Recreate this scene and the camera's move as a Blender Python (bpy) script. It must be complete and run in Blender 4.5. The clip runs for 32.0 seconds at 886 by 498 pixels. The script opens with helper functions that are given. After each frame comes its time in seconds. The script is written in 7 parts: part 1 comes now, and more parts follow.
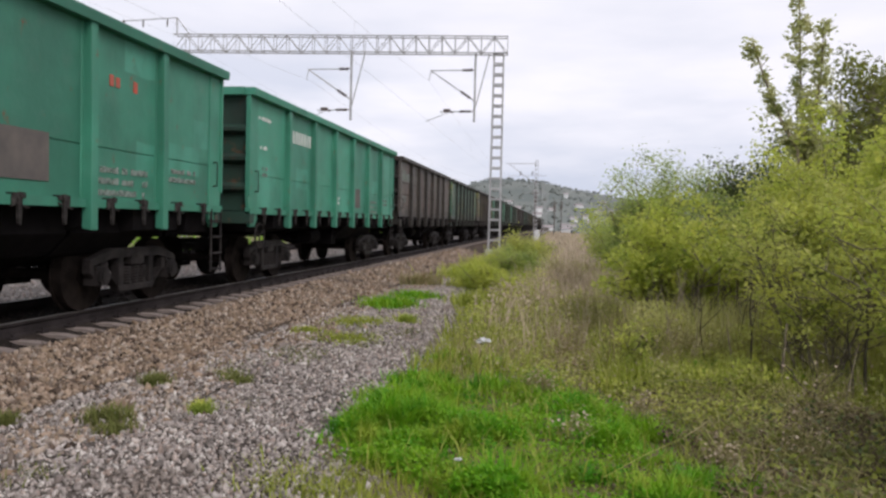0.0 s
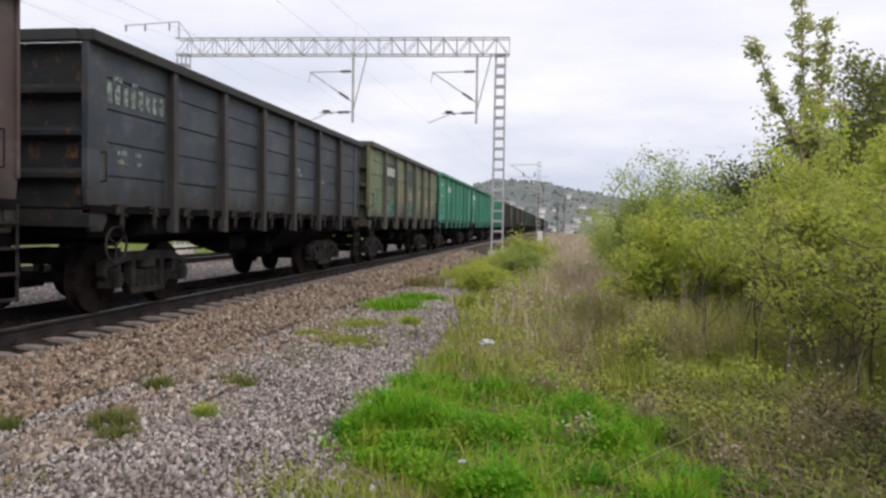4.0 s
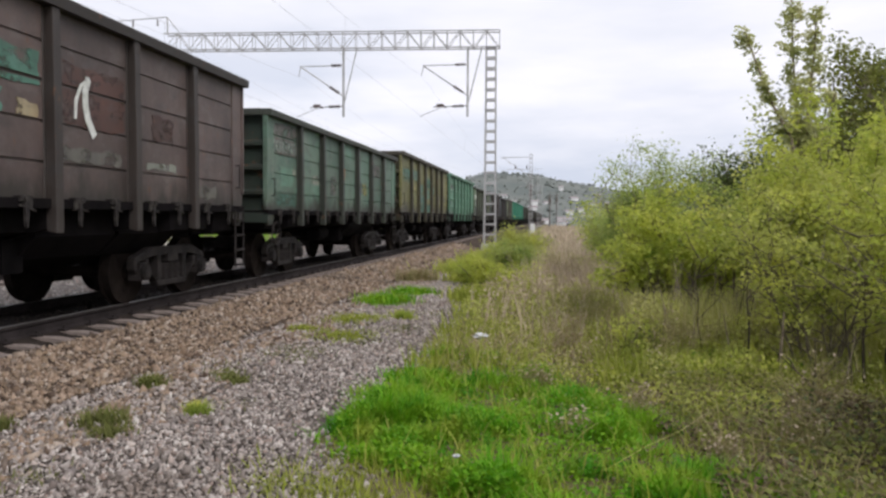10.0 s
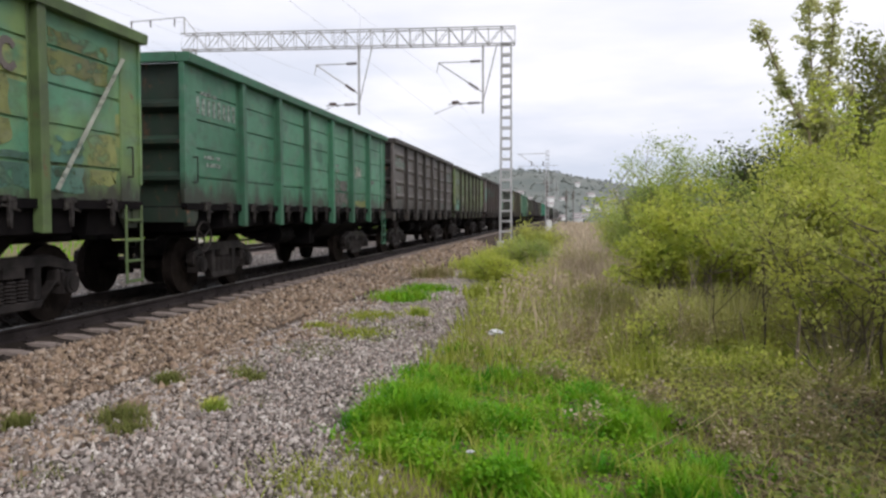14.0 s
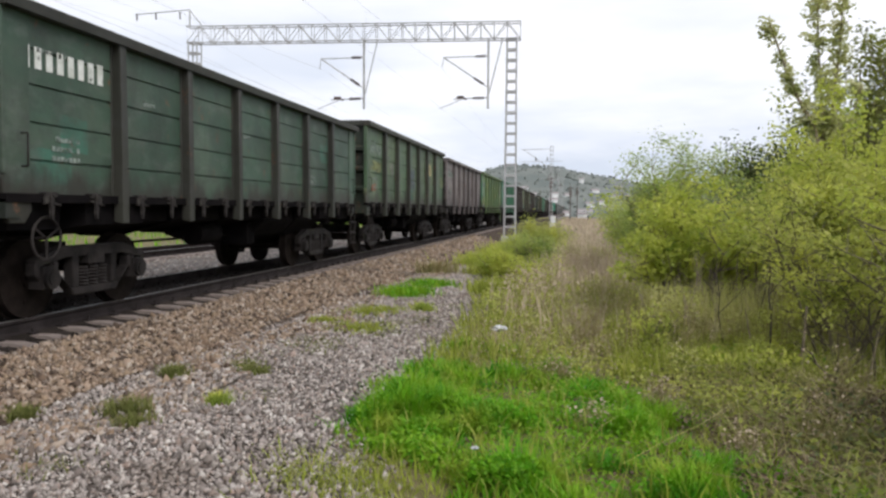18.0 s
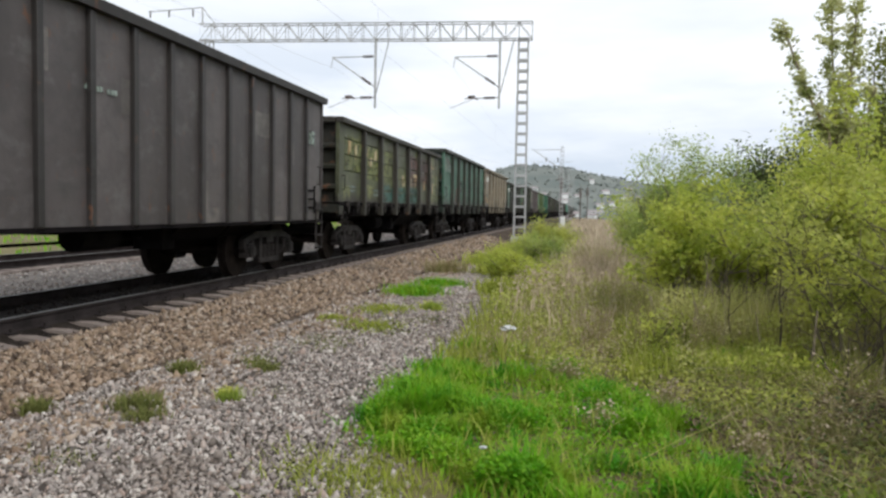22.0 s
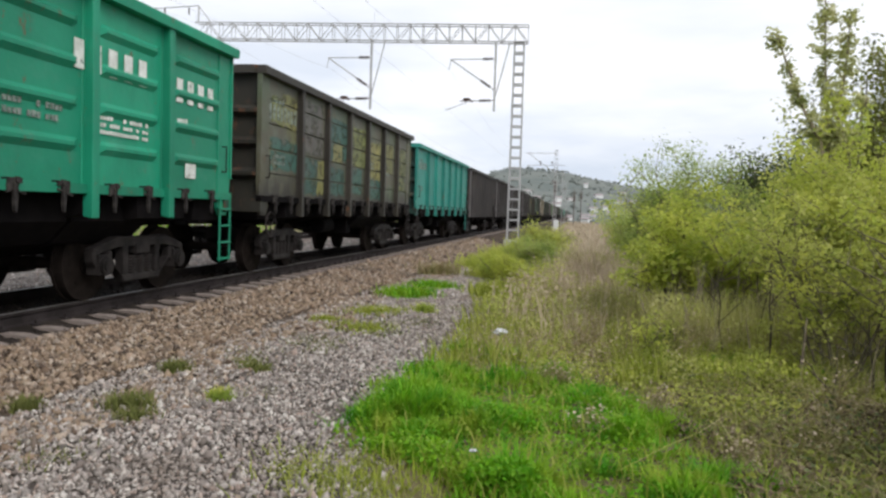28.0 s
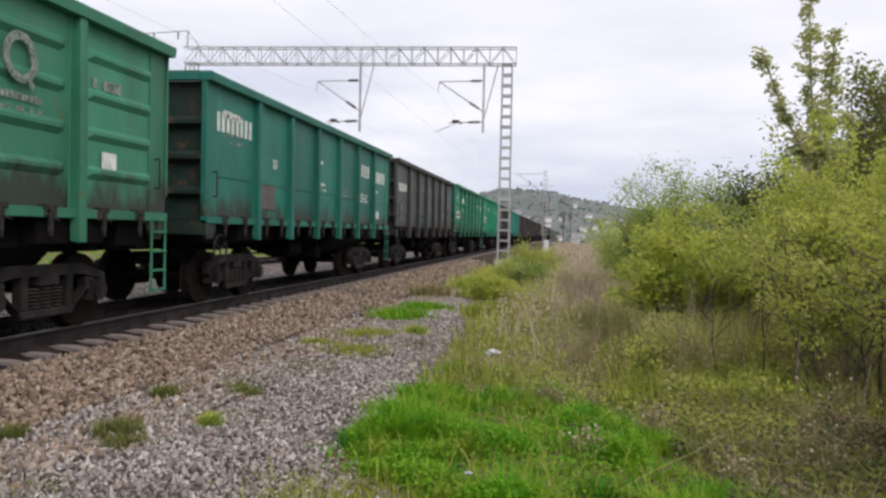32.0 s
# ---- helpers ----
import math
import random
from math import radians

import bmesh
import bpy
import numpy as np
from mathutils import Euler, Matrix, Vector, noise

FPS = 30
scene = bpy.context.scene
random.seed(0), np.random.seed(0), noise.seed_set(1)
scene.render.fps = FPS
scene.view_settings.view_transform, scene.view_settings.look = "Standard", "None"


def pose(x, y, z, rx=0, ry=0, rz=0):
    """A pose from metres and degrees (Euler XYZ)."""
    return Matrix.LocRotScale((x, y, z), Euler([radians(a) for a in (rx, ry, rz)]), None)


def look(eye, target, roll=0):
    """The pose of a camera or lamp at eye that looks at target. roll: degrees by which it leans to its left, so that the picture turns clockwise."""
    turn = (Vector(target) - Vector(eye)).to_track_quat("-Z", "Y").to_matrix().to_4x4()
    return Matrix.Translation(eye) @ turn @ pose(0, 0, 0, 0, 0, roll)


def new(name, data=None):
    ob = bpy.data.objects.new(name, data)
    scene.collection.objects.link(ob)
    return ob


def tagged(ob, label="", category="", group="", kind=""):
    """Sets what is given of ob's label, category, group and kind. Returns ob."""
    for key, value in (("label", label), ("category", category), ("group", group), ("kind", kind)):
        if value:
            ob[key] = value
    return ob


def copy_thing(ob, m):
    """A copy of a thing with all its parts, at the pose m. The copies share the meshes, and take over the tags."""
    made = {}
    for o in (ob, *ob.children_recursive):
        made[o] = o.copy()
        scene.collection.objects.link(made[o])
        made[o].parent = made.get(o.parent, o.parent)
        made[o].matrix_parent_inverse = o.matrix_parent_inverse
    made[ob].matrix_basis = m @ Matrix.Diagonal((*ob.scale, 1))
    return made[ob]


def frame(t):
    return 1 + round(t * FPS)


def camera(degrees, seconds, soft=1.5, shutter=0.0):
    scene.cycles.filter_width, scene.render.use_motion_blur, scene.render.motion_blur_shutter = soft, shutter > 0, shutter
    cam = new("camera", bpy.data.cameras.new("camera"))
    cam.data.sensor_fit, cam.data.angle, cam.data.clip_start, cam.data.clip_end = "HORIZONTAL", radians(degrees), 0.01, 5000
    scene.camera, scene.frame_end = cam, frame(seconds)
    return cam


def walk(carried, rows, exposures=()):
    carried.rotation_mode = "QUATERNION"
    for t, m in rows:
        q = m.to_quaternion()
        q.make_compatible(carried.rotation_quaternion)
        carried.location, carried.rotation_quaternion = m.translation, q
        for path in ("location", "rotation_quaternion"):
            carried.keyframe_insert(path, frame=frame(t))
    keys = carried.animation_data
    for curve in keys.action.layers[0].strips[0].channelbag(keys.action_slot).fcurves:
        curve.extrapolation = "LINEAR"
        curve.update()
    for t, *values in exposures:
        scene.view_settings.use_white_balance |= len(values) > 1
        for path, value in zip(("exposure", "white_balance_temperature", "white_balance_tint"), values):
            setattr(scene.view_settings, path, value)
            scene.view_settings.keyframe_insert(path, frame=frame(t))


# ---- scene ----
# The camera stands by the track at z = 1.23 (rail head is z = 0, +y runs along the track) and sways a little in the hand.
SWAY = [
    (0.0, -0.011, -0.026, 1.228, 8.43, -1.98, -1.40),
    (0.5, -0.006, -0.020, 1.224, 8.45, -2.10, -1.26),
    (1.0, -0.005, -0.024, 1.225, 8.43, -2.36, -1.26),
    (1.5, -0.004, -0.009, 1.231, 8.66, -2.30, -1.24),
    (2.0, -0.007, -0.023, 1.237, 8.66, -2.03, -1.20),
    (2.5, -0.008, 0.004, 1.230, 8.21, -1.92, -1.31),
    (3.0, -0.005, -0.008, 1.237, 8.06, -1.55, -1.03),
    (3.5, -0.011, -0.010, 1.228, 8.75, -1.87, -0.98),
    (5.5, -0.000, -0.002, 1.224, 8.12, -1.74, -0.97),
    (6.0, -0.005, -0.012, 1.234, 9.05, -1.79, -0.94),
    (6.5, -0.013, 0.019, 1.226, 8.53, -1.99, -0.73),
    (7.0, -0.003, 0.007, 1.229, 8.65, -1.81, -0.68),
    (7.5, 0.005, -0.014, 1.237, 8.75, -2.02, -0.63),
    (8.0, -0.006, 0.011, 1.232, 8.12, -1.88, -0.66),
    (8.5, 0.000, 0.010, 1.233, 8.08, -2.13, -0.69),
    (9.0, -0.004, 0.014, 1.224, 8.06, -2.30, -0.70),
    (9.5, -0.004, 0.020, 1.227, 7.90, -2.32, -0.57),
    (10.0, -0.005, 0.020, 1.227, 8.10, -2.33, -0.29),
    (10.5, 0.003, 0.006, 1.228, 8.32, -2.34, -0.20),
    (11.0, 0.003, -0.004, 1.232, 8.81, -2.37, -0.21),
    (11.5, 0.009, 0.004, 1.222, 8.88, -2.14, -0.10),
    (12.0, 0.015, -0.002, 1.225, 9.22, -2.19, -0.03),
    (12.5, 0.017, -0.001, 1.228, 9.05, -2.02, -0.03),
    (13.0, 0.000, 0.000, 1.230, 9.23, -2.07, -0.20),
    (13.5, 0.015, -0.015, 1.233, 9.47, -2.32, 0.02),
    (14.0, 0.022, -0.001, 1.228, 9.32, -2.55, 0.03),
    (14.5, 0.011, 0.010, 1.233, 9.61, -2.86, -0.16),
    (16.5, 0.003, 0.008, 1.227, 9.60, -2.69, -0.38),
    (17.0, 0.003, 0.001, 1.226, 9.74, -2.43, -0.32),
    (17.5, 0.010, 0.005, 1.228, 9.81, -2.99, -0.15),
    (18.0, 0.002, 0.010, 1.232, 9.60, -2.93, -0.41),
    (18.5, 0.002, -0.000, 1.232, 9.76, -3.16, -0.52),
    (19.0, 0.006, 0.004, 1.229, 9.29, -3.07, -0.64),
    (19.5, -0.006, 0.019, 1.226, 9.35, -3.23, -0.64),
    (20.0, 0.001, 0.010, 1.229, 9.39, -3.31, -0.60),
    (20.5, -0.009, 0.015, 1.220, 9.47, -3.22, -0.70),
    (21.0, -0.006, 0.012, 1.222, 9.76, -2.90, -0.79),
    (21.5, 0.010, -0.022, 1.232, 9.96, -2.85, -0.96),
    (22.0, -0.004, -0.009, 1.234, 10.32, -2.98, -1.01),
    (22.5, -0.005, -0.006, 1.231, 10.36, -2.66, -0.54),
    (23.0, -0.002, -0.012, 1.234, 10.22, -2.25, -0.33),
    (23.5, 0.015, -0.018, 1.229, 10.54, -1.95, -0.11),
    (24.0, 0.010, -0.022, 1.235, 10.43, -1.98, -0.37),
    (24.5, 0.015, -0.036, 1.234, 10.06, -1.95, -0.44),
    (25.0, 0.011, -0.036, 1.236, 10.39, -2.14, -0.53),
    (25.5, 0.000, -0.037, 1.227, 10.61, -1.81, -0.44),
    (27.5, 0.016, -0.026, 1.240, 13.04, -2.96, -0.45),
    (28.0, 0.001, -0.030, 1.247, 9.85, -2.84, -1.83),
    (28.5, 0.008, -0.029, 1.241, 9.08, -2.66, -1.06),
    (29.0, 0.006, -0.019, 1.241, 9.51, -2.60, -0.80),
    (29.5, 0.010, -0.020, 1.243, 9.07, -1.59, -0.76),
    (30.0, 0.001, -0.012, 1.247, 9.01, -1.51, -0.86),
    (30.5, 0.021, -0.018, 1.233, 8.91, -1.27, -0.48),
    (31.0, -0.011, -0.000, 1.230, 9.28, -1.02, -0.54),
    (31.5, -0.012, 0.001, 1.238, 8.95, -1.07, -1.25),
    (32.0, -0.017, -0.003, 1.236, 9.11, -1.21, -1.23),
]
cam = camera(60.15, 32.0, soft=2.6)
walk(cam, [(t, pose(x, y, z, 90 + pitch, roll, yaw)) for t, x, y, z, yaw, pitch, roll in SWAY], [(0.0, -0.05, 6400, 14), (6.0, -0.02, 6400, 12), (13.0, 0.02, 6400, 12), (17.0, 0.11, 6400, 11), (20.0, 0.12, 6350, 6), (25.5, 0.10, 6350, 6), (28.5, 0.12, 6400, 8), (30.0, 0.0, 6400, 8), (32.0, -0.05, 6400, 13)])

# ---- light: overcast sky, veiled sun ----
SUN_EL, SUN_ROT = radians(41), radians(138)
world = bpy.data.worlds.new("overcast")
scene.world = world
world.use_nodes = True
wn, wl = world.node_tree.nodes, world.node_tree.links
wn.clear()
w_out = wn.new("ShaderNodeOutputWorld")
w_sky = wn.new("ShaderNodeTexSky")
w_sky.sky_type, w_sky.sun_disc, w_sky.sun_elevation, w_sky.sun_rotation = "NISHITA", False, SUN_EL, SUN_ROT
w_bgs = wn.new("ShaderNodeBackground")
w_bgs.inputs[1].default_value = 0.05
wl.new(w_sky.outputs[0], w_bgs.inputs[0])
w_co = wn.new("ShaderNodeTexCoord")
w_map = wn.new("ShaderNodeMapping")
w_map.inputs["Scale"].default_value = (1.0, 1.0, 4.2)
wl.new(w_co.outputs["Generated"], w_map.inputs[0])
w_noise = wn.new("ShaderNodeTexNoise")
w_noise.inputs["Scale"].default_value, w_noise.inputs["Detail"].default_value, w_noise.inputs["Roughness"].default_value = 2.2, 6, 0.5
wl.new(w_map.outputs[0], w_noise.inputs[0])
w_ramp = wn.new("ShaderNodeValToRGB")
w_ramp.color_ramp.elements[0].position, w_ramp.color_ramp.elements[0].color = 0.40, (0.60, 0.645, 0.75, 1)
w_ramp.color_ramp.elements[1].position, w_ramp.color_ramp.elements[1].color = 0.63, (0.93, 0.92, 0.96, 1)
wl.new(w_noise.outputs[0], w_ramp.inputs[0])
w_sep, w_rng = wn.new("ShaderNodeSeparateXYZ"), wn.new("ShaderNodeMapRange")
wl.new(w_co.outputs["Generated"], w_sep.inputs[0])
wl.new(w_sep.outputs[2], w_rng.inputs[0])
w_rng.inputs[1].default_value, w_rng.inputs[2].default_value, w_rng.inputs[4].default_value = 0.10, 0.34, 0.75
w_veil = wn.new("ShaderNodeMix")
w_veil.data_type = "RGBA"
w_veil.inputs[7].default_value = (0.93, 0.92, 0.95, 1)
wl.new(w_rng.outputs[0], w_veil.inputs[0])
wl.new(w_ramp.outputs[0], w_veil.inputs[6])
w_bgc = wn.new("ShaderNodeBackground")
w_bgc.inputs[1].default_value = 1.22
wl.new(w_veil.outputs[2], w_bgc.inputs[0])
w_mix = wn.new("ShaderNodeMixShader")
w_mix.inputs[0].default_value = 0.88
wl.new(w_bgs.outputs[0], w_mix.inputs[1])
wl.new(w_bgc.outputs[0], w_mix.inputs[2])
wl.new(w_mix.outputs[0], w_out.inputs[0])

sun_data = bpy.data.lights.new("sun", "SUN")
sun_data.energy, sun_data.angle, sun_data.color = 1.8, radians(30), (1.0, 0.95, 0.88)
sun = new("sun", sun_data)
sun.matrix_world = look((0, 0, 0), (math.sin(SUN_ROT) * -1, math.cos(SUN_ROT) * -1, -math.tan(SUN_EL)))


# ---- materials ----
def shader(name, rough=0.8, metal=0.0, spec=0.3):
    m = bpy.data.materials.new(name)
    m.use_nodes = True
    b = m.node_tree.nodes["Principled BSDF"]
    b.inputs["Roughness"].default_value, b.inputs["Metallic"].default_value = rough, metal
    b.inputs["Specular IOR Level"].default_value = spec
    return m, m.node_tree.nodes, m.node_tree.links, b


def mixed(nodes, links, a, b, fac, mode="MIX"):
    """Mixes two colours, each a socket or a triple, by a socket or a number."""
    x = nodes.new("ShaderNodeMix")
    x.data_type, x.blend_type = "RGBA", mode
    for socket, value in ((x.inputs[0], fac), (x.inputs[6], a), (x.inputs[7], b)):
        if isinstance(value, bpy.types.NodeSocket):
            links.new(value, socket)
        else:
            socket.default_value = (*value, 1) if isinstance(value, tuple) else value
    return x.outputs[2]


def own_space(nodes, links):
    """Object space, shifted at random for each object, so that pieces on one mesh differ."""
    co, info, mul, add = (nodes.new("ShaderNode" + k) for k in ("TexCoord", "ObjectInfo", "Math", "VectorMath"))
    mul.operation, mul.inputs[1].default_value = "MULTIPLY", 61.0
    links.new(info.outputs["Random"], mul.inputs[0])
    links.new(co.outputs["Object"], add.inputs[0])
    links.new(mul.outputs[0], add.inputs[1])
    return add.outputs[0]


def noisy(nodes, links, scale, lo, hi, detail=4.0, stretch=(1, 1, 1), rough=0.55, shift=0.0, per_object=False):
    """A noise mask in object space, clipped between lo and hi."""
    co, mp, n, r = (nodes.new("ShaderNode" + k) for k in ("TexCoord", "Mapping", "TexNoise", "MapRange"))
    mp.inputs["Scale"].default_value, mp.inputs["Location"].default_value = stretch, (shift, shift * 0.7, shift * 1.3)
    links.new(own_space(nodes, links) if per_object else co.outputs["Object"], mp.inputs[0])
    links.new(mp.outputs[0], n.inputs["Vector"])
    n.inputs["Scale"].default_value, n.inputs["Detail"].default_value, n.inputs["Roughness"].default_value = scale, detail, rough
    links.new(n.outputs[0], r.inputs[0])
    r.inputs[1].default_value, r.inputs[2].default_value = lo, hi
    return r.outputs[0]


def bumped(nodes, links, bsdf, height, strength=0.3, dist=0.02):
    b = nodes.new("ShaderNodeBump")
    b.inputs["Strength"].default_value, b.inputs["Distance"].default_value = strength, dist
    links.new(height, b.inputs["Height"])
    links.new(b.outputs[0], bsdf.inputs["Normal"])


def plain_mat(name, col, col2, scale=6.0, rough=0.8, metal=0.0, bump=0.3, spec=0.3, fine=60.0):
    m, n, l, b = shader(name, rough, metal, spec)
    c = mixed(n, l, col, col2, noisy(n, l, scale, 0.35, 0.65))
    c = mixed(n, l, c, (0.5, 0.5, 0.5), noisy(n, l, fine, 0.3, 0.8), "OVERLAY") if fine else c
    l.new(c, b.inputs["Base Color"])
    if bump:
        bumped(n, l, b, noisy(n, l, fine or 40.0, 0.2, 0.8), bump, 0.01)
    return m


def island_mat(name, cols, rough=0.85, spec=0.25, trans=0.0, fine=40.0, zone=None, zone_scale=0.9, clumps=None, zone_to=(0.42, 0.66)):
    """A colour per loose piece of the mesh, out of a ramp."""
    m, n, l, b = shader(name, rough, 0, spec)
    g, r = n.new("ShaderNodeNewGeometry"), n.new("ShaderNodeValToRGB")
    l.new(g.outputs["Random Per Island"], r.inputs[0])
    el = r.color_ramp.elements
    while len(el) < len(cols):
        el.new(0.5)
    for i, c in enumerate(cols):
        el[i].position, el[i].color = i / max(1, len(cols) - 1), (*c, 1)
    c = r.outputs[0]
    if zone:
        c = mixed(n, l, c, zone, noisy(n, l, zone_scale, *zone_to, 5))
    if clumps:
        c = mixed(n, l, c, clumps[0], noisy(n, l, 3.0, 0.50, 0.64, 3, shift=4.0))
        c = mixed(n, l, c, clumps[1], noisy(n, l, 2.3, 0.52, 0.66, 3, shift=11.0))
    if fine:
        c = mixed(n, l, c, (0.5, 0.5, 0.5), noisy(n, l, fine, 0.3, 0.75), "OVERLAY")
    l.new(c, b.inputs["Base Color"])
    if trans:
        t, x = n.new("ShaderNodeBsdfTranslucent"), n.new("ShaderNodeMixShader")
        l.new(c, t.inputs[0])
        x.inputs[0].default_value = trans
        l.new(b.outputs[0], x.inputs[1])
        l.new(t.outputs[0], x.inputs[2])
        l.new(x.outputs[0], n["Material Output"].inputs[0])
    return m


def paint(name, base, alt, amount=0.5, blocks=0.0, block_col=None, grime=0.35, grime_shade_col=(0.03, 0.026, 0.022), seed=0.0, rust=0.12, scuff=0.5, low_dark=0.0, worn=False):
    """Old wagon paint: two tones, squarish repainted patches, vertical grime streaks, chips of rust."""
    m, n, l, b = shader(name, 0.55, 0, 0.35)
    c = mixed(n, l, base, alt, noisy(n, l, 0.55, 0.62 - amount * 0.3, 0.70 - amount * 0.2, 3, (1, 1, 1.4), shift=seed, per_object=True))
    info = n.new("ShaderNodeObjectInfo")
    rr = n.new("ShaderNodeMapRange")
    rr.inputs[3].default_value, rr.inputs[4].default_value = 0.75, 1.15
    l.new(info.outputs["Random"], rr.inputs[0])
    comb = n.new("ShaderNodeCombineColor")
    for i in range(3):
        l.new(rr.outputs[0], comb.inputs[i])
    c = mixed(n, l, c, comb.outputs[0], 1.0, "MULTIPLY")
    if blocks:
        v, mr, s3, c3 = (n.new("ShaderNode" + q) for q in ("TexBrick", "MapRange", "SeparateXYZ", "CombineXYZ"))
        v.offset, v.squash, v.squash_frequency = 0.37, 0.6, 3
        for socket, value in (("Color1", (0, 0, 0, 1)), ("Color2", (1, 1, 1, 1)), ("Scale", 1.0), ("Mortar Size", 0.0), ("Brick Width", 0.83), ("Row Height", 0.44)):
            v.inputs[socket].default_value = value
        l.new(own_space(n, l), s3.inputs[0])
        l.new(s3.outputs[1], c3.inputs[0])
        wob = n.new("ShaderNodeMath")
        wob.operation = "MULTIPLY_ADD"
        l.new(noisy(n, l, 1.7, 0.0, 1.0, 4, per_object=True), wob.inputs[0])
        wob.inputs[1].default_value = 0.16
        l.new(s3.outputs[2], wob.inputs[2])
        l.new(wob.outputs[0], c3.inputs[1])
        l.new(c3.outputs[0], v.inputs["Vector"])
        sep = n.new("ShaderNodeSeparateColor")
        l.new(v.outputs["Color"], sep.inputs[0])
        mr.inputs[1].default_value, mr.inputs[2].default_value = 1 - blocks, 1.02 - blocks
        l.new(sep.outputs[0], mr.inputs[0])
        mm = n.new("ShaderNodeMath")
        mm.operation = "MULTIPLY"
        l.new(mr.outputs[0], mm.inputs[0])
        l.new(noisy(n, l, 3.0, 0.3, 0.5, shift=seed + 3), mm.inputs[1])
        c = mixed(n, l, c, block_col or alt, mm.outputs[0])
    c = mixed(n, l, c, (0.16, 0.07, 0.035), noisy(n, l, 5.0, 0.66 - rust * 0.4, 0.74 - rust * 0.3, 8, (1, 1, 0.6), 0.7, seed + 9, True))
    pale = n.new("ShaderNodeMath")
    pale.operation, pale.inputs[1].default_value = "MULTIPLY", scuff
    l.new(noisy(n, l, 2.6, 0.52, 0.72, 7, (1, 0.8, 1.3), 0.65, seed + 15, True), pale.inputs[0])
    c = mixed(n, l, c, tuple(min(1.0, 0.55 * v + 0.10) for v in alt), pale.outputs[0])
    dark = n.new("ShaderNodeMath")
    dark.operation, dark.inputs[1].default_value = "MULTIPLY", 0.55 if grime < 0.2 else 0.8
    l.new(noisy(n, l, 0.9, 0.50, 0.74, 6, (1, 1, 0.8), 0.6, seed + 21, True), dark.inputs[0])
    c = mixed(n, l, c, tuple(0.45 * v for v in base), dark.outputs[0])
    if grime >= 0.2:
        # rubbed dirt in finer smears
        sm = n.new("ShaderNodeMath")
        sm.operation, sm.inputs[1].default_value = "MULTIPLY", 0.6
        l.new(noisy(n, l, 4.2, 0.50, 0.68, 8, (1, 0.6, 1.2), 0.7, seed + 51, True), sm.inputs[0])
        c = mixed(n, l, c, tuple(0.25 * v + 0.03 for v in base), sm.outputs[0])
    # low dark band: grime, and the side's lower shade put into the colour
    if low_dark:
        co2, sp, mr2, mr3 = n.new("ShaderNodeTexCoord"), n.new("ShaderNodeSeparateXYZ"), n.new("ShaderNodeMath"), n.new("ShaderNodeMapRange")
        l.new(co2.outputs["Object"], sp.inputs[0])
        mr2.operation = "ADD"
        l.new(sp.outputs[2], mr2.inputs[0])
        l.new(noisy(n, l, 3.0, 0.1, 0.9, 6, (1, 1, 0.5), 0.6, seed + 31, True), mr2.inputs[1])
        mr3.inputs[1].default_value, mr3.inputs[2].default_value = 1.85 + low_dark, 2.20 + low_dark
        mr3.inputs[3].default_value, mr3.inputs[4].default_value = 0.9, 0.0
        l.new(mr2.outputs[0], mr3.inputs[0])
        c = mixed(n, l, c, grime_shade_col, mr3.outputs[0])
    g1 = noisy(n, l, 1.4, 0.40, 0.75, 6, (1, 2.2, 0.35), 0.6, seed + 5, True)
    gm = n.new("ShaderNodeMath")
    gm.operation, gm.inputs[1].default_value = "MULTIPLY", grime
    l.new(g1, gm.inputs[0])
    c = mixed(n, l, c, grime_shade_col, gm.outputs[0])
    c = mixed(n, l, c, (0.5, 0.5, 0.5), noisy(n, l, 22.0, 0.25, 0.8, 6), "OVERLAY")
    l.new(c, b.inputs["Base Color"])
    bumped(n, l, b, noisy(n, l, 9.0, 0.2, 0.8, 6), 0.25, 0.012)
    if worn:
        # flaked off in places, the older coat shows through
        tr, mx = n.new("ShaderNodeBsdfTransparent"), n.new("ShaderNodeMixShader")
        l.new(noisy(n, l, 3.2, 0.36, 0.50, 8, (1, 1, 1.5), 0.65, seed + 41, True), mx.inputs[0])
        l.new(tr.outputs[0], mx.inputs[1])
        l.new(b.outputs[0], mx.inputs[2])
        l.new(mx.outputs[0], n["Material Output"].inputs[0])
    return m


# near-black M_STEEL_DARK and M_WHEEL: shade under the wagons is in the colour, with grime
M_STEEL_DARK = plain_mat("grimy_shaded_steel", (0.0055, 0.005, 0.0055), (0.011, 0.0095, 0.010), 3, 0.9, 0, 0.3, 0.04)
M_BOGIE = plain_mat("dusty_cast_steel", (0.010, 0.0085, 0.0085), (0.034, 0.029, 0.028), 4, 0.75, 0, 0.3, 0.2)
M_HOOK = plain_mat("worn_hatch_iron", (0.014, 0.012, 0.012), (0.060, 0.054, 0.050), 9, 0.8, 0, 0.3, 0.2)
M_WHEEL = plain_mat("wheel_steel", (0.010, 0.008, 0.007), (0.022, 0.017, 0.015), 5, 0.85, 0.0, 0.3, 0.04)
M_RAIL = plain_mat("rusty_rail", (0.022, 0.018, 0.018), (0.042, 0.035, 0.035), 3, 0.85, 0, 0.3, 0.1)
M_RAILTOP = plain_mat("polished_rail_head", (0.16, 0.15, 0.145), (0.10, 0.09, 0.085), 4, 0.5, 0.5, 0.05)
M_SLEEPER = plain_mat("sleeper_concrete", (0.19, 0.155, 0.14), (0.31, 0.26, 0.235), 3, 0.9)
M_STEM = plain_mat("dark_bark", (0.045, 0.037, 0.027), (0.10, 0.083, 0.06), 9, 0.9)
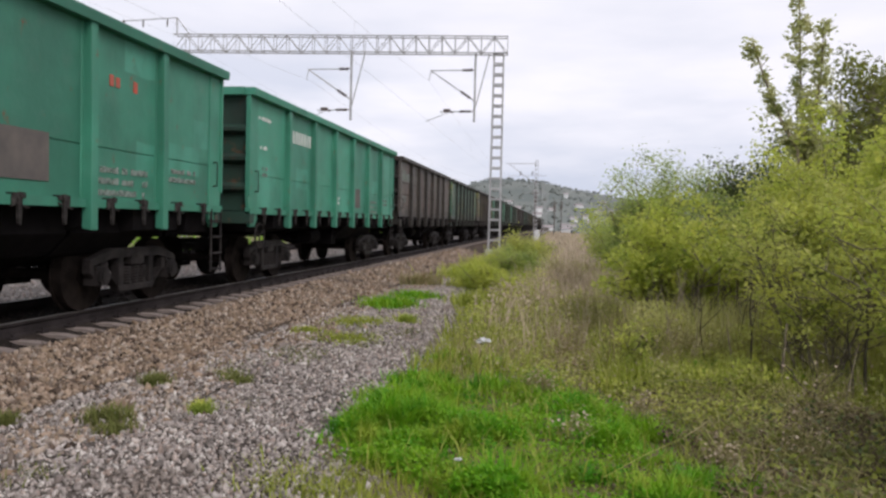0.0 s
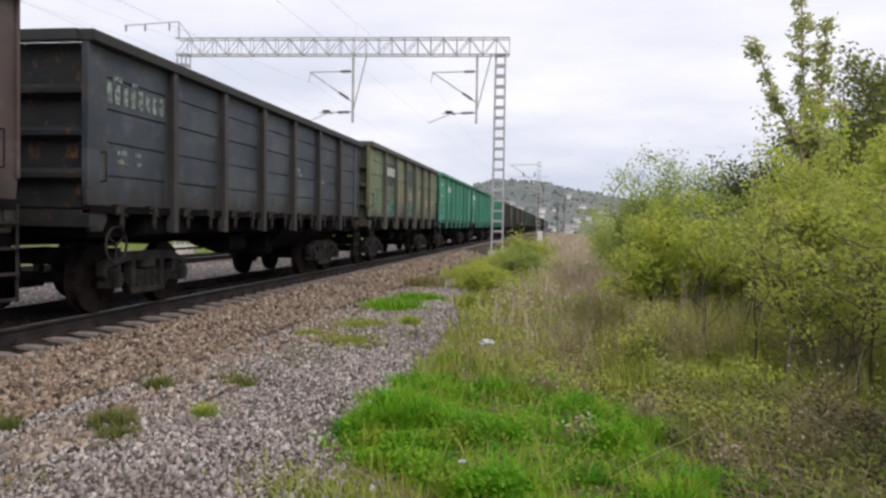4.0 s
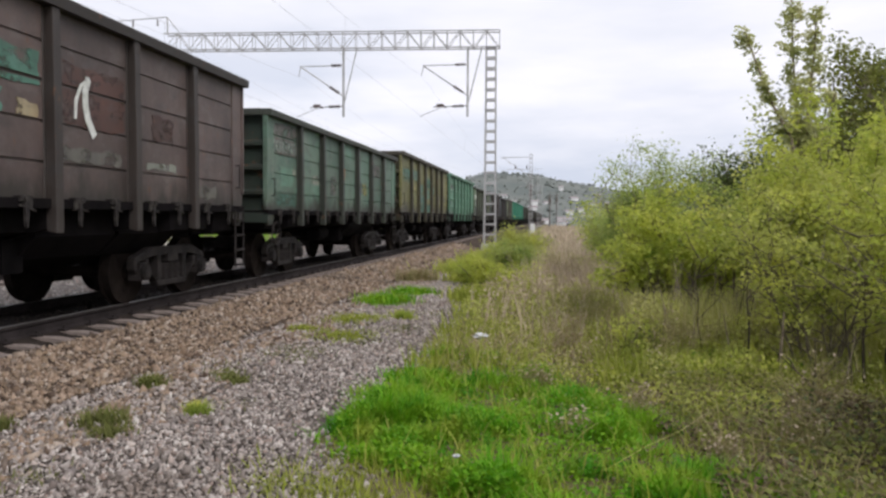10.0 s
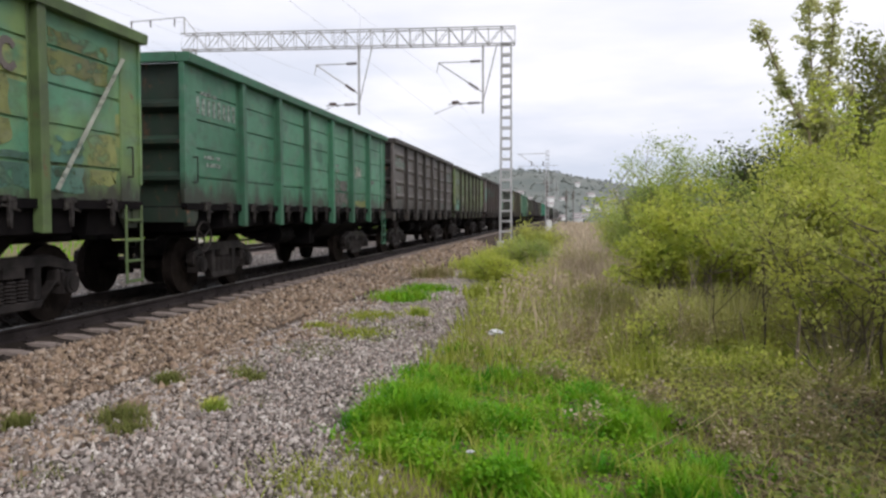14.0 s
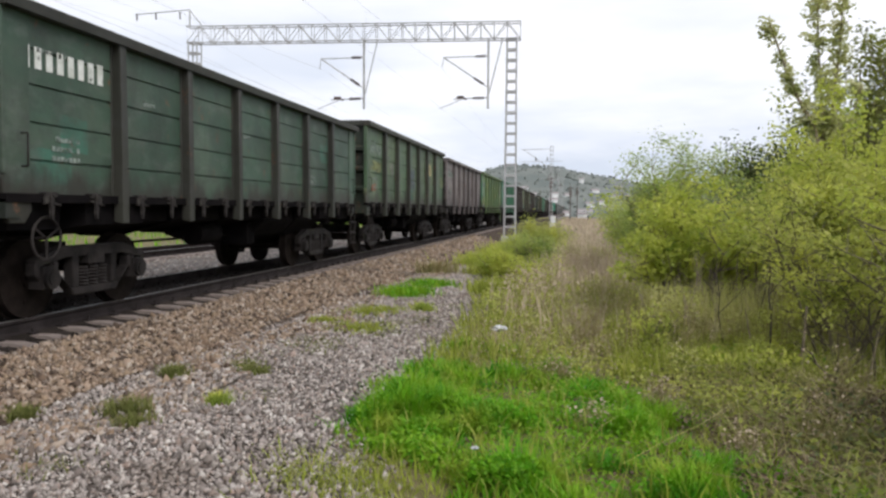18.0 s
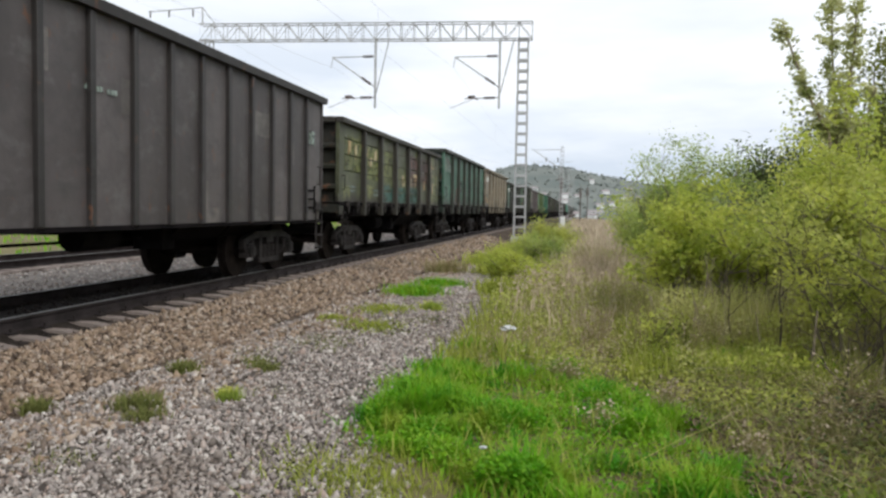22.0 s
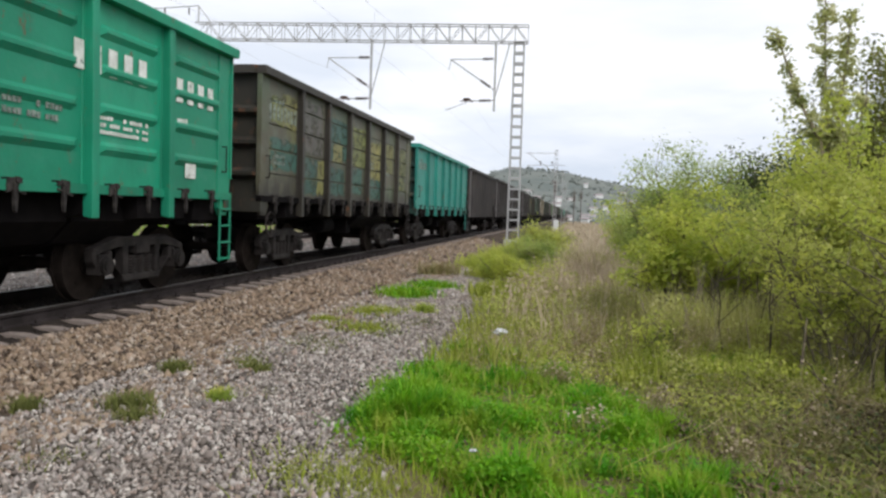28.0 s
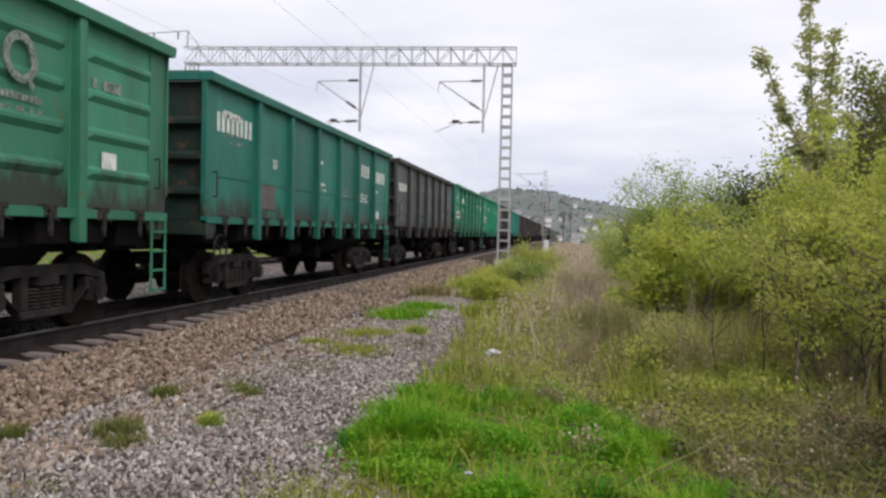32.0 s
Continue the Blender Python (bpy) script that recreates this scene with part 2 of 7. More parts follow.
M_BARK = plain_mat("olive_grey_bark", (0.10, 0.085, 0.058), (0.21, 0.18, 0.125), 9, 0.9)
M_GALV = plain_mat("galvanised_lattice", (0.36, 0.36, 0.37), (0.48, 0.48, 0.49), 2, 0.6, 0.3)
M_WIRE = plain_mat("weathered_wire", (0.30, 0.30, 0.31), (0.38, 0.38, 0.38), 2, 0.6, 0.4, 0)
M_INSUL = plain_mat("brown_insulator", (0.05, 0.035, 0.03), (0.08, 0.05, 0.04), 5, 0.35, 0, 0)
M_CONC = plain_mat("concrete", (0.42, 0.40, 0.37), (0.55, 0.52, 0.48), 4, 0.9)
M_WHITE = plain_mat("white_marking_paint", (0.74, 0.75, 0.73), (0.52, 0.54, 0.50), 6, 0.6, 0, 0)
M_DIM = plain_mat("faded_marking_paint", (0.28, 0.33, 0.30), (0.18, 0.22, 0.195), 6, 0.7, 0, 0)
for m in (M_DIM, M_WHITE):
    n, l = m.node_tree.nodes, m.node_tree.links
    tr, mx = n.new("ShaderNodeBsdfTransparent"), n.new("ShaderNodeMixShader")
    l.new(noisy(n, l, 9.0, 0.30, 0.58 if m is M_DIM else 0.44, 6, rough=0.7), mx.inputs[0])
    l.new(tr.outputs[0], mx.inputs[1])
    l.new(n["Principled BSDF"].outputs[0], mx.inputs[2])
    l.new(mx.outputs[0], n["Material Output"].inputs[0])
M_RED = plain_mat("red_spray_paint", (0.50, 0.09, 0.06), (0.34, 0.10, 0.07), 6, 0.6, 0, 0)
M_ORANGE = plain_mat("orange_spray_paint", (0.62, 0.26, 0.06), (0.45, 0.17, 0.07), 6, 0.6, 0, 0)
M_YELLOWP = plain_mat("pale_yellow_spray_paint", (0.55, 0.48, 0.24), (0.40, 0.34, 0.20), 6, 0.6, 0, 0)
M_PATCH = plain_mat("grey_primer_patch", (0.10, 0.09, 0.085), (0.14, 0.12, 0.11), 4, 0.8, 0, 0)
# dark from coal dust and the train's shade, both put into these three colours
M_SOOT_SHADE = island_mat("sooty_shaded_ballast_stone", [(0.018, 0.014, 0.012), (0.04, 0.031, 0.027), (0.026, 0.02, 0.018), (0.06, 0.048, 0.042)])
M_SOOT_SHADE_BED = plain_mat("sooty_shaded_ballast_bed", (0.010, 0.008, 0.0075), (0.022, 0.018, 0.016), 2, 0.95, 0, 0.8, 0.1, 24)
M_SHOULDER = plain_mat("grimy_shaded_ballast_bed", (0.020, 0.016, 0.014), (0.050, 0.040, 0.034), 3, 0.95, 0, 0.8, 0.1, 24)
M_BALLAST = island_mat("ballast_stone", [(0.036, 0.025, 0.019), (0.249, 0.176, 0.126), (0.366, 0.278, 0.207), (0.077, 0.051, 0.038), (0.439, 0.373, 0.311), (0.241, 0.168, 0.114), (0.067, 0.049, 0.039), (0.307, 0.227, 0.155), (0.190, 0.146, 0.118)], zone=(0.082, 0.067, 0.057), zone_scale=0.7, zone_to=(0.56, 0.80))
M_GRAVEL = island_mat("grey_gravel_stone", [(0.085, 0.073, 0.066), (0.38, 0.335, 0.31), (0.17, 0.14, 0.125), (0.58, 0.54, 0.50), (0.34, 0.26, 0.22), (0.15, 0.13, 0.115), (0.45, 0.40, 0.37), (0.25, 0.22, 0.20)], zone=(0.19, 0.155, 0.13), zone_scale=0.8, zone_to=(0.54, 0.78))
M_LEAF_Y = island_mat("spring_leaf_yellow_green", [(0.40, 0.46, 0.06), (0.53, 0.58, 0.10), (0.46, 0.52, 0.08), (0.64, 0.65, 0.17)], 0.5, 0.3, 0.62, 0, (0.44, 0.51, 0.10), 1.3, ((0.64, 0.66, 0.15), (0.32, 0.41, 0.08)))
M_LEAF_G = island_mat("spring_leaf_olive_green", [(0.38, 0.43, 0.085), (0.50, 0.54, 0.13), (0.44, 0.48, 0.11), (0.58, 0.58, 0.20)], 0.5, 0.3, 0.62, 0, (0.50, 0.52, 0.16), 1.1, ((0.60, 0.62, 0.12), (0.27, 0.33, 0.06)))
M_LEAF_W = island_mat("willow_leaf_fresh_green", [(0.33, 0.44, 0.10), (0.45, 0.54, 0.15), (0.39, 0.49, 0.12)], 0.5, 0.3, 0.55, 0, (0.36, 0.40, 0.11), 1.0, ((0.46, 0.53, 0.16), (0.17, 0.26, 0.06)))
M_LEAF_P = island_mat("poplar_leaf_grey_green", [(0.40, 0.43, 0.15), (0.52, 0.54, 0.23), (0.46, 0.48, 0.19), (0.66, 0.66, 0.42)], 0.5, 0.3, 0.62, 0, None, 1.0, ((0.66, 0.65, 0.38), (0.30, 0.34, 0.12)))
M_LEAF_S = island_mat("bramble_leaf_dull_olive", [(0.15, 0.18, 0.035), (0.22, 0.25, 0.055), (0.18, 0.20, 0.045), (0.26, 0.24, 0.10)], 0.6, 0.3, 0.4, 0, None, 1.0, ((0.28, 0.31, 0.05), (0.10, 0.11, 0.04)))
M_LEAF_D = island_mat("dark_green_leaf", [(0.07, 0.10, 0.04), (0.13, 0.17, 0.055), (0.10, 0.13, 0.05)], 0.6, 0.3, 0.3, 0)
M_TWIG = plain_mat("grey_brown_bark", (0.17, 0.135, 0.095), (0.33, 0.28, 0.21), 12, 0.9)
M_GRASS = island_mat("fresh_grass_blade", [(0.07, 0.25, 0.008), (0.16, 0.42, 0.012), (0.11, 0.33, 0.010), (0.29, 0.47, 0.025)], 0.55, 0.25, 0.4, 0, (0.25, 0.43, 0.022), 1.7, ((0.07, 0.28, 0.012), (0.30, 0.40, 0.04)))
M_STRAW = island_mat("pale_straw_leaf", [(0.44, 0.42, 0.17), (0.55, 0.52, 0.26), (0.48, 0.47, 0.14), (0.60, 0.54, 0.34)], 0.7, 0.2, 0.45, 0, (0.42, 0.45, 0.10), 1.4)
M_WEED = island_mat("weed_blade", [(0.22, 0.28, 0.03), (0.33, 0.39, 0.05), (0.40, 0.41, 0.11), (0.26, 0.32, 0.04)], 0.7, 0.2, 0.4, 0)
M_TUFT = island_mat("dusty_weed_blade", [(0.13, 0.16, 0.04), (0.22, 0.23, 0.075), (0.17, 0.185, 0.06)], 0.8, 0.2, 0.4, 0)
M_DRY = island_mat("dry_stalk", [(0.28, 0.21, 0.12), (0.42, 0.34, 0.21), (0.34, 0.25, 0.16), (0.24, 0.24, 0.08), (0.52, 0.46, 0.32)], 0.85, 0.15, 0.3, 0, (0.27, 0.28, 0.08), 0.6)
M_REED = island_mat("pinkish_dry_reed", [(0.42, 0.33, 0.25), (0.58, 0.48, 0.37), (0.48, 0.39, 0.28)], 0.85, 0.15, 0.3, 0)
M_SOIL = plain_mat("weedy_soil", (0.12, 0.12, 0.045), (0.18, 0.15, 0.085), 0.8, 0.95, 0, 0.6, 0.1, 9)
M_FARBED = plain_mat("grey_ballast_bed", (0.14, 0.125, 0.115), (0.25, 0.225, 0.205), 3, 0.95, 0, 0.9, 0.1, 30)
M_BED = plain_mat("ballast_bed", (0.045, 0.034, 0.027), (0.10, 0.074, 0.056), 2, 0.95, 0, 0.8, 0.1, 24)
M_PATH = plain_mat("gravel_path", (0.055, 0.046, 0.041), (0.12, 0.10, 0.088), 1.2, 0.95, 0, 0.8, 0.1, 28)
# distance haze is put into both colours: paler and greyer than near woods
M_HILL = plain_mat("wooded_hill_hazed", (0.13, 0.15, 0.142), (0.185, 0.20, 0.185), 0.02, 0.95, 0, 0.0, 0.1, 0.15)
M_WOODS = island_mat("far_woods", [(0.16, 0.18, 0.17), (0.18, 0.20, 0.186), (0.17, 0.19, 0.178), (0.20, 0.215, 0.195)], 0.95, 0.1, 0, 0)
M_HOUSE = plain_mat("pale_house_wall", (0.60, 0.61, 0.62), (0.76, 0.76, 0.76), 0.2, 0.9, 0, 0)
M_ROOF = plain_mat("grey_roof", (0.27, 0.24, 0.24), (0.36, 0.32, 0.32), 0.2, 0.8, 0, 0)
M_LEAFLITTER = island_mat("brown_leaf_litter", [(0.10, 0.075, 0.05), (0.17, 0.13, 0.09), (0.13, 0.11, 0.06), (0.22, 0.18, 0.13)], 0.9, 0.1, 0.1, 0)
M_LITTER = plain_mat("white_plastic_litter", (0.66, 0.68, 0.70), (0.34, 0.35, 0.36), 22, 0.5, 0, 0)


# ---- building helpers ----
def box(bm, x0, y0, z0, x1, y1, z1, m=None):
    vs = bmesh.ops.create_cube(bm, size=1.0)["verts"]
    for v in vs:
        v.co = Vector(((x0 + x1) / 2 + v.co.x * (x1 - x0), (y0 + y1) / 2 + v.co.y * (y1 - y0), (z0 + z1) / 2 + v.co.z * (z1 - z0)))
        if m is not None:
            v.co = m @ v.co
    return vs


def bar(bm, a, b, r, sides=4):
    """A rod of radius r from a to b."""
    a, b = Vector(a), Vector(b)
    d = b - a
    vs = bmesh.ops.create_cone(bm, cap_ends=True, segments=sides, radius1=r, radius2=r, depth=d.length)["verts"]
    m = Matrix.Translation((a + b) / 2) @ d.to_track_quat("Z", "Y").to_matrix().to_4x4()
    for v in vs:
        v.co = m @ v.co
    return vs


def disc(bm, centre, axis, r, depth, sides=20, r2=None):
    vs = bmesh.ops.create_cone(bm, cap_ends=True, segments=sides, radius1=r, radius2=r if r2 is None else r2, depth=depth)["verts"]
    m = Matrix.Translation(centre) @ Vector(axis).to_track_quat("Z", "Y").to_matrix().to_4x4()
    for v in vs:
        v.co = m @ v.co
    return vs


def profile(bm, pts, axis, lo, hi):
    """Extrudes a closed outline; axis 'x': points are (y, z); axis 'y': points are (x, z)."""
    place = (lambda p, s: Vector((s, p[0], p[1]))) if axis == "x" else (lambda p, s: Vector((p[0], s, p[1])))
    a = [bm.verts.new(place(p, lo)) for p in pts]
    b = [bm.verts.new(place(p, hi)) for p in pts]
    for i in range(len(pts)):
        j = (i + 1) % len(pts)
        bm.faces.new((a[i], a[j], b[j], b[i]))
    bm.faces.new(a[::-1])
    bm.faces.new(b)


def bevel(bm, w=0.01):
    bmesh.ops.bevel(bm, geom=bm.edges[:], offset=w, segments=1, affect="EDGES", profile=0.6)


def mesh_of(bm, material, name, smooth=False):
    bmesh.ops.recalc_face_normals(bm, faces=bm.faces[:])
    me = bpy.data.meshes.new(name)
    bm.to_mesh(me)
    bm.free()
    if material:
        me.materials.append(material)
    if smooth:
        for p in me.polygons:
            p.use_smooth = True
    return me


def part(name, bm, material, parent, label="", smooth=False):
    ob = new(name, bm if isinstance(bm, bpy.types.Mesh) else mesh_of(bm, material, name, smooth))
    ob.parent = parent
    return tagged(ob, label)


def from_arrays(name, verts, faces, material):
    me = bpy.data.meshes.new(name)
    nv, nf, k = len(verts), len(faces), faces.shape[1]
    me.vertices.add(nv)
    me.vertices.foreach_set("co", np.asarray(verts, np.float32).ravel())
    me.loops.add(nf * k)
    me.loops.foreach_set("vertex_index", np.asarray(faces, np.int32).ravel())
    me.polygons.add(nf)
    me.polygons.foreach_set("loop_start", np.arange(0, nf * k, k, dtype=np.int32))
    me.update(calc_edges=True)
    me.materials.append(material)
    return me


def own(ob, material):
    """Gives one object its own material on a shared mesh."""
    ob.material_slots[0].link = "OBJECT"
    ob.material_slots[0].material = material


# ---- ground ----
TRACK, FAR_TRACK = -7.15, -13.3  # centre lines
RAILS = -7.11
HEAD = -0.08  # height of the rail head


def ramp(v, *pts):
    return np.interp(v, [p[0] for p in pts], [p[1] for p in pts])


def ground_z(x, y):
    """Height of the soil: the formation under the tracks, a shallow path beside them, rough ground on the bush side."""
    x, y = np.asarray(x, float), np.asarray(y, float)
    drop = ramp(y, (-50, -0.42), (6, -0.44), (20, -0.55), (45, -0.78), (120, -1.0), (400, -1.2))
    z = drop + ramp(x, (-60, -0.2), (-19, -0.2), (-16.4, -0.10), (-5.2, -0.10), (-4.1, 0.0), (-3.4, 0.0), (1.5, 0.0), (6, -0.15), (40, 0.0))
    far = np.clip((np.hypot(x, y) - 250) / 400, 0, 1)
    return z + 0.035 * np.sin(x * 1.7 + 0.6 * y) * np.sin(y * 1.1) * (x > -3.2) - far * 6


def grid_sheet(name, xs, ys, zf, material):
    X, Y = np.meshgrid(xs, ys)
    V = np.stack([X.ravel(), Y.ravel(), zf(X, Y).ravel()], 1)
    i = np.arange(len(ys) - 1)[:, None] * len(xs) + np.arange(len(xs) - 1)[None]
    i = i.ravel()
    me = from_arrays(name, V, np.stack([i, i + 1, i + 1 + len(xs), i + len(xs)], 1), material)
    for p in me.polygons:
        p.use_smooth = True
    return new(name, me)


def spread(near, step, far, grow=1.35):
    out = [0.0]
    while out[-1] < far:
        out.append(out[-1] + (step if out[-1] < near else max(step, (out[-1] - near) * (grow - 1) + step)))
    return out


sx, sy = spread(9, 0.3, 2600), spread(40, 0.6, 2600)
tagged(grid_sheet("ground", np.array([-v for v in sx[:0:-1]] + sx) - 1.0, np.array([-v for v in sy[:0:-1]] + sy) + 2.0, ground_z, M_SOIL),
       "weedy brown soil beside the railway", "ground", kind="structure")


def bed_z(x, y, centre):
    d = np.abs(np.asarray(x, float) - centre)
    side = ramp(np.asarray(y, float), (-50, -0.47), (6, -0.47), (20, -0.56), (45, -0.66), (400, -0.85))
    side = np.where((np.asarray(x) < TRACK) & (np.asarray(x) > FAR_TRACK), -0.33, side)
    return np.where(d < 1.42, -0.335 + 0 * d, np.where(d < 1.75, ramp(d, (1.42, -0.335), (1.52, -0.285)), -0.285 + (side + 0.285) * np.clip((d - 1.75) / 1.45, 0, 1)))


ylong = np.concatenate([np.arange(-480, 0, 20.0), np.arange(0, 60, 0.5), np.arange(60, 900, 14.0)])
tagged(grid_sheet("ballast_bed", TRACK + np.concatenate([np.linspace(-2.2, 1.2, 8), np.linspace(1.4, 3.25, 20)]), ylong, lambda x, y: bed_z(x, y, TRACK) + 0.012 * np.sin(x * 9 + y * 7), M_BED),
       "brownish crushed stone ballast under the near track", "ballast", kind="structure")
tagged(grid_sheet("ballast_bed", FAR_TRACK + np.linspace(-3.1, 3.93, 24), ylong, lambda x, y: bed_z(x, y, FAR_TRACK) + 0.004, M_FARBED),
       "grey-brown ballast under the far track", "ballast", kind="structure")


def path_edge(y):
    return ramp(y, (-20, -1.2), (4, -1.15), (4.8, -1.35), (5.4, -1.8), (9, -1.65), (13, -1.75), (16, -2.2), (22, -2.6), (30, -2.9), (36, -2.2), (60, -2.2), (900, -3.0))


py = np.concatenate([np.arange(-40, 0, 2.0), np.arange(0, 60, 0.5)])
PX, PY = np.meshgrid(np.linspace(0, 1, 14), py)
PXX = -4.25 + (path_edge(PY) + 4.25) * PX
V = np.stack([PXX.ravel(), PY.ravel(), (ground_z(PXX, PY) + 0.016 + np.where(PY < 1, 0.012, 0.0) + 0.006 * np.sin(PXX * 11) * np.sin(PY * 9)).ravel()], 1)
ii = (np.arange(len(py) - 1)[:, None] * 14 + np.arange(13)[None]).ravel()
tagged(new("gravel_path", from_arrays("gravel_path", V, np.stack([ii, ii + 1, ii + 15, ii + 14], 1), M_PATH)),
       "grey gravel service path along the ballast", "path", kind="structure")

def infill_z(x, y):
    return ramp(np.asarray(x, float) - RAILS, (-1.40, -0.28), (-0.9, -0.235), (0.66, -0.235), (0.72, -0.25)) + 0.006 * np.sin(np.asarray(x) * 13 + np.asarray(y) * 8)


# sheet hides the sleepers; its near-black colour includes the shade beneath the train
tagged(grid_sheet("sooty_ballast", RAILS + np.array([-1.40, -1.1, -0.9, -0.5, -0.1, 0.3, 0.6, 0.66, 0.72]), ylong, infill_z, M_SOOT_SHADE_BED), "ballast heaped between the rails, dark with coal and painted train shade", "ballast", kind="structure")
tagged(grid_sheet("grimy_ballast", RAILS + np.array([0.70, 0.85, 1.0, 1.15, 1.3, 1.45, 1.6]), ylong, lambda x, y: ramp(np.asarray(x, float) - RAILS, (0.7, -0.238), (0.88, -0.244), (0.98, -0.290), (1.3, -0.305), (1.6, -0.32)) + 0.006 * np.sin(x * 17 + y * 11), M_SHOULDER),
       "grimy ballast packed round the sleeper ends, train shade in its colour", "ballast", kind="structure")

# ---- loose stones: distorted octahedra, joined ----
rng = np.random.default_rng(5)


def stones(name, label, material, pos, size):
    n = len(pos)
    base = np.array([(1, 0, 0), (-1, 0, 0), (0, 1, 0), (0, -1, 0), (0, 0, 1), (0, 0, -1)], float)
    V = base[None] * rng.uniform(0.55, 1.25, (n, 6, 1)) + rng.normal(0, 0.22, (n, 6, 3))
    V *= rng.uniform(0.6, 1.2, (n, 1, 3))
    a, c = rng.uniform(0, 2 * np.pi, n), rng.uniform(-0.7, 0.7, n)
    ca, sa, cc, sc = np.cos(a), np.sin(a), np.cos(c), np.sin(c)
    x, y, z = V[..., 0].copy(), V[..., 1].copy(), V[..., 2].copy()
    y, z = y * cc[:, None] - z * sc[:, None], y * sc[:, None] + z * cc[:, None]
    x, y = x * ca[:, None] - y * sa[:, None], x * sa[:, None] + y * ca[:, None]
    V = np.stack([x, y, z], -1) * size[:, None, None] + pos[:, None]
    f = np.array([(0, 2, 4), (2, 1, 4), (1, 3, 4), (3, 0, 4), (2, 0, 5), (1, 2, 5), (3, 1, 5), (0, 3, 5)])
    F = (f[None] + np.arange(n)[:, None, None] * 6).reshape(-1, 3)
    return tagged(new(name, from_arrays(name, V.reshape(-1, 3), F, material)), label, "stones", kind="stuff")


def scatter(n, x0, x1, y0, y1, bias=1.6):
    """More of them near the camera's end of the stretch."""
    return rng.uniform(x0, x1, n), y0 + (y1 - y0) * rng.uniform(0, 1, n) ** bias


bx, by = scatter(46000, -5.75, -3.7, 3.2, 44, 2.0)
bx += (0.25 * np.sin(by * 1.3) + np.abs(rng.normal(0, 0.28, len(bx)))) * (bx > -4.3)
bs = rng.uniform(0.015, 0.038, len(bx)) * (1 + by / 40) * np.where(rng.uniform(0, 1, len(bx)) < 0.10, 1.45, 1.0)
stones("ballast_stones", "brown and rust-tinted crushed ballast stones on the shoulder", M_BALLAST,
       np.stack([bx, by, np.maximum(bed_z(bx, by, TRACK), ground_z(bx, by)) + bs * 0.35], 1), bs)
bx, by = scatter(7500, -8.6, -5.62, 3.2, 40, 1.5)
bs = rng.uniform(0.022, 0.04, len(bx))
stones("ballast_stones", "sooty ballast stones between the concrete sleepers, train shade painted in", M_SOOT_SHADE, np.stack([bx, by, np.where(bx < RAILS + 0.7, infill_z(bx, by), np.where(bx < RAILS + 1.4, ramp(bx - RAILS, (0.7, -0.27), (1.02, -0.30), (1.4, -0.31)), bed_z(bx, by, TRACK))) + bs * 0.05], 1), bs)
bx, by = scatter(7000, -12.0, -8.7, 7, 45, 1.4)
bs = rng.uniform(0.02, 0.045, len(bx))
stones("ballast_stones", "grey ballast stones between the two tracks", M_GRAVEL, np.stack([bx, by, np.where(bx < -9.4, bed_z(bx, by, FAR_TRACK), bed_z(bx, by, TRACK)) + bs * 0.2], 1), bs)
bx, by = scatter(52000, 0, 1, 3.0, 30, 2.2)
bx = -4.35 - np.abs(rng.normal(0, 0.22, len(by))) * (rng.uniform(0, 1, len(by)) < 0.4) + (path_edge(by) + 4.5 + rng.normal(0, 0.12, len(by))) * bx
bs = rng.uniform(0.007, 0.025, len(bx)) * (1 + by / 40) * np.where(rng.uniform(0, 1, len(bx)) < 0.08, 1.6, 1.0)
stones("path_gravel", "grey and pinkish crushed gravel on the path", M_GRAVEL, np.stack([bx, by, ground_z(bx, by) + 0.016 + bs * 0.25], 1), bs)


for name, label, mat, n, x0, x1, s0, s1 in (("ballast_stones", "brown ballast stones farther back along the shoulder", M_BALLAST, 12000, -5.75, -4.0, 0.016, 0.032), ("path_gravel", "grey gravel farther back along the path", M_GRAVEL, 13000, -4.3, -1.1, 0.010, 0.024)):
    bx, by = scatter(n, x0, x1, 3.2, -9.0, 1.2)
    bs = rng.uniform(s0, s1, n)
    stones(name, label, mat, np.stack([bx, by, np.maximum(bed_z(bx, by, TRACK), ground_z(bx, by)) + 0.016 + bs * 0.25], 1), bs)

# ---- track ----
def rail_mesh(y0, y1):
    bm = bmesh.new()
    profile(bm, [(-0.075, -0.18), (0.075, -0.18), (0.075, -0.165), (0.012, -0.14), (0.010, -0.05), (0.036, -0.035), (0.036, -0.006),
                 (-0.036, -0.006), (-0.036, -0.035), (-0.010, -0.05), (-0.012, -0.14), (-0.075, -0.165)], "y", y0, y1)
    return bm


for centre, where in ((RAILS, "near"), (FAR_TRACK, "far")):
    for s in (-0.76, 0.76):
        r = new("rail", mesh_of(rail_mesh(-480, 900), M_RAIL, "rail"))
        r.location = (centre + s, 0, HEAD)
        tagged(r, "rusty brown steel rail of the %s track" % where, "rail", "rails", kind="structure")
        bm = bmesh.new()
        box(bm, -0.034, -480, -0.0055, 0.034, 900, 0.0)
        part("rail_head", bm, M_RAILTOP, r, "polished running surface")


def sleeper_bm():
    bm = bmesh.new()
    profile(bm, [(-1.34, -0.40), (1.34, -0.40), (1.34, -0.208), (1.14, -0.182), (-1.14, -0.182), (-1.34, -0.208)], "y", -0.085, 0.085)
    bevel(bm, 0.012)
    return bm


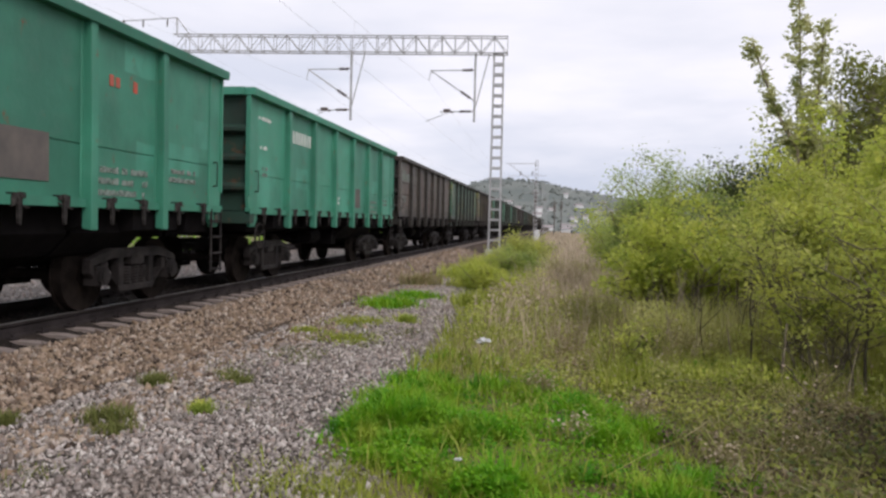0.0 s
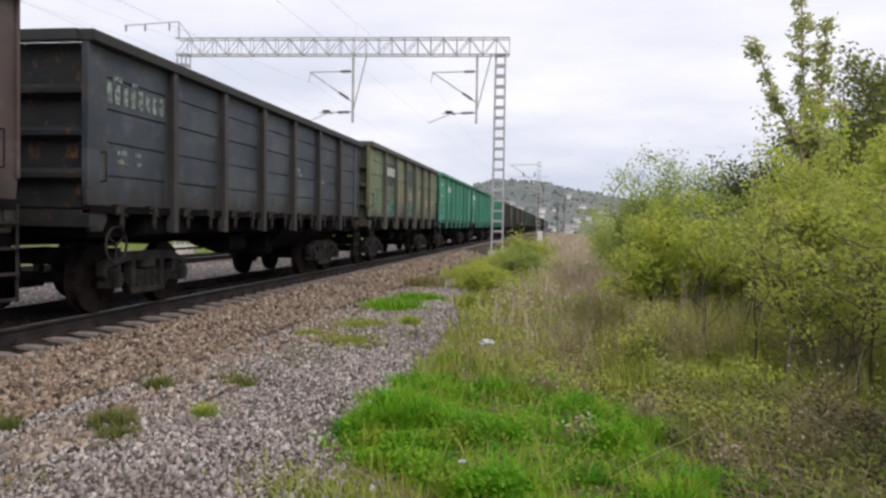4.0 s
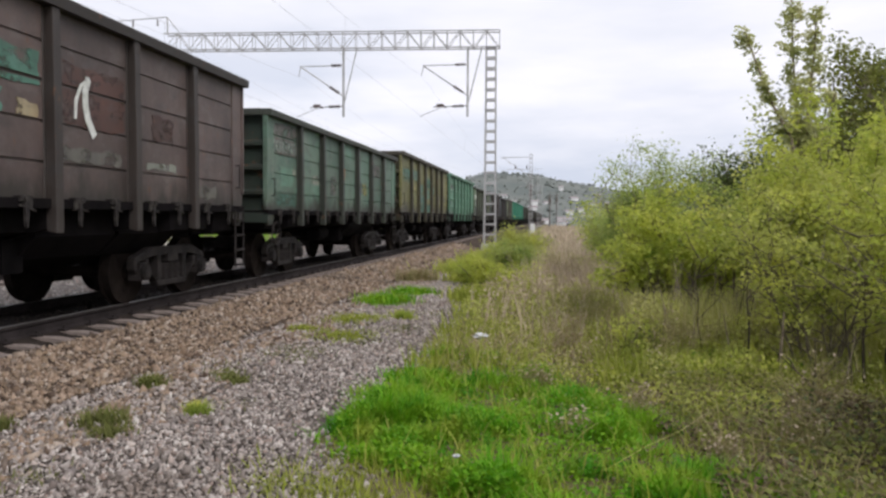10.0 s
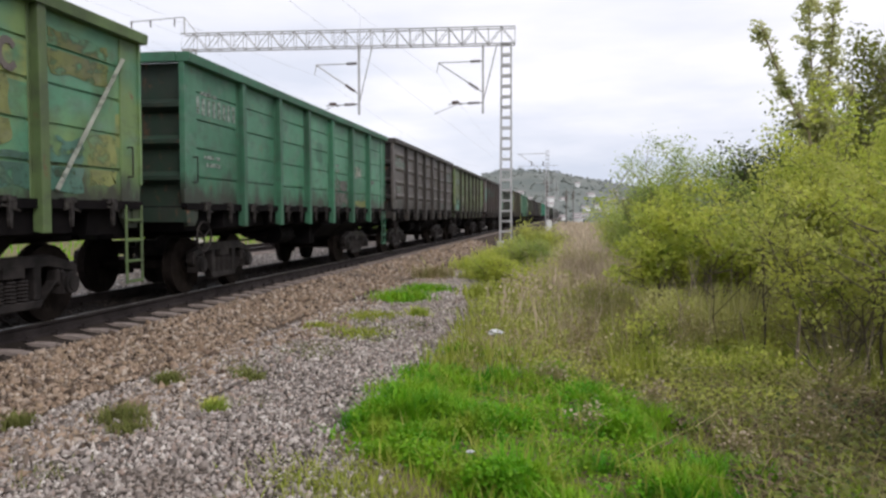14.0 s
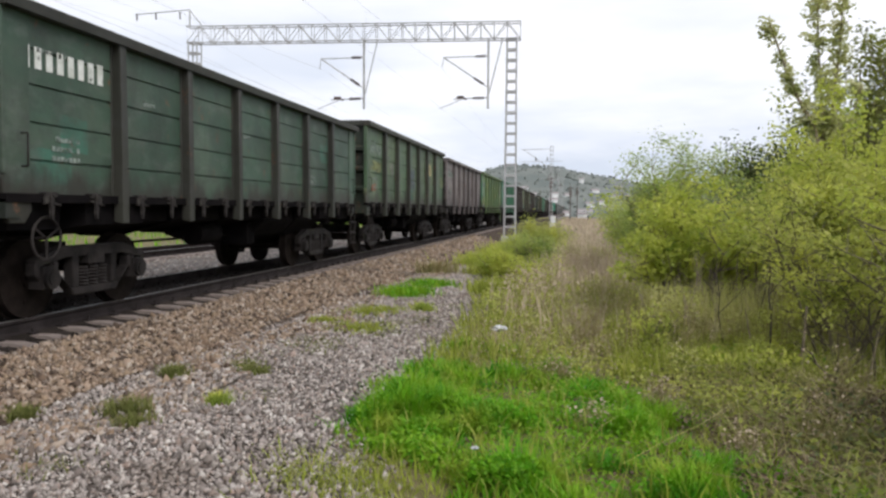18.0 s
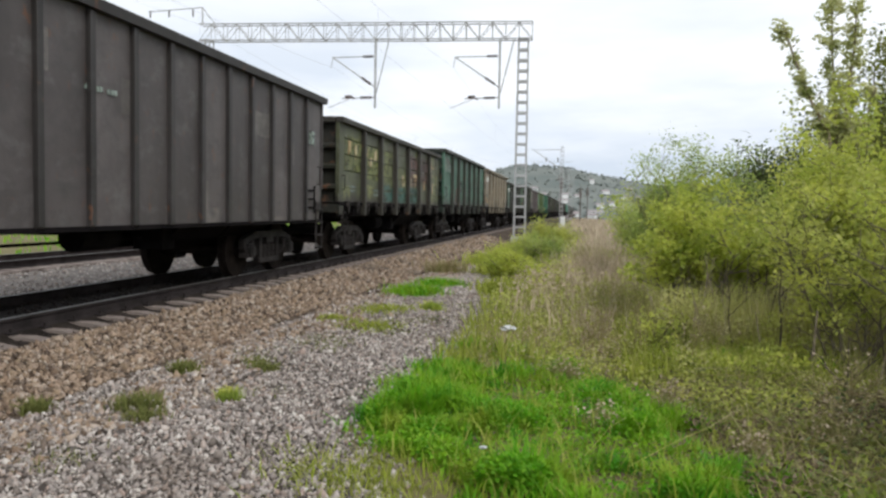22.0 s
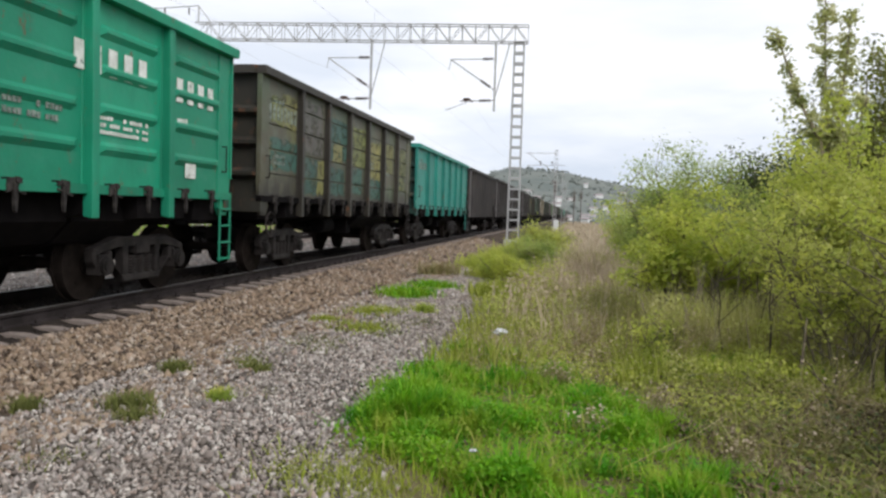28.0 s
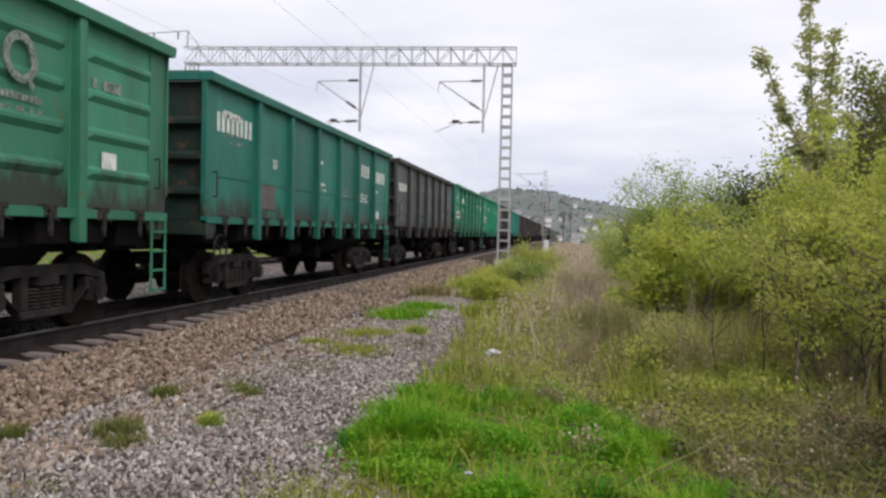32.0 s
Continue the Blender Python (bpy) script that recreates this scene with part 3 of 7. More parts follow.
SLEEPER = mesh_of(sleeper_bm(), M_SLEEPER, "sleeper")
bm = bmesh.new()
for sx_ in (-0.87, -0.65, 0.65, 0.87):
    box(bm, sx_ - 0.045, -0.06, -0.186, sx_ + 0.045, 0.06, -0.155)
    bar(bm, (sx_, 0.0, -0.16), (sx_, 0.0, -0.11), 0.016, 6)
FASTENING = mesh_of(bm, M_RAIL, "fastening")
track_bed = tagged(new("sleepers"), "grey-brown concrete sleepers half sunk in ballast", "sleepers", kind="structure")
for i in range(150):
    s = part("sleeper", SLEEPER, None, track_bed)
    s.location = (RAILS + random.uniform(-0.03, 0.03), 2.0 + i * 0.545 + random.uniform(-0.02, 0.02), HEAD + 0.01 + random.uniform(-0.008, 0.004))
    if i < 70:
        part("fastening", FASTENING, None, s)
bm = bmesh.new()
for centre, y0, n in ((TRACK, 2.0 + 150 * 0.545, 250), (FAR_TRACK, 0.0, 260)):
    for i in range(n):
        y = y0 + i * 0.545
        box(bm, centre - 1.375, y - 0.14, -0.42, centre + 1.375, y + 0.14, -0.255)
part("far_sleepers", bm, M_SLEEPER, track_bed)


# ---- overhead line: lattice portals, brackets, wires ----
def lattice(bm, a, b, wide, deep, n, t, up):
    """A four-chord lattice girder from a to b. wide: along up x axis, deep: along up."""
    a, b, up = Vector(a), Vector(b), Vector(up).normalized()
    d = (b - a).normalized()
    side = d.cross(up).normalized()
    corner = [side * (wide / 2 * p) + up * (deep / 2 * q) for p, q in ((1, 1), (1, -1), (-1, -1), (-1, 1))]
    for c in corner:
        bar(bm, a + c, b + c, t)
    for i in range(n):
        p, q = a + (b - a) * (i / n), a + (b - a) * ((i + 1) / n)
        for j in range(4):
            c0, c1 = corner[j], corner[(j + 1) % 4]
            bar(bm, p + c0, p + c1, t * 0.6)
            if j in (0, 2):
                bar(bm, (p + c0) if (i + j // 2) % 2 else (p + c1), (q + c1) if (i + j // 2) % 2 else (q + c0), t * 0.6)


def ladder_post(bm, x, y, z0, z1, wide, n, t):
    for sx_ in (-1, 1):
        for sy_ in (-1, 1):
            bar(bm, (x + sx_ * wide / 2, y + sy_ * wide / 2, z0), (x + sx_ * wide * 0.42, y + sy_ * wide * 0.42, z1), t)
    for i in range(n + 1):
        z = z0 + (z1 - z0) * i / n
        w = wide / 2 * (1 - 0.16 * i / n)
        for sy_ in (-1, 1):
            box(bm, x - w, y + sy_ * w - 0.012, z - 0.055, x + w, y + sy_ * w + 0.012, z + 0.055)
            box(bm, x + sy_ * w - 0.012, y - w, z - 0.055, x + sy_ * w + 0.012, y + w, z + 0.055)


def bracket(parent, x, y, top):
    """Hanging post with braced cantilever tubes, insulators and a registration arm; reaches 2.7 m to -x."""
    bm = bmesh.new()
    box(bm, x - 0.055, y - 0.055, 6.9, x + 0.055, y + 0.055, top)
    bar(bm, (x + 0.78, y, top), (x + 0.06, y, 7.75), 0.035, 6)
    post = part("hanging_post", bm, M_GALV, parent)
    bm = bmesh.new()
    bar(bm, (x - 0.05, y, 9.80), (x - 2.55, y, 9.78), 0.03, 6)
    bar(bm, (x - 2.5, y, 9.76), (x - 0.05, y, 8.10), 0.035, 6)
    bar(bm, (x - 2.5, y, 9.78), (x - 2.62, y, 9.2), 0.022, 6)
    part("cantilever_tube", bm, M_GALV, post)
    bm = bmesh.new()
    bar(bm, (x - 0.05, y, 7.5), (x - 1.95, y, 7.46), 0.032, 6)
    bar(bm, (x - 1.5, y, 7.42), (x - 2.75, y, 6.93), 0.020, 6)
    part("registration_arm", bm, M_WIRE, post)
    for p, q in (((x - 0.14, y, 9.80), (x - 0.72, y, 9.795)), ((x - 0.25, y, 8.24), (x - 0.80, y, 8.61)), ((x - 0.2, y, 7.5), (x - 0.85, y, 7.485))):
        bm = bmesh.new()
        bar(bm, p, q, 0.05, 8)
        for k in range(5):
            c = Vector(p).lerp(Vector(q), (k + 0.5) / 5)
            disc(bm, c, Vector(q) - Vector(p), 0.095, 0.03, 10)
        part("insulator", bm, M_INSUL, post, "dark ribbed insulator")
    bm = bmesh.new()
    box(bm, x - 1.75, y - 0.06, 7.45, x - 1.35, y + 0.06, 7.62)
    box(bm, x - 1.35, y - 0.03, 7.40, x - 1.2, y + 0.03, 7.50)
    part("clamp", bm, M_INSUL, post)


def portal(xr, yr, xl, yl, z0, top, detail=True):
    root = tagged(new("overhead_line_portal"), "grey galvanised lattice portal carrying the overhead wires", "overhead line mast", "overhead line portals")
    deep = 0.92
    bm = bmesh.new()
    lattice(bm, (xr + 0.1, yr, top - deep / 2), (xl, yl, top - deep / 2), 0.55, deep, 26, 0.035, (0, 0, 1))
    part("crossbeam", bm, M_GALV, root)
    for x, y in ((xr - 0.38, yr), (xl + 0.4, yl)):
        bm = bmesh.new()
        ladder_post(bm, x, y, z0 + 0.5, top - deep, 0.62, 19, 0.042)
        part("lattice_post", bm, M_GALV, root)
        bm = bmesh.new()
        box(bm, x - 0.47, y - 0.47, z0 - 0.4, x + 0.47, y + 0.47, z0 + 0.55)
        bevel(bm, 0.04)
        part("foundation", bm, M_CONC, root, "pale concrete foot")
    bm = bmesh.new()
    bar(bm, (xl + 0.1, yl, top), (xl + 0.1, yl, top + 1.0), 0.05)
    bar(bm, (xl + 0.1, yl, top + 1.0), (xl - 3.3, yl, top + 0.85), 0.03)
    bar(bm, (xl + 0.1, yl, top + 1.0), (xl + 0.9, yl, top), 0.03)
    part("feeder_bracket", bm, M_GALV, root)
    for k in (0.5, 2.0, 3.2):
        bm = bmesh.new()
        bar(bm, (xl - k, yl, top + 0.9), (xl - k, yl, top + 0.5), 0.04, 6)
        part("insulator", bm, M_INSUL, root, "hanging brown insulator string")
    for bx_ in (-4.75, -11.75):
        f = (bx_ - xr) / (xl - xr)
        bracket(root, bx_, yr + (yl - yr) * f, top - deep)
    return root


portal(-3.08, 43.0, -22.0, 41.6, -0.78, 11.62)
portal(-3.2, -22.0, -22.0, -22.0, -0.6, 11.7)


def mast(x, y, z0, top):
    root = tagged(new("overhead_line_mast"), "slim grey lattice mast with a bracket arm", "overhead line mast", "overhead line masts")
    bm = bmesh.new()
    ladder_post(bm, 0, 0, 0.2, top - z0, 0.55, 18, 0.04)
    part("lattice_post", bm, M_GALV, root)
    bm = bmesh.new()
    bar(bm, (0, 0, top - z0 - 0.4), (-5.0, 0, top - z0 - 0.5), 0.05)
    bar(bm, (-4.6, 0, top - z0 - 0.5), (0, 0, top - z0 - 3.8), 0.05)
    bar(bm, (1.6, 0, top - z0 - 2.4), (-4.9, 0, top - z0 - 2.5), 0.035)
    part("bracket_arm", bm, M_GALV, root)
    for k in (-0.7, -2.6):
        bm = bmesh.new()
        bar(bm, (k, 0, top - z0 - 2.4), (k, 0, top - z0 - 1.7), 0.09, 6)
        part("insulator", bm, M_INSUL, root)
    bm = bmesh.new()
    box(bm, -0.4, -0.4, -0.4, 0.4, 0.4, 0.25)
    part("foundation", bm, M_CONC, root, "pale concrete foot")
    root.location = (x, y, z0)


mast(-3.5, 127.6, -1.0, 11.75)
mast(-3.5, 196.0, -1.0, 11.9)
mast(-3.5, 262.0, -1.2, 11.9)


def wire(name, label, pts, r):
    bm = bmesh.new()
    for a, b in zip(pts, pts[1:]):
        bar(bm, a, b, r, 4)
    return tagged(new(name, mesh_of(bm, M_WIRE, name)), label, "wire", "overhead wires")


SPANS = [-22.0, 43.0, 128.0, 196.0, 265.0, 335.0]
for x in (-7.35, -14.2):
    wire("contact_wire", "thin grey contact wire over a track", [(x, y, 6.93) for y in SPANS], 0.0045)
    pts = []
    for a, b in zip(SPANS, SPANS[1:]):
        for k in range(12):
            f = k / 12
            pts.append((x, a + (b - a) * f, 9.2 - 1.5 * 4 * f * (1 - f) * 0.75))
    wire("messenger_wire", "sagging grey messenger wire above a contact wire", pts, 0.0045)
    bm = bmesh.new()
    for p in pts[::3]:
        if p[2] < 9.1:
            bar(bm, p, (p[0], p[1], 6.93), 0.003, 3)
    tagged(new("dropper_wires", mesh_of(bm, M_WIRE, "dropper_wires")), "short droppers between the two wires", "wire", kind="stuff")
for x in (-25.2, -22.6):
    wire("feeder_wire", "grey feeder wire along the portals", [(x, y + (b - y) * k / 8, 11.9 - 1.0 * 4 * k / 8 * (1 - k / 8)) for y, b in zip(SPANS[:4], SPANS[1:5]) for k in range(8)], 0.0045)


# ---- plants ----
def blades(name, pos, height, width, lean, material, label, category="grass", kind="stuff"):
    """Tapered, bent blades; pos: n x 3."""
    n = len(pos)
    a = rng.uniform(0, 2 * np.pi, n)
    d = np.stack([np.cos(a), np.sin(a), np.zeros(n)], 1)
    s = np.stack([-np.sin(a), np.cos(a), np.zeros(n)], 1) * (width * rng.uniform(0.6, 1.3, n))[:, None]
    ln = (lean * rng.uniform(0.2, 1.6, n) * height)[:, None]
    up = np.array([0, 0, 1.0])
    m = pos + up * (height * 0.55)[:, None] + d * ln * 0.35
    t = pos + up * height[:, None] + d * ln
    V = np.stack([pos - s, pos + s, m + s * 0.75, m - s * 0.75, t], 1).reshape(-1, 3)
    k = np.arange(n)[:, None] * 5
    F = np.concatenate([k + np.array([[0, 1, 2]]), k + np.array([[0, 2, 3]]), k + np.array([[3, 2, 4]])])
    ob = new(name, from_arrays(name, V, F, material))
    return tagged(ob, label, category, kind=kind) if kind else ob


def on_ground(x, y):
    return np.stack([x, y, ground_z(x, y) - 0.01], 1)


def clumped(n, cx, cy, sx_, sy_, clumps):
    """Clustered places in an ellipse."""
    c = rng.normal(0, 0.5, (clumps, 2)) * (sx_, sy_) + (cx, cy)
    p = c[rng.integers(0, clumps, n)] + rng.normal(0, 0.16, (n, 2))
    return p[:, 0], p[:, 1]


def lumps(x, y, f=1.0):
    """Uneven growth, 0 to 1."""
    v = 0
    for a, s, p in ((0.3, 2.1, 0.0), (1.1, 3.3, 1.9), (1.9, 2.6, 4.0), (2.6, 4.7, 2.2), (0.8, 6.1, 5.1), (2.2, 7.7, 0.7), (1.5, 9.9, 3.3)):
        v = v + np.sin((x * math.cos(a) + y * math.sin(a)) * s * f + p) / (1 + 0.12 * s)
    return np.clip(0.5 + 0.27 * v, 0, 1)


# bright lush grass in front
def lush_edge(y):
    return ramp(y, (4.2, -0.45), (4.7, -0.75), (5.2, -1.55), (5.8, -1.75), (7.4, -1.6), (9.5, -1.45))


gx, gy = scatter(84000, 0, 1, 4.2, 9.4, 1.05)
gx = lush_edge(gy) + rng.normal(0, 0.10, len(gy)) + ramp(gy, (4.2, 2.1), (5.5, 2.9), (7.2, 2.8), (8.0, 1.5), (9.4, 0.7)) * gx
m = lumps(gx, gy, 1.5) ** 1.4
keep = rng.uniform(0, 1, len(gx)) < (0.04 + 1.7 * m * lumps(gx, gy + 3.0, 3.1)) * ramp(gx - lush_edge(gy) - 1.1 * lumps(gx, gy, 0.6), (0.7, 1.0), (1.4, 0.75), (2.1, 0.42)) * ramp(gy, (6.4, 1.0), (7.4, 0.55), (9.0, 0.35))
gx, gy, m = gx[keep], gy[keep], m[keep]
gh = (0.03 + 0.27 * m * (0.6 + 0.8 * lumps(gx + 7.0, gy, 0.8))) * rng.uniform(0.4, 1.25, len(gx)) * ramp(gx - lush_edge(gy), (0, 0.7), (0.4, 1.1), (1.4, 0.95), (2.2, 0.7), (2.9, 0.35)) * ramp(gy, (4.2, 0.55), (5.0, 0.75), (6.0, 1.0), (6.8, 0.85), (7.6, 0.55), (9.0, 0.45))
blades("lush_grass", on_ground(gx, gy), gh, 0.008, 0.8, M_GRASS, "lush bright green grass beside the gravel path")
gx, gy = clumped(1500, -1.15, 4.45, 0.7, 0.6, 24)
blades("sparse_grass", on_ground(gx, gy), rng.uniform(0.04, 0.13, len(gx)), 0.005, 0.9, M_WEED, "sparse yellowish grass in the gravel")
gx, gy = clumped(2600, -3.1, 11.0, 1.0, 4.5, 26)
keep = (gx > -4.4) & (gx < -1.8)
blades("sparse_weeds", on_ground(gx[keep], gy[keep]), rng.uniform(0.03, 0.10, keep.sum()), 0.006, 0.9, M_TUFT, "thin olive weeds scattered over the path")
gx, gy = scatter(3200, -1.5, 1.8, 4.2, 12, 1.2)
gx = np.maximum(gx, lush_edge(gy) + rng.normal(0.05, 0.15, len(gy)))
blades("mixed_grass", on_ground(gx, gy), rng.uniform(0.06, 0.26, len(gx)), 0.006, 0.7, M_WEED, "mixed yellowish grass and weeds")
gx, gy = scatter(9500, -1.5, 3.0, 8.6, 36, 1.3)
gx = np.maximum(gx, path_edge(gy) + 0.25 + np.abs(rng.normal(0.0, 0.4, len(gy))))
blades("dry_grass", on_ground(gx, gy), rng.uniform(0.10, 0.34, len(gx)) * (0.5 + lumps(gx, gy)), 0.005, 0.6, M_DRY, "dead brown stalks and last year's grass")
gx, gy = scatter(9000, -2.6, 3.4, 8, 40, 1.2)
gx = np.maximum(gx, path_edge(gy) + 0.1 + np.abs(rng.normal(0.0, 0.5, len(gy))))
blades("weeds", on_ground(gx, gy), rng.uniform(0.10, 0.32, len(gx)) * (0.4 + lumps(gx, gy, 0.8)), 0.010, 0.7, M_WEED, "yellow-green weeds on the verge")
gx, gy = scatter(4000, 0.9, 3.9, 3.4, 9.5, 1.0)
blades("dry_undergrowth", on_ground(gx, gy), rng.uniform(0.06, 0.28, len(gx)), 0.0035, 1.4, M_DRY, "tangled dry undergrowth beneath the shrubs")
gx, gy = clumped(1900, 0.35, 20.5, 1.3, 9.0, 60)
gx, gy = gx + rng.normal(0, 0.3, len(gx)), gy + rng.normal(0, 0.5, len(gy))
gx, gy = np.append(gx, rng.normal(0.9, 0.8, 800)), np.append(gy, rng.uniform(17, 46, 800))
blades("reeds", on_ground(gx, gy), rng.uniform(0.15, 0.75, len(gx)) * ramp(gy, (16, 0.9), (24, 1.2), (40, 1.7)), 0.011, 0.35, M_REED, "tall pinkish-brown dry reeds on the verge")
gx, gy = rng.uniform(-80, -16.6, 9000), rng.uniform(5, 160, 9000)
blades("far_grass", on_ground(gx, gy), rng.uniform(0.2, 0.5, len(gx)), 0.05, 0.4, M_GRASS, "green meadow beyond the far track")


gx, gy = rng.uniform(-2.5, 30, 9000), rng.uniform(40, 220, 9000)
blades("far_dry_grass", on_ground(gx, gy), rng.uniform(0.3, 0.9, len(gx)), 0.05, 0.4, M_REED, "dry brown grass along the line in the distance")
gx, gy = scatter(14000, -1.0, 6.5, 3.6, -7.0, 1.0)
blades("verge_grass", on_ground(gx, gy), rng.uniform(0.05, 0.22, len(gx)) * (0.4 + lumps(gx, gy)), 0.008, 0.8, M_WEED, "mixed yellowish grass on the verge farther back")


# tufts growing in the gravel
for x, y, r, h, mat, lab in ((-3.48, 5.55, 0.17, 0.16, M_TUFT, "olive weed tuft in the gravel"), (-3.28, 5.3, 0.14, 0.10, M_TUFT, "greyish weed tuft in the gravel"),
                             (-3.87, 6.95, 0.13, 0.14, M_TUFT, "dark olive weed tuft in the gravel"), (-2.95, 6.05, 0.085, 0.13, M_LEAF_Y, "small yellow-green weed tuft"),
                             (-3.17, 7.35, 0.12, 0.10, M_TUFT, "low weed tuft in the gravel"), (-3.4, 7.6, 0.2, 0.07, M_TUFT, "sparse low weeds in the gravel"),
                             (-4.22, 5.3, 0.10, 0.14, M_TUFT, "weed tuft at the foot of the ballast"), (-3.69, 11.0, 0.22, 0.10, M_WEED, "sparse weeds in the gravel"),
                             (-2.95, 10.6, 0.45, 0.10, M_WEED, "patch of low weeds on the path"), (-3.2, 12.2, 0.5, 0.12, M_WEED, "patch of low weeds on the path"),
                             (-2.49, 12.7, 0.16, 0.18, M_LEAF_Y, "yellow-green weed tuft on the path"), (-3.28, 15.0, 0.55, 0.26, M_GRASS, "fresh green grass patch by the ballast"),
                             (-3.1, 17.0, 0.5, 0.22, M_GRASS, "fresh green grass patch by the ballast"), (-3.74, 21.0, 0.5, 0.42, M_DRY, "brown dead tussock by the ballast"),
                             (-2.9, 25.0, 0.8, 0.5, M_LEAF_Y, "yellow-green herb patch on the verge"), (-2.2, 21.5, 0.7, 0.45, M_WEED, "olive herb patch on the verge"),
                             (-1.6, 16.0, 0.5, 0.35, M_WEED, "olive herb tuft on the verge"), (-2.5, 30.0, 0.9, 0.65, M_LEAF_Y, "yellow-green herbs by the portal foot"),
                             (-1.7, 36.0, 1.2, 0.9, M_LEAF_Y, "tall yellow-green herbs on the verge")):
    n = int(260 + 900 * r)
    p = rng.normal(0, r * 0.5, (n, 2))
    tuft = blades("grass_tuft", np.stack([x + p[:, 0], y + p[:, 1], np.maximum(ground_z(x + p[:, 0], y + p[:, 1]), bed_z(x + p[:, 0], y + p[:, 1], TRACK) - 0.02)], 1),
                  rng.uniform(0.4, 1.1, n) * h, 0.005 + 0.004 * r + 0.0003 * y, 0.7, mat, lab, "plant", "stuff")
    tuft["group"] = "grass tufts"


def leaf_mesh(name, centres, size, material):
    """Folded diamond leaves, turned at random."""
    n = len(centres)
    u = rng.normal(0, 1, (n, 3)) * (1, 1, 0.55)
    u /= np.linalg.norm(u, axis=1)[:, None]
    w = np.cross(u, rng.normal(0, 0.9, (n, 3)) + (0, 0, 1.0))
    w /= np.linalg.norm(w, axis=1)[:, None]
    s = (size * rng.uniform(0.7, 1.4, n))[:, None]
    c = centres
    V = np.stack([c - u * s, c + w * s * 0.58 + u * s * 0.1, c + u * s, c - w * s * 0.58 + u * s * 0.1], 1).reshape(-1, 3)
    k = np.arange(n)[:, None] * 4
    return from_arrays(name, V, np.concatenate([k + np.array([[0, 1, 2]]), k + np.array([[0, 2, 3]])]), material)


def twig_tubes(segs, material, name):
    """Tapered three-sided tubes; segs: (a, b, ra, rb)."""
    V, F = [], []
    for a, b, ra, rb in segs:
        d = Vector(b) - Vector(a)
        q = d.to_track_quat("Z", "Y")
        k = len(V)
        for p, r in ((a, ra), (b, rb)):
            for j in range(4):
                V.append(Vector(p) + q @ Vector((math.cos(j * 1.5708) * r, math.sin(j * 1.5708) * r, 0)))
        for j in range(4):
            m = (j + 1) % 4
            F.append((k + j, k + m, k + 4 + m, k + 4 + j))
    return from_arrays(name, np.array([tuple(v) for v in V]), np.array(F), material)


def woody(name, label, category, x, y, height, radius, stems, leaves, leaf, mat, low=0.15, cling=0.09, seed=1, upright=0.0, z=None, trunk=0.02, reach=(0, 0), side=(0.28, 0.5), share=0.5):
    """A shrub or tree: curved stems from the base, side twigs along them, leaves in clumps round the twigs."""
    rd = random.Random(seed)
    z0 = float(ground_z(x, y)) if z is None else z
    segs, ends = [], []

    def grow(p, d, length, r, depth, spread_):
        n = 5 if depth == 0 else 3
        for i in range(n):
            q = p + d * (length / n)
            segs.append((tuple(p), tuple(q), r * (1 - 0.75 * i / n), r * (1 - 0.75 * (i + 1) / n)))
            if (q.z - z0) > low * height and depth > 0:
                ends.append(q.copy())
            if depth < 2 and (i > 0 or depth):
                for _ in range(2 if depth == 0 else rd.choice((1, 2))):
                    out = Vector((rd.uniform(-1, 1), rd.uniform(-1, 1), rd.uniform(-0.2, 0.8))).normalized()
                    grow(q.copy(), (d * (0.5 + upright) + out * (1 - 0.6 * upright)).normalized(), length * rd.uniform(*side), r * 0.45, depth + 1, spread_)
            d = (d + Vector((rd.uniform(-1, 1), rd.uniform(-1, 1), rd.uniform(-0.3, 0.5) + upright)) * 0.22).normalized()
            p = q

    for s in range(stems):
        a, f = rd.uniform(0, 6.283), rd.uniform(0.15, 1.0) if stems > 1 else 0.05
        tip = Vector((math.cos(a) * radius * f + reach[0], math.sin(a) * radius * f + reach[1], height * rd.uniform(0.65, 1.0)))
        base = Vector((x + math.cos(a) * radius * 0.2 * f, y + math.sin(a) * radius * 0.2 * f, z0 - 0.05))
        grow(base, tip.normalized(), tip.length * 0.92, trunk * rd.uniform(0.7, 1.2), 0, radius)
    root = tagged(new(name), label, category)
    root.location = (x, y, z0)
    inv = Matrix.Translation((-x, -y, -z0))
    tw = part("branching_stem", twig_tubes(segs, M_DRY if mat is M_REED else M_TWIG if mat is M_LEAF_W else M_BARK, "branching_stem"), None, root)
    E = np.array([tuple(e) for e in ends])
    E = E[rng.permutation(len(E))[:max(8, int(len(E) * share))]]
    pick = E[rng.integers(0, len(E), leaves)]
    c = pick + rng.normal(0, cling, (leaves, 3)) * (1, 1, 0.8)
    c[:, 2] = np.maximum(c[:, 2], z0 + 0.02)
    lv = part("foliage", leaf_mesh("foliage", c, leaf, mat), None, root)
    for o in (tw, lv):
        o.matrix_parent_inverse = inv
    return root


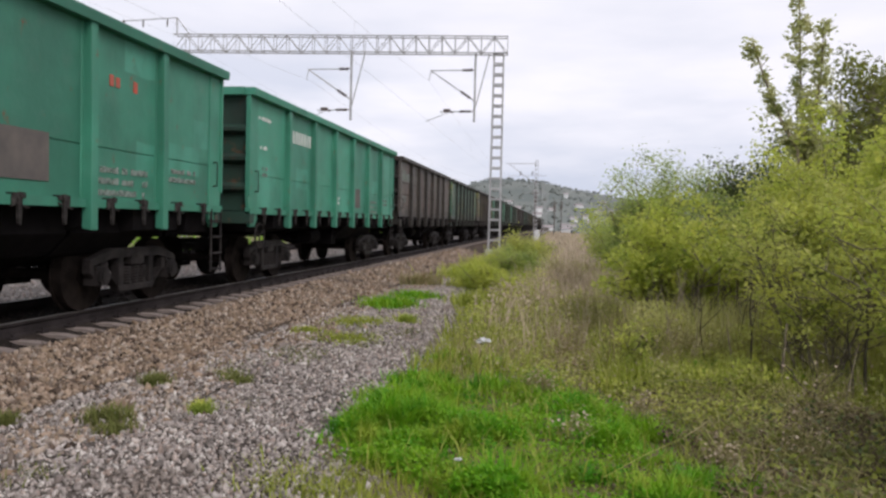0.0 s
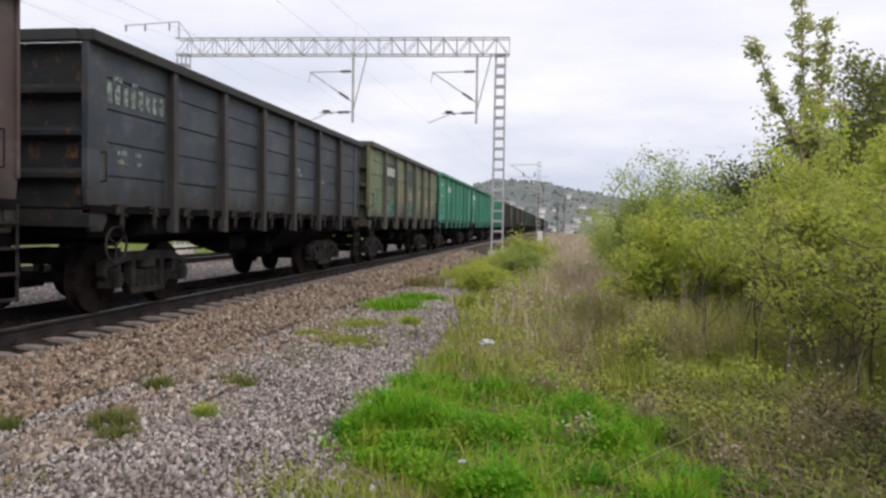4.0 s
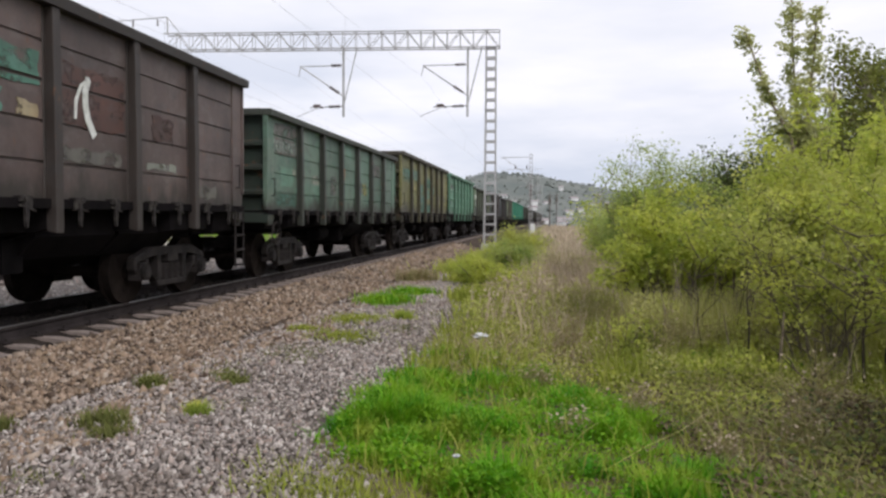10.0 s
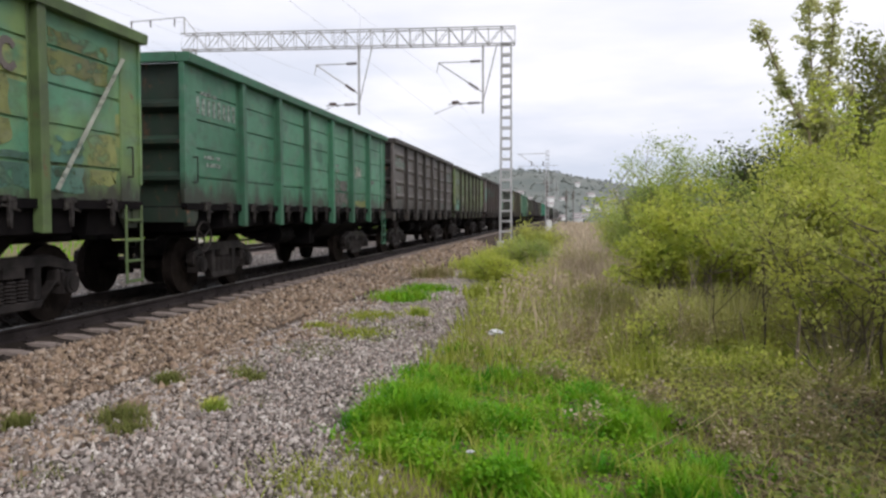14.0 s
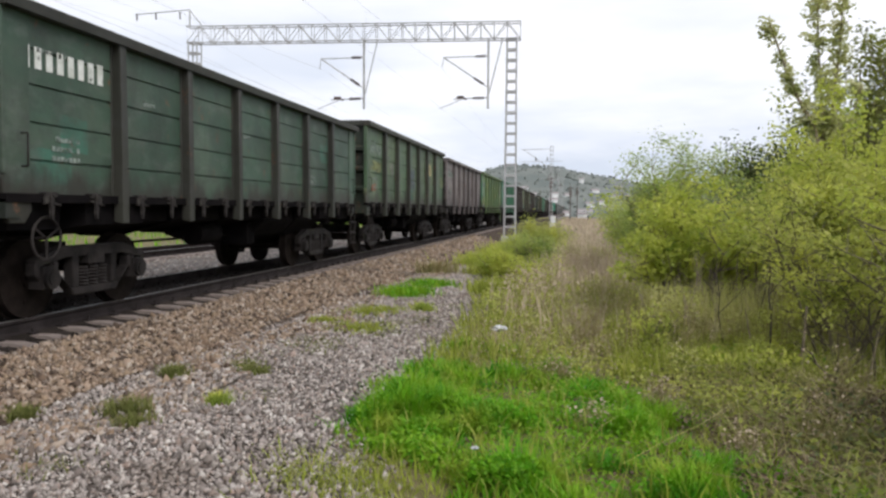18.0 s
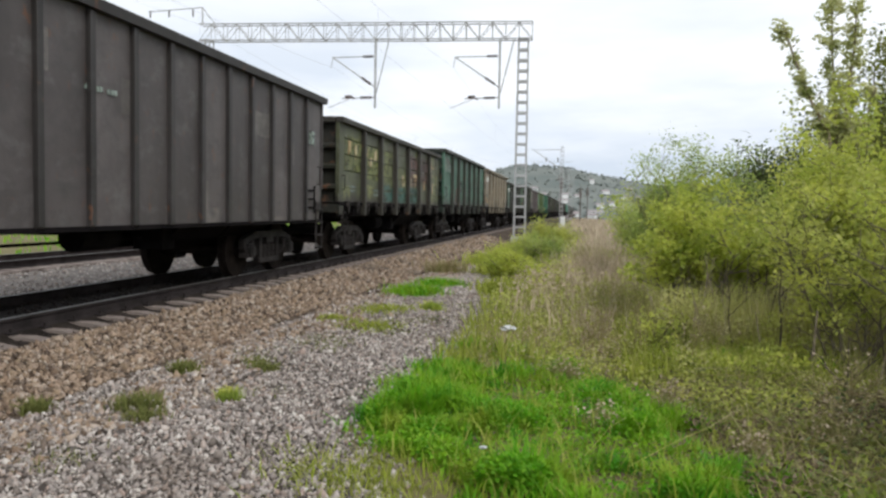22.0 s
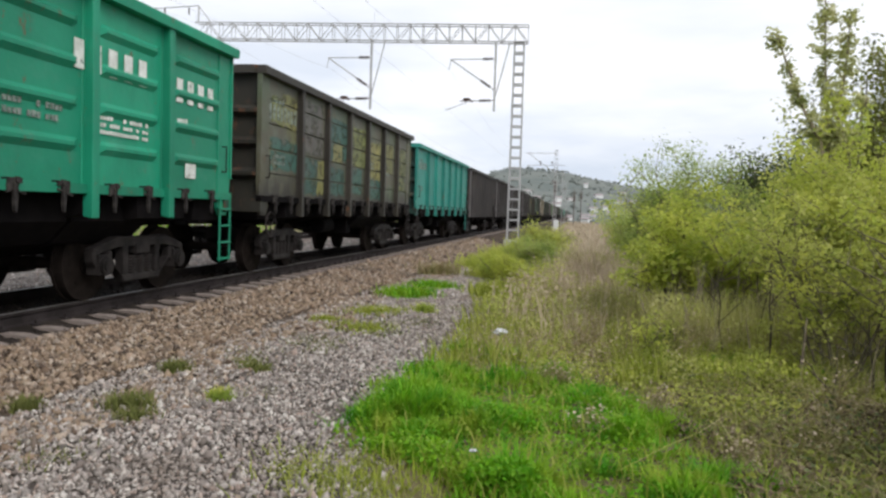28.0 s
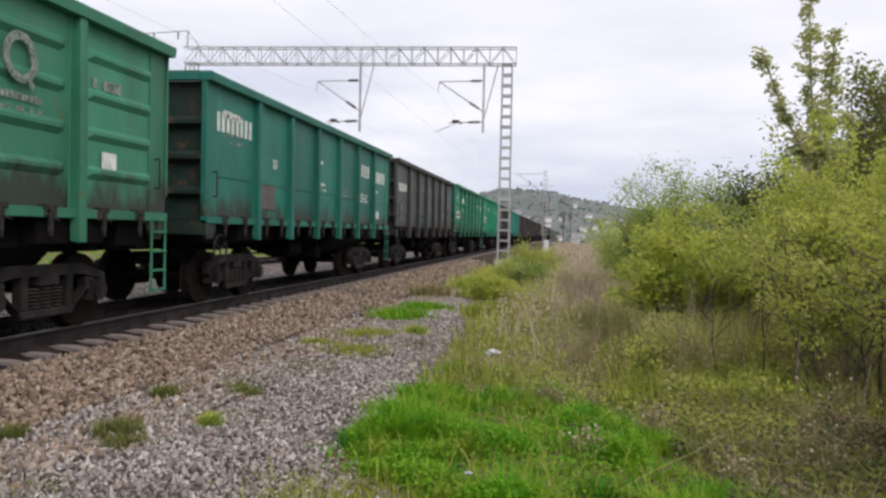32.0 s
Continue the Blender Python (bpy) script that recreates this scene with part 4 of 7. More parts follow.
def herbs(label, n, x0, x1, y0, y1, top, leaf, mat, edge=0.3, f=0.8, border=None):
    """Low leafy growth in uneven mounds."""
    x, y = scatter(n, x0, x1, y0, y1, 1.2)
    x = np.maximum(x, (border or path_edge)(y) + edge + np.abs(rng.normal(0, 0.3, n)))
    m = lumps(x, y, f) ** 1.5
    keep = rng.uniform(0, 1, n) < 0.25 + 0.75 * m
    x, y, m = x[keep], y[keep], m[keep]
    c = np.stack([x, y, ground_z(x, y) + 0.02 + top * (0.25 + 0.75 * m) * rng.uniform(0, 1, len(x)) ** 0.7], 1)
    return tagged(new("low_herbs", leaf_mesh("low_herbs", c, leaf, mat)), label, "plants", kind="stuff")


herbs("olive low herbs and brambles under the shrubs", 9500, 0.9, 4.8, 6.2, 11.0, 0.30, 0.021, M_LEAF_G, 0.3, 1.2)
herbs("dull olive bramble leaves over the litter", 11000, 1.0, 4.0, 3.6, 8.4, 0.30, 0.022, M_LEAF_S, 0.3, 1.3)
herbs("pale straw-coloured herbs between the stems", 26000, 0.9, 4.8, 8.8, 10.6, 0.85, 0.019, M_STRAW, 0.3, 1.1)
herbs("bright leafy young growth in front of the shrubs", 10000, 0.9, 4.2, 8.0, 10.0, 0.42, 0.022, M_LEAF_G, 0.3, 1.5)
herbs("yellow-green young growth in front of the shrubs", 2600, 0.7, 2.6, 7.6, 9.6, 0.34, 0.024, M_LEAF_Y, 0.3, 1.7)
herbs("fresh green patch of herbs between the stems", 5000, 1.5, 2.6, 8.3, 9.6, 0.30, 0.022, M_GRASS, 0.3, 1.1)
herbs("pale straw-coloured leaves on the verge", 8000, -0.8, 1.6, 8.5, 22.0, 0.35, 0.022, M_STRAW, 0.5, 1.1)
herbs("bright broad-leaved herbs in the lush grass", 20000, -1.6, 0.6, 4.4, 7.0, 0.19, 0.016, M_GRASS, -0.05, 1.5, lush_edge)
herbs("brown dead stems showing through the grass", 5000, -1.0, 1.4, 4.6, 9.0, 0.10, 0.014, M_LEAFLITTER, 0.1, 1.9, lush_edge)
herbs("grey-green creeping herbs between grass and shrubs", 9000, -0.4, 2.4, 6.8, 14.0, 0.30, 0.024, M_LEAF_G)
herbs("dead purplish-brown stalk heads behind the grass", 4500, -1.1, 1.3, 7.7, 12.0, 0.42, 0.013, M_REED, 0.35, 1.0)
herbs("yellow-green leafy herbs along the verge", 5500, -2.7, -0.2, 19.0, 36.0, 0.70, 0.045, M_LEAF_Y, 0.2, 0.9)
herbs("brownish mixed herbs along the verge", 5000, -1.6, 1.6, 14.0, 40.0, 0.5, 0.04, M_REED, 0.4, 0.9)
herbs("olive herbs along the verge", 8000, -2.0, 2.6, 11.0, 34.0, 0.45, 0.036, M_LEAF_G, 0.3, 0.7)
herbs("brown dead leaves and stems along the verge", 9000, -1.2, 2.4, 8.0, 20.0, 0.28, 0.022, M_DRY, 0.4, 0.9)
herbs("brown dead leaves and litter at the foot of the shrubs", 9000, 0.8, 4.2, 5.0, 9.0, 0.13, 0.020, M_LEAFLITTER, 0.3, 1.6)
herbs("pale withered stalk heads among the stems", 7500, 0.9, 4.2, 7.2, 10.4, 0.40, 0.014, M_STRAW, 0.3, 1.3)
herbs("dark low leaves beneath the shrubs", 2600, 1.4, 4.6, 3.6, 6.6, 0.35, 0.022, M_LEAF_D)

for x, y, hh, sd in ((0.55, 11.2, 0.75, 41), (0.25, 13.0, 0.6, 42), (1.2, 8.4, 0.7, 43), (0.5, 19.5, 0.9, 44), (0.1, 22.0, 0.9, 45), (2.1, 6.6, 0.6, 46), (0.2, 9.3, 0.6, 47), (1.7, 5.6, 0.4, 48), (0.2, 5.9, 0.24, 49), (0.75, 6.5, 0.32, 50), (-0.1, 7.6, 0.3, 51), (1.1, 5.2, 0.25, 52)):
    woody("dead_bush", "leafless purplish-brown dead bush on the verge", "shrub", x, y, hh, hh * 0.55, 14, 110, 0.015, M_REED, 0.3, 0.05, sd, trunk=0.007)
woody("shrub", "rounded yellow-green leafy shrub by the path", "shrub", 1.65, 11.3, 1.75, 0.95, 18, 14415, 0.031, M_LEAF_Y, 0.42, 0.077, 11, share=0.18)
woody("shrub", "fresh green willow bush with bare twig tips", "shrub", 2.35, 18.5, 3.15, 1.2, 26, 20925, 0.028, M_LEAF_W, 0.2, 0.128, 12, 0.15, side=(0.15, 0.3), share=0.41)
woody("shrub", "sparse olive shrub with pale tangled stems", "shrub", 2.75, 8.2, 1.7, 0.95, 10, 4882, 0.025, M_LEAF_G, 0.4, 0.083, 13, share=0.19)
woody("shrub", "olive-green leafy shrub with dark stems", "shrub", 3.9, 7.6, 2.0, 1.1, 10, 9114, 0.028, M_LEAF_Y, 0.45, 0.083, 14, share=0.20)
woody("shrub", "yellow-green leafy shrub among tall stems", "shrub", 3.1, 10.6, 2.0, 1.05, 11, 9765, 0.030, M_LEAF_G, 0.55, 0.083, 15, share=0.19)
woody("shrub", "sparse grey-green shrub with visible stems", "shrub", 3.1, 14.5, 2.1, 1.1, 14, 11160, 0.027, M_LEAF_W, 0.45, 0.109, 16, share=0.34)
woody("shrub", "dense yellow-green shrub behind the verge", "shrub", 4.9, 11.5, 2.8, 1.3, 13, 17670, 0.033, M_LEAF_Y, 0.4, 0.102, 17, share=0.22)
woody("shrub", "leafy shrub with yellow-green sprays", "shrub", 4.3, 9.3, 2.3, 1.0, 9, 6417, 0.029, M_LEAF_G, 0.58, 0.083, 29, share=0.20)
woody("shrub", "low olive shrub over dry undergrowth", "shrub", 3.0, 5.9, 0.95, 0.8, 14, 2200, 0.026, M_LEAF_S, 0.1, 0.06, 18, share=0.25)
woody("shrub", "dull olive bramble in front of the shrubs", "shrub", 2.75, 5.1, 1.05, 0.6, 16, 2600, 0.024, M_LEAF_S, 0.1, 0.06, 28, share=0.25)
woody("shrub", "low yellow-green bramble at the edge of the grass", "shrub", 1.0, 8.9, 0.5, 0.35, 8, 2092, 0.020, M_LEAF_Y, 0.1, 0.077, 19)
woody("shrub", "fresh green bush farther along the verge", "shrub", 2.6, 25.0, 2.2, 1.2, 16, 16275, 0.037, M_LEAF_W, 0.15, 0.192, 20, 0.1, side=(0.2, 0.35), share=0.54)
woody("shrub", "yellow-green bush farther along the verge", "shrub", 2.4, 32.0, 2.0, 1.2, 12, 12787, 0.041, M_LEAF_Y, 0.15, 0.205, 21, share=0.54)
woody("shrub", "low leafy green bush on the verge", "shrub", -1.15, 24.5, 0.85, 0.7, 14, 6975, 0.033, M_LEAF_W, 0.1, 0.115, 61, share=0.41)
woody("shrub", "low leafy yellow-green bush on the verge", "shrub", -1.9, 19.5, 0.6, 0.6, 12, 4417, 0.027, M_LEAF_Y, 0.05, 0.102, 62, share=0.41)
woody("shrub", "low leafy olive bush near the portal foot", "shrub", -1.2, 31.0, 1.2, 0.9, 14, 7440, 0.039, M_LEAF_G, 0.1, 0.141, 63, share=0.41)


def poplar(label, shoots, leaves, leaf, mat, sigma, seed):
    """A young poplar: upright curved shoots from one foot, short side twigs and leaves all along."""
    rd = random.Random(seed)
    x, y, z0 = shoots[0][0][0], shoots[0][0][1], float(ground_z(shoots[0][0][0], shoots[0][0][1]))
    root = tagged(new("young_tree"), label, "tree")
    root.location = (x, y, z0)
    root_inv = Matrix.Translation((-x, -y, -z0))
    places = []
    for pts in shoots:
        pts = [Vector(p) for p in pts]
        segs = []
        total = sum((q - p).length for p, q in zip(pts, pts[1:]))
        run = 0.0
        for p, q in zip(pts, pts[1:]):
            n = max(2, int((q - p).length / 0.12))
            for i in range(n):
                a_, b_ = p.lerp(q, i / n), p.lerp(q, (i + 1) / n)
                f = (run + (q - p).length * i / n) / total
                segs.append((tuple(a_), tuple(b_), 0.034 * (1 - f) + 0.006, 0.034 * (1 - f) + 0.005))
                if f > 0.25:
                    for _ in range(2):
                        an = rd.uniform(0, 6.28)
                        ln = rd.uniform(0.06, 0.22) * (1.15 - 0.6 * f)
                        e = a_ + Vector((math.cos(an) * ln, math.sin(an) * ln, ln * rd.uniform(0.4, 1.3)))
                        segs.append((tuple(a_), tuple(e), 0.007, 0.003))
                        if rd.random() < 0.75:
                            places += [e, a_.lerp(e, 0.6)]
            run += (q - p).length
        part("shoot", twig_tubes(segs, M_TWIG, "shoot"), None, root).matrix_parent_inverse = root_inv
    E = np.array([tuple(p) for p in places])
    c = E[rng.integers(0, len(E), leaves)] + rng.normal(0, sigma, (leaves, 3))
    part("foliage", leaf_mesh("foliage", c, leaf, mat), None, root).matrix_parent_inverse = root_inv
    return root


poplar("young poplar with three upright leafy shoots",
       [[(3.85, 12.6, -0.5), (3.82, 12.6, 1.6), (3.76, 12.6, 2.6), (3.66, 12.6, 3.7), (3.58, 12.6, 5.4)],
        [(3.80, 12.6, 1.5), (3.86, 12.6, 2.4), (3.92, 12.6, 3.2), (3.97, 12.6, 3.8), (3.98, 12.6, 4.5)],
        [(3.78, 12.55, 1.9), (3.62, 12.5, 2.5), (3.36, 12.5, 2.97), (3.09, 12.45, 3.6), (2.88, 12.4, 4.14)],
        [(3.90, 12.6, 1.6), (4.15, 12.6, 2.6), (4.30, 12.6, 3.2)]], 5000, 0.040, M_LEAF_P, 0.055, 22)
woody("tree", "olive-leaved roadside tree with a broad crown", "tree", 6.7, 16.5, 4.9, 1.7, 12, 30225, 0.045, M_LEAF_S, 0.2, 0.166, 24, 0.2, trunk=0.06, side=(0.22, 0.4), share=0.68)
woody("shrub", "tall olive bush beside the roadside tree", "shrub", 5.7, 14.5, 3.2, 1.2, 14, 22087, 0.036, M_LEAF_G, 0.15, 0.128, 27, share=0.34)
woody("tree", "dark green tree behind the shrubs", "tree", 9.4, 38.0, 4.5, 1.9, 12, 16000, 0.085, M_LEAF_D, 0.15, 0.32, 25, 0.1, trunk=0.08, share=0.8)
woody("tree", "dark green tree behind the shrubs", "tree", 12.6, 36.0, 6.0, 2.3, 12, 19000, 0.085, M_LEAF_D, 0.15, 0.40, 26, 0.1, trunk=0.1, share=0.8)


def thicket(label, n_blobs, x0, x1, y0, y1, z0, z1, leaf, mat, per=150, sigma=0.24):
    """Overlapping leafy clumps that fill the gaps between the shrubs."""
    cx, cy, cz = rng.uniform(x0, x1, n_blobs), rng.uniform(y0, y1, n_blobs), rng.uniform(z0, z1, n_blobs)
    cx = np.maximum(cx, ramp(cy, (4, 2.0), (8, 1.9), (12, 1.0), (40, 0.9)))
    cz = np.minimum(cz, ramp(cx, (1.8, 0.55), (2.9, 0.85), (3.8, 1.45), (5.5, 2.0))) if y0 < 16 else cz
    c = np.repeat(np.stack([cx, cy, cz], 1), per, 0) + rng.normal(0, 1, (n_blobs * per, 3)) * (sigma, sigma, sigma * 0.7)
    c[:, 2] = np.maximum(c[:, 2], ground_z(c[:, 0], c[:, 1]) + 0.02)
    return tagged(new("thicket", leaf_mesh("thicket", c, leaf, mat)), label, "plants", kind="stuff")


herbs("brown leaf litter beneath the shrubs", 30000, 0.95, 4.4, 3.6, 8.6, 0.13, 0.020, M_LEAFLITTER)
gx, gy = scatter(3800, 0.6, 3.8, 8.6, 13.5, 1.0)
blades("dry_stems", on_ground(gx, gy), rng.uniform(0.2, 0.75, len(gx)), 0.0055, 0.3, M_DRY, "pale dry stems standing beneath the shrubs")
gx, gy = scatter(7000, 0.5, 3.8, 7.6, 13.5, 1.2)
blades("shade_grass", on_ground(gx, gy), rng.uniform(0.12, 0.45, len(gx)), 0.008, 0.5, M_WEED, "yellowish grass beneath the shrubs")
thicket("olive thicket between the shrubs", 40, 2.6, 5.2, 8.6, 13.0, 0.7, 1.6, 0.027, M_LEAF_G, 120, 0.12)
thicket("yellow-green thicket between the shrubs", 64, 1.8, 6.5, 10.4, 15.0, 0.75, 1.75, 0.030, M_LEAF_Y, 120, 0.12)
# shade inside the shrubs is put into these leaves' dark colour
thicket("dark leaves added as shade deep inside the shrubs", 4, 1.2, 6.2, 11.9, 13.5, 0.0, 0.8, 0.029, M_LEAF_D, 120, 0.16)
thicket("pale straw haze of fine leaves and stems behind the shrubs", 90, 1.4, 6.2, 11.6, 16.0, -0.2, 1.6, 0.022, M_STRAW, 130, 0.24)
thicket("dull olive thicket low among the stems", 6, 2.4, 5.5, 8.5, 14.0, -0.2, 0.5, 0.026, M_LEAF_S, 105, 0.14)
thicket("fresh green thicket farther along the verge", 70, 1.6, 4.6, 16.0, 34.0, -0.5, 1.2, 0.037, M_LEAF_W, 180, 0.26)
gx, gy = scatter(4200, 1.0, 4.2, 9.1, 10.5, 1.0)
blades("tall_straw", on_ground(gx, gy), rng.uniform(0.35, 0.95, len(gx)), 0.007, 0.3, M_STRAW, "tall pale straw standing among the shrub stems")
gx, gy = scatter(9000, 0.8, 8.5, 12.5, 27.0, 1.0)
blades("straw_grass", on_ground(gx, gy), rng.uniform(0.15, 0.5, len(gx)), 0.012, 0.5, M_STRAW, "pale straw-coloured old grass behind the shrubs")
rt = random.Random(57)
segs = []
for i in range(75):
    x, y = rt.uniform(1.3, 4.6), rt.uniform(9.8, 12.4)
    p, r = Vector((x, y, float(ground_z(x, y)) - 0.03)), rt.uniform(0.006, 0.016)
    d = Vector((rt.uniform(-0.18, 0.18), rt.uniform(-0.18, 0.18), 1.0))
    for j in range(4):
        q = p + d * rt.uniform(0.22, 0.36)
        segs.append((tuple(p), tuple(q), r * (1 - 0.18 * j), r * (1 - 0.18 * (j + 1))))
        p, d = q, d + Vector((rt.uniform(-0.15, 0.15), rt.uniform(-0.15, 0.15), 0))
for x, y, lean, up, r in ((1.40, 9.0, -0.14, 0.75, 0.009), (1.36, 9.05, -0.03, 0.62, 0.008), (1.26, 9.0, 0.16, 0.6, 0.008), (2.25, 8.0, 0.05, 0.8, 0.02), (2.75, 7.7, 0.12, 0.7, 0.014), (1.95, 8.6, -0.1, 0.7, 0.011), (3.1, 7.4, -0.08, 0.8, 0.014)):
    z = float(ground_z(x, y)) - 0.03
    segs.append(((x, y, z), (x + lean * 0.4, y, z + up * 0.5), r, r * 0.85))
    segs.append(((x + lean * 0.4, y, z + up * 0.5), (x + lean, y + 0.03, z + up), r * 0.85, r * 0.5))
for i in range(46):
    x, y = rt.uniform(0.9, 3.4), rt.uniform(8.3, 10.2)
    p, r = Vector((x, y, float(ground_z(x, y)) - 0.03)), rt.uniform(0.004, 0.009)
    d = Vector((rt.uniform(-0.2, 0.2), rt.uniform(-0.2, 0.2), 1.0))
    for j in range(4):
        q = p + d * rt.uniform(0.18, 0.30)
        segs.append((tuple(p), tuple(q), r * (1 - 0.18 * j), r * (1 - 0.18 * (j + 1))))
        p, d = q, d + Vector((rt.uniform(-0.22, 0.22), rt.uniform(-0.22, 0.22), 0))
rt = random.Random(77)
dark = []
for x, y, lean, up, r in ((2.98, 7.9, 0.06, 1.0, 0.024), (2.90, 7.85, -0.10, 0.9, 0.018), (2.05, 8.3, 0.02, 1.1, 0.016), (1.72, 8.9, -0.05, 1.0, 0.013), (2.45, 7.2, -0.35, 0.45, 0.016), (2.2, 7.0, 0.05, 0.45, 0.017), (3.4, 8.4, 0.1, 1.1, 0.02),
                          (1.55, 10.6, 0.05, 1.0, 0.016), (1.9, 10.4, -0.04, 1.0, 0.015), (2.3, 10.2, 0.08, 1.1, 0.017), (2.7, 10.0, -0.06, 1.1, 0.016), (1.25, 10.5, -0.03, 0.8, 0.012), (3.8, 9.0, 0.05, 1.2, 0.02), (2.15, 9.5, 0.1, 0.9, 0.012)):
    p = Vector((x, y, float(ground_z(x, y)) - 0.03))
    for j in range(5):
        q = p + Vector((lean / 5 + rt.uniform(-0.03, 0.03), rt.uniform(-0.03, 0.03), up / 5))
        dark.append((tuple(p), tuple(q), r * (1 - 0.12 * j), r * (1 - 0.12 * (j + 1))))
        if j > 1:
            e = q + Vector((rt.uniform(-0.3, 0.3), rt.uniform(-0.1, 0.1), rt.uniform(0.1, 0.35)))
            dark.append((tuple(q), tuple(e), r * 0.4, r * 0.15))
        p = q
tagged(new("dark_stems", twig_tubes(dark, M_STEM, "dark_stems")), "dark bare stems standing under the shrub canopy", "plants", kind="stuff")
tagged(new("upright_stems", twig_tubes(segs, M_TWIG, "upright_stems")), "thin grey upright stems under the shrub canopy", "plants", kind="stuff")
rt = random.Random(31)
segs = []
for i in range(300):
    x, y = rt.uniform(1.0, 4.4), rt.uniform(4.0, 12.5) if i % 2 else rt.uniform(4.0, 7.6)
    z = float(ground_z(x, y))
    a, up, ln = rt.uniform(0, 6.28), (rt.uniform(0.02, 0.35) if i % 3 else rt.uniform(1.2, 3.0)), rt.uniform(0.15, 0.7)
    d = Vector((math.cos(a), math.sin(a), up)).normalized()
    p = Vector((x, y, z + (0.0 if i % 3 == 0 else rt.uniform(0.02, 0.3))))
    q = p + d * ln * 0.5
    segs.append((tuple(p), tuple(q), 0.003, 0.0025))
    segs.append((tuple(q), tuple(q + (d + Vector((rt.uniform(-0.3, 0.3), rt.uniform(-0.3, 0.3), rt.uniform(-0.2, 0.2)))) * ln * 0.5), 0.0025, 0.001))
tagged(new("dead_twigs", twig_tubes(segs, M_DRY, "dead_twigs")), "brown dead twigs and broken stalks in the undergrowth", "plants", kind="stuff")
segs = []
for pts, r in (([(0.32, 4.74, -0.32), (0.62, 5.05, -0.24), (0.88, 5.32, -0.20), (1.10, 5.55, -0.12)], 0.0028), ([(0.74, 6.38, -0.42), (0.80, 6.40, -0.22), (0.92, 6.42, -0.08)], 0.004), ([(0.05, 4.9, -0.33), (0.22, 5.3, -0.24), (0.34, 5.5, -0.22)], 0.0025)):
    for p, q in zip(pts, pts[1:]):
        segs.append((p, q, r, r * 0.85))
for i in range(60):
    x, y = rt.uniform(0.9, 3.6), rt.uniform(5.0, 9.4)
    a, ln, z = rt.uniform(0, 6.28), rt.uniform(0.12, 0.4), float(ground_z(x, y)) + rt.uniform(0.05, 0.22)
    segs.append(((x, y, z), (x + math.cos(a) * ln, y + math.sin(a) * ln, z + rt.uniform(-0.05, 0.25)), 0.004, 0.002))
tagged(new("pale_twigs", twig_tubes(segs, M_STRAW, "pale_twigs")), "pale bleached twigs lying over grass and litter", "plants", kind="stuff")

# ---- distance: wooded hills with houses ----


def hill_z(x, y):
    x, y = np.asarray(x, float), np.asarray(y, float)
    ridge = 33 * np.exp(-((x + 60) / 95) ** 2) + 36 * np.exp(-((x - 160) / 330) ** 2) + 30 * np.exp(-((x + 500) / 300) ** 2)
    return -8 + ridge * np.clip((y - 430) / 420, 0, 1) ** 1.15 + 2.2 * np.sin(x * 0.045) * np.sin(y * 0.03) + 1.2 * np.sin(x * 0.11 + y * 0.07)


tagged(grid_sheet("hills", np.linspace(-900, 1000, 120), np.linspace(420, 1000, 50), hill_z, M_HILL), "wooded hillside with scattered houses, haze painted into its colour", "hill", kind="structure")
n = 5200
hx, hy = rng.uniform(-420, 420, n), rng.uniform(440, 960, n)
keep = rng.uniform(0, 1, n) < 0.25 + 0.9 * lumps(hx, hy, 0.02)
hx, hy = hx[keep], hy[keep]
hs = rng.uniform(1.0, 2.4, len(hx))
stones("far_woods", "grey-green woods on the far hillside, paled by painted haze", M_WOODS, np.stack([hx, hy, hill_z(hx, hy) + hs * 0.4], 1), hs)["category"] = "woods"


def house(x, y, w, d, h, turn):
    root = tagged(new("house"), "small pale house with a pitched roof on the hillside", "house", "houses on the hill")
    w, d, h = w * 0.6, d * 0.6, h * 0.62
    root.matrix_world = pose(x, y, float(hill_z(x, y)) - 1, 0, 0, turn)
    bm = bmesh.new()
    box(bm, -w / 2, -d / 2, 0, w / 2, d / 2, h)
    part("wall", bm, M_HOUSE, root)
    bm = bmesh.new()
    profile(bm, [(-d / 2 - 0.5, h), (d / 2 + 0.5, h), (0, h + d * 0.32)], "x", -w / 2 - 0.5, w / 2 + 0.5)
    part("roof", bm, M_ROOF, root)


for x, y, w, d, h, t in ((-40, 640, 9, 7, 4, -20), (-14, 560, 10, 7, 4, 15), (18, 660, 11, 8, 5, 25), (32, 580, 9, 7, 4, -10), (8, 520, 16, 7, 3, 3), (34, 505, 12, 7, 3, -5),
                         (-28, 545, 8, 7, 4, 30), (8, 730, 7, 6, 7, 0), (-5, 620, 8, 6, 4, 40), (46, 640, 10, 7, 5, 12), (-52, 590, 9, 7, 4, 5), (40, 700, 9, 7, 5, 20)):
    house(x, y, w, d, h, t)
rh = random.Random(12)
for i in range(26):
    y = rh.uniform(450, 640)
    house(rh.uniform(-0.06, 0.11) * y, y, rh.uniform(7, 15), rh.uniform(6, 8), rh.uniform(3, 6), rh.uniform(-30, 30))

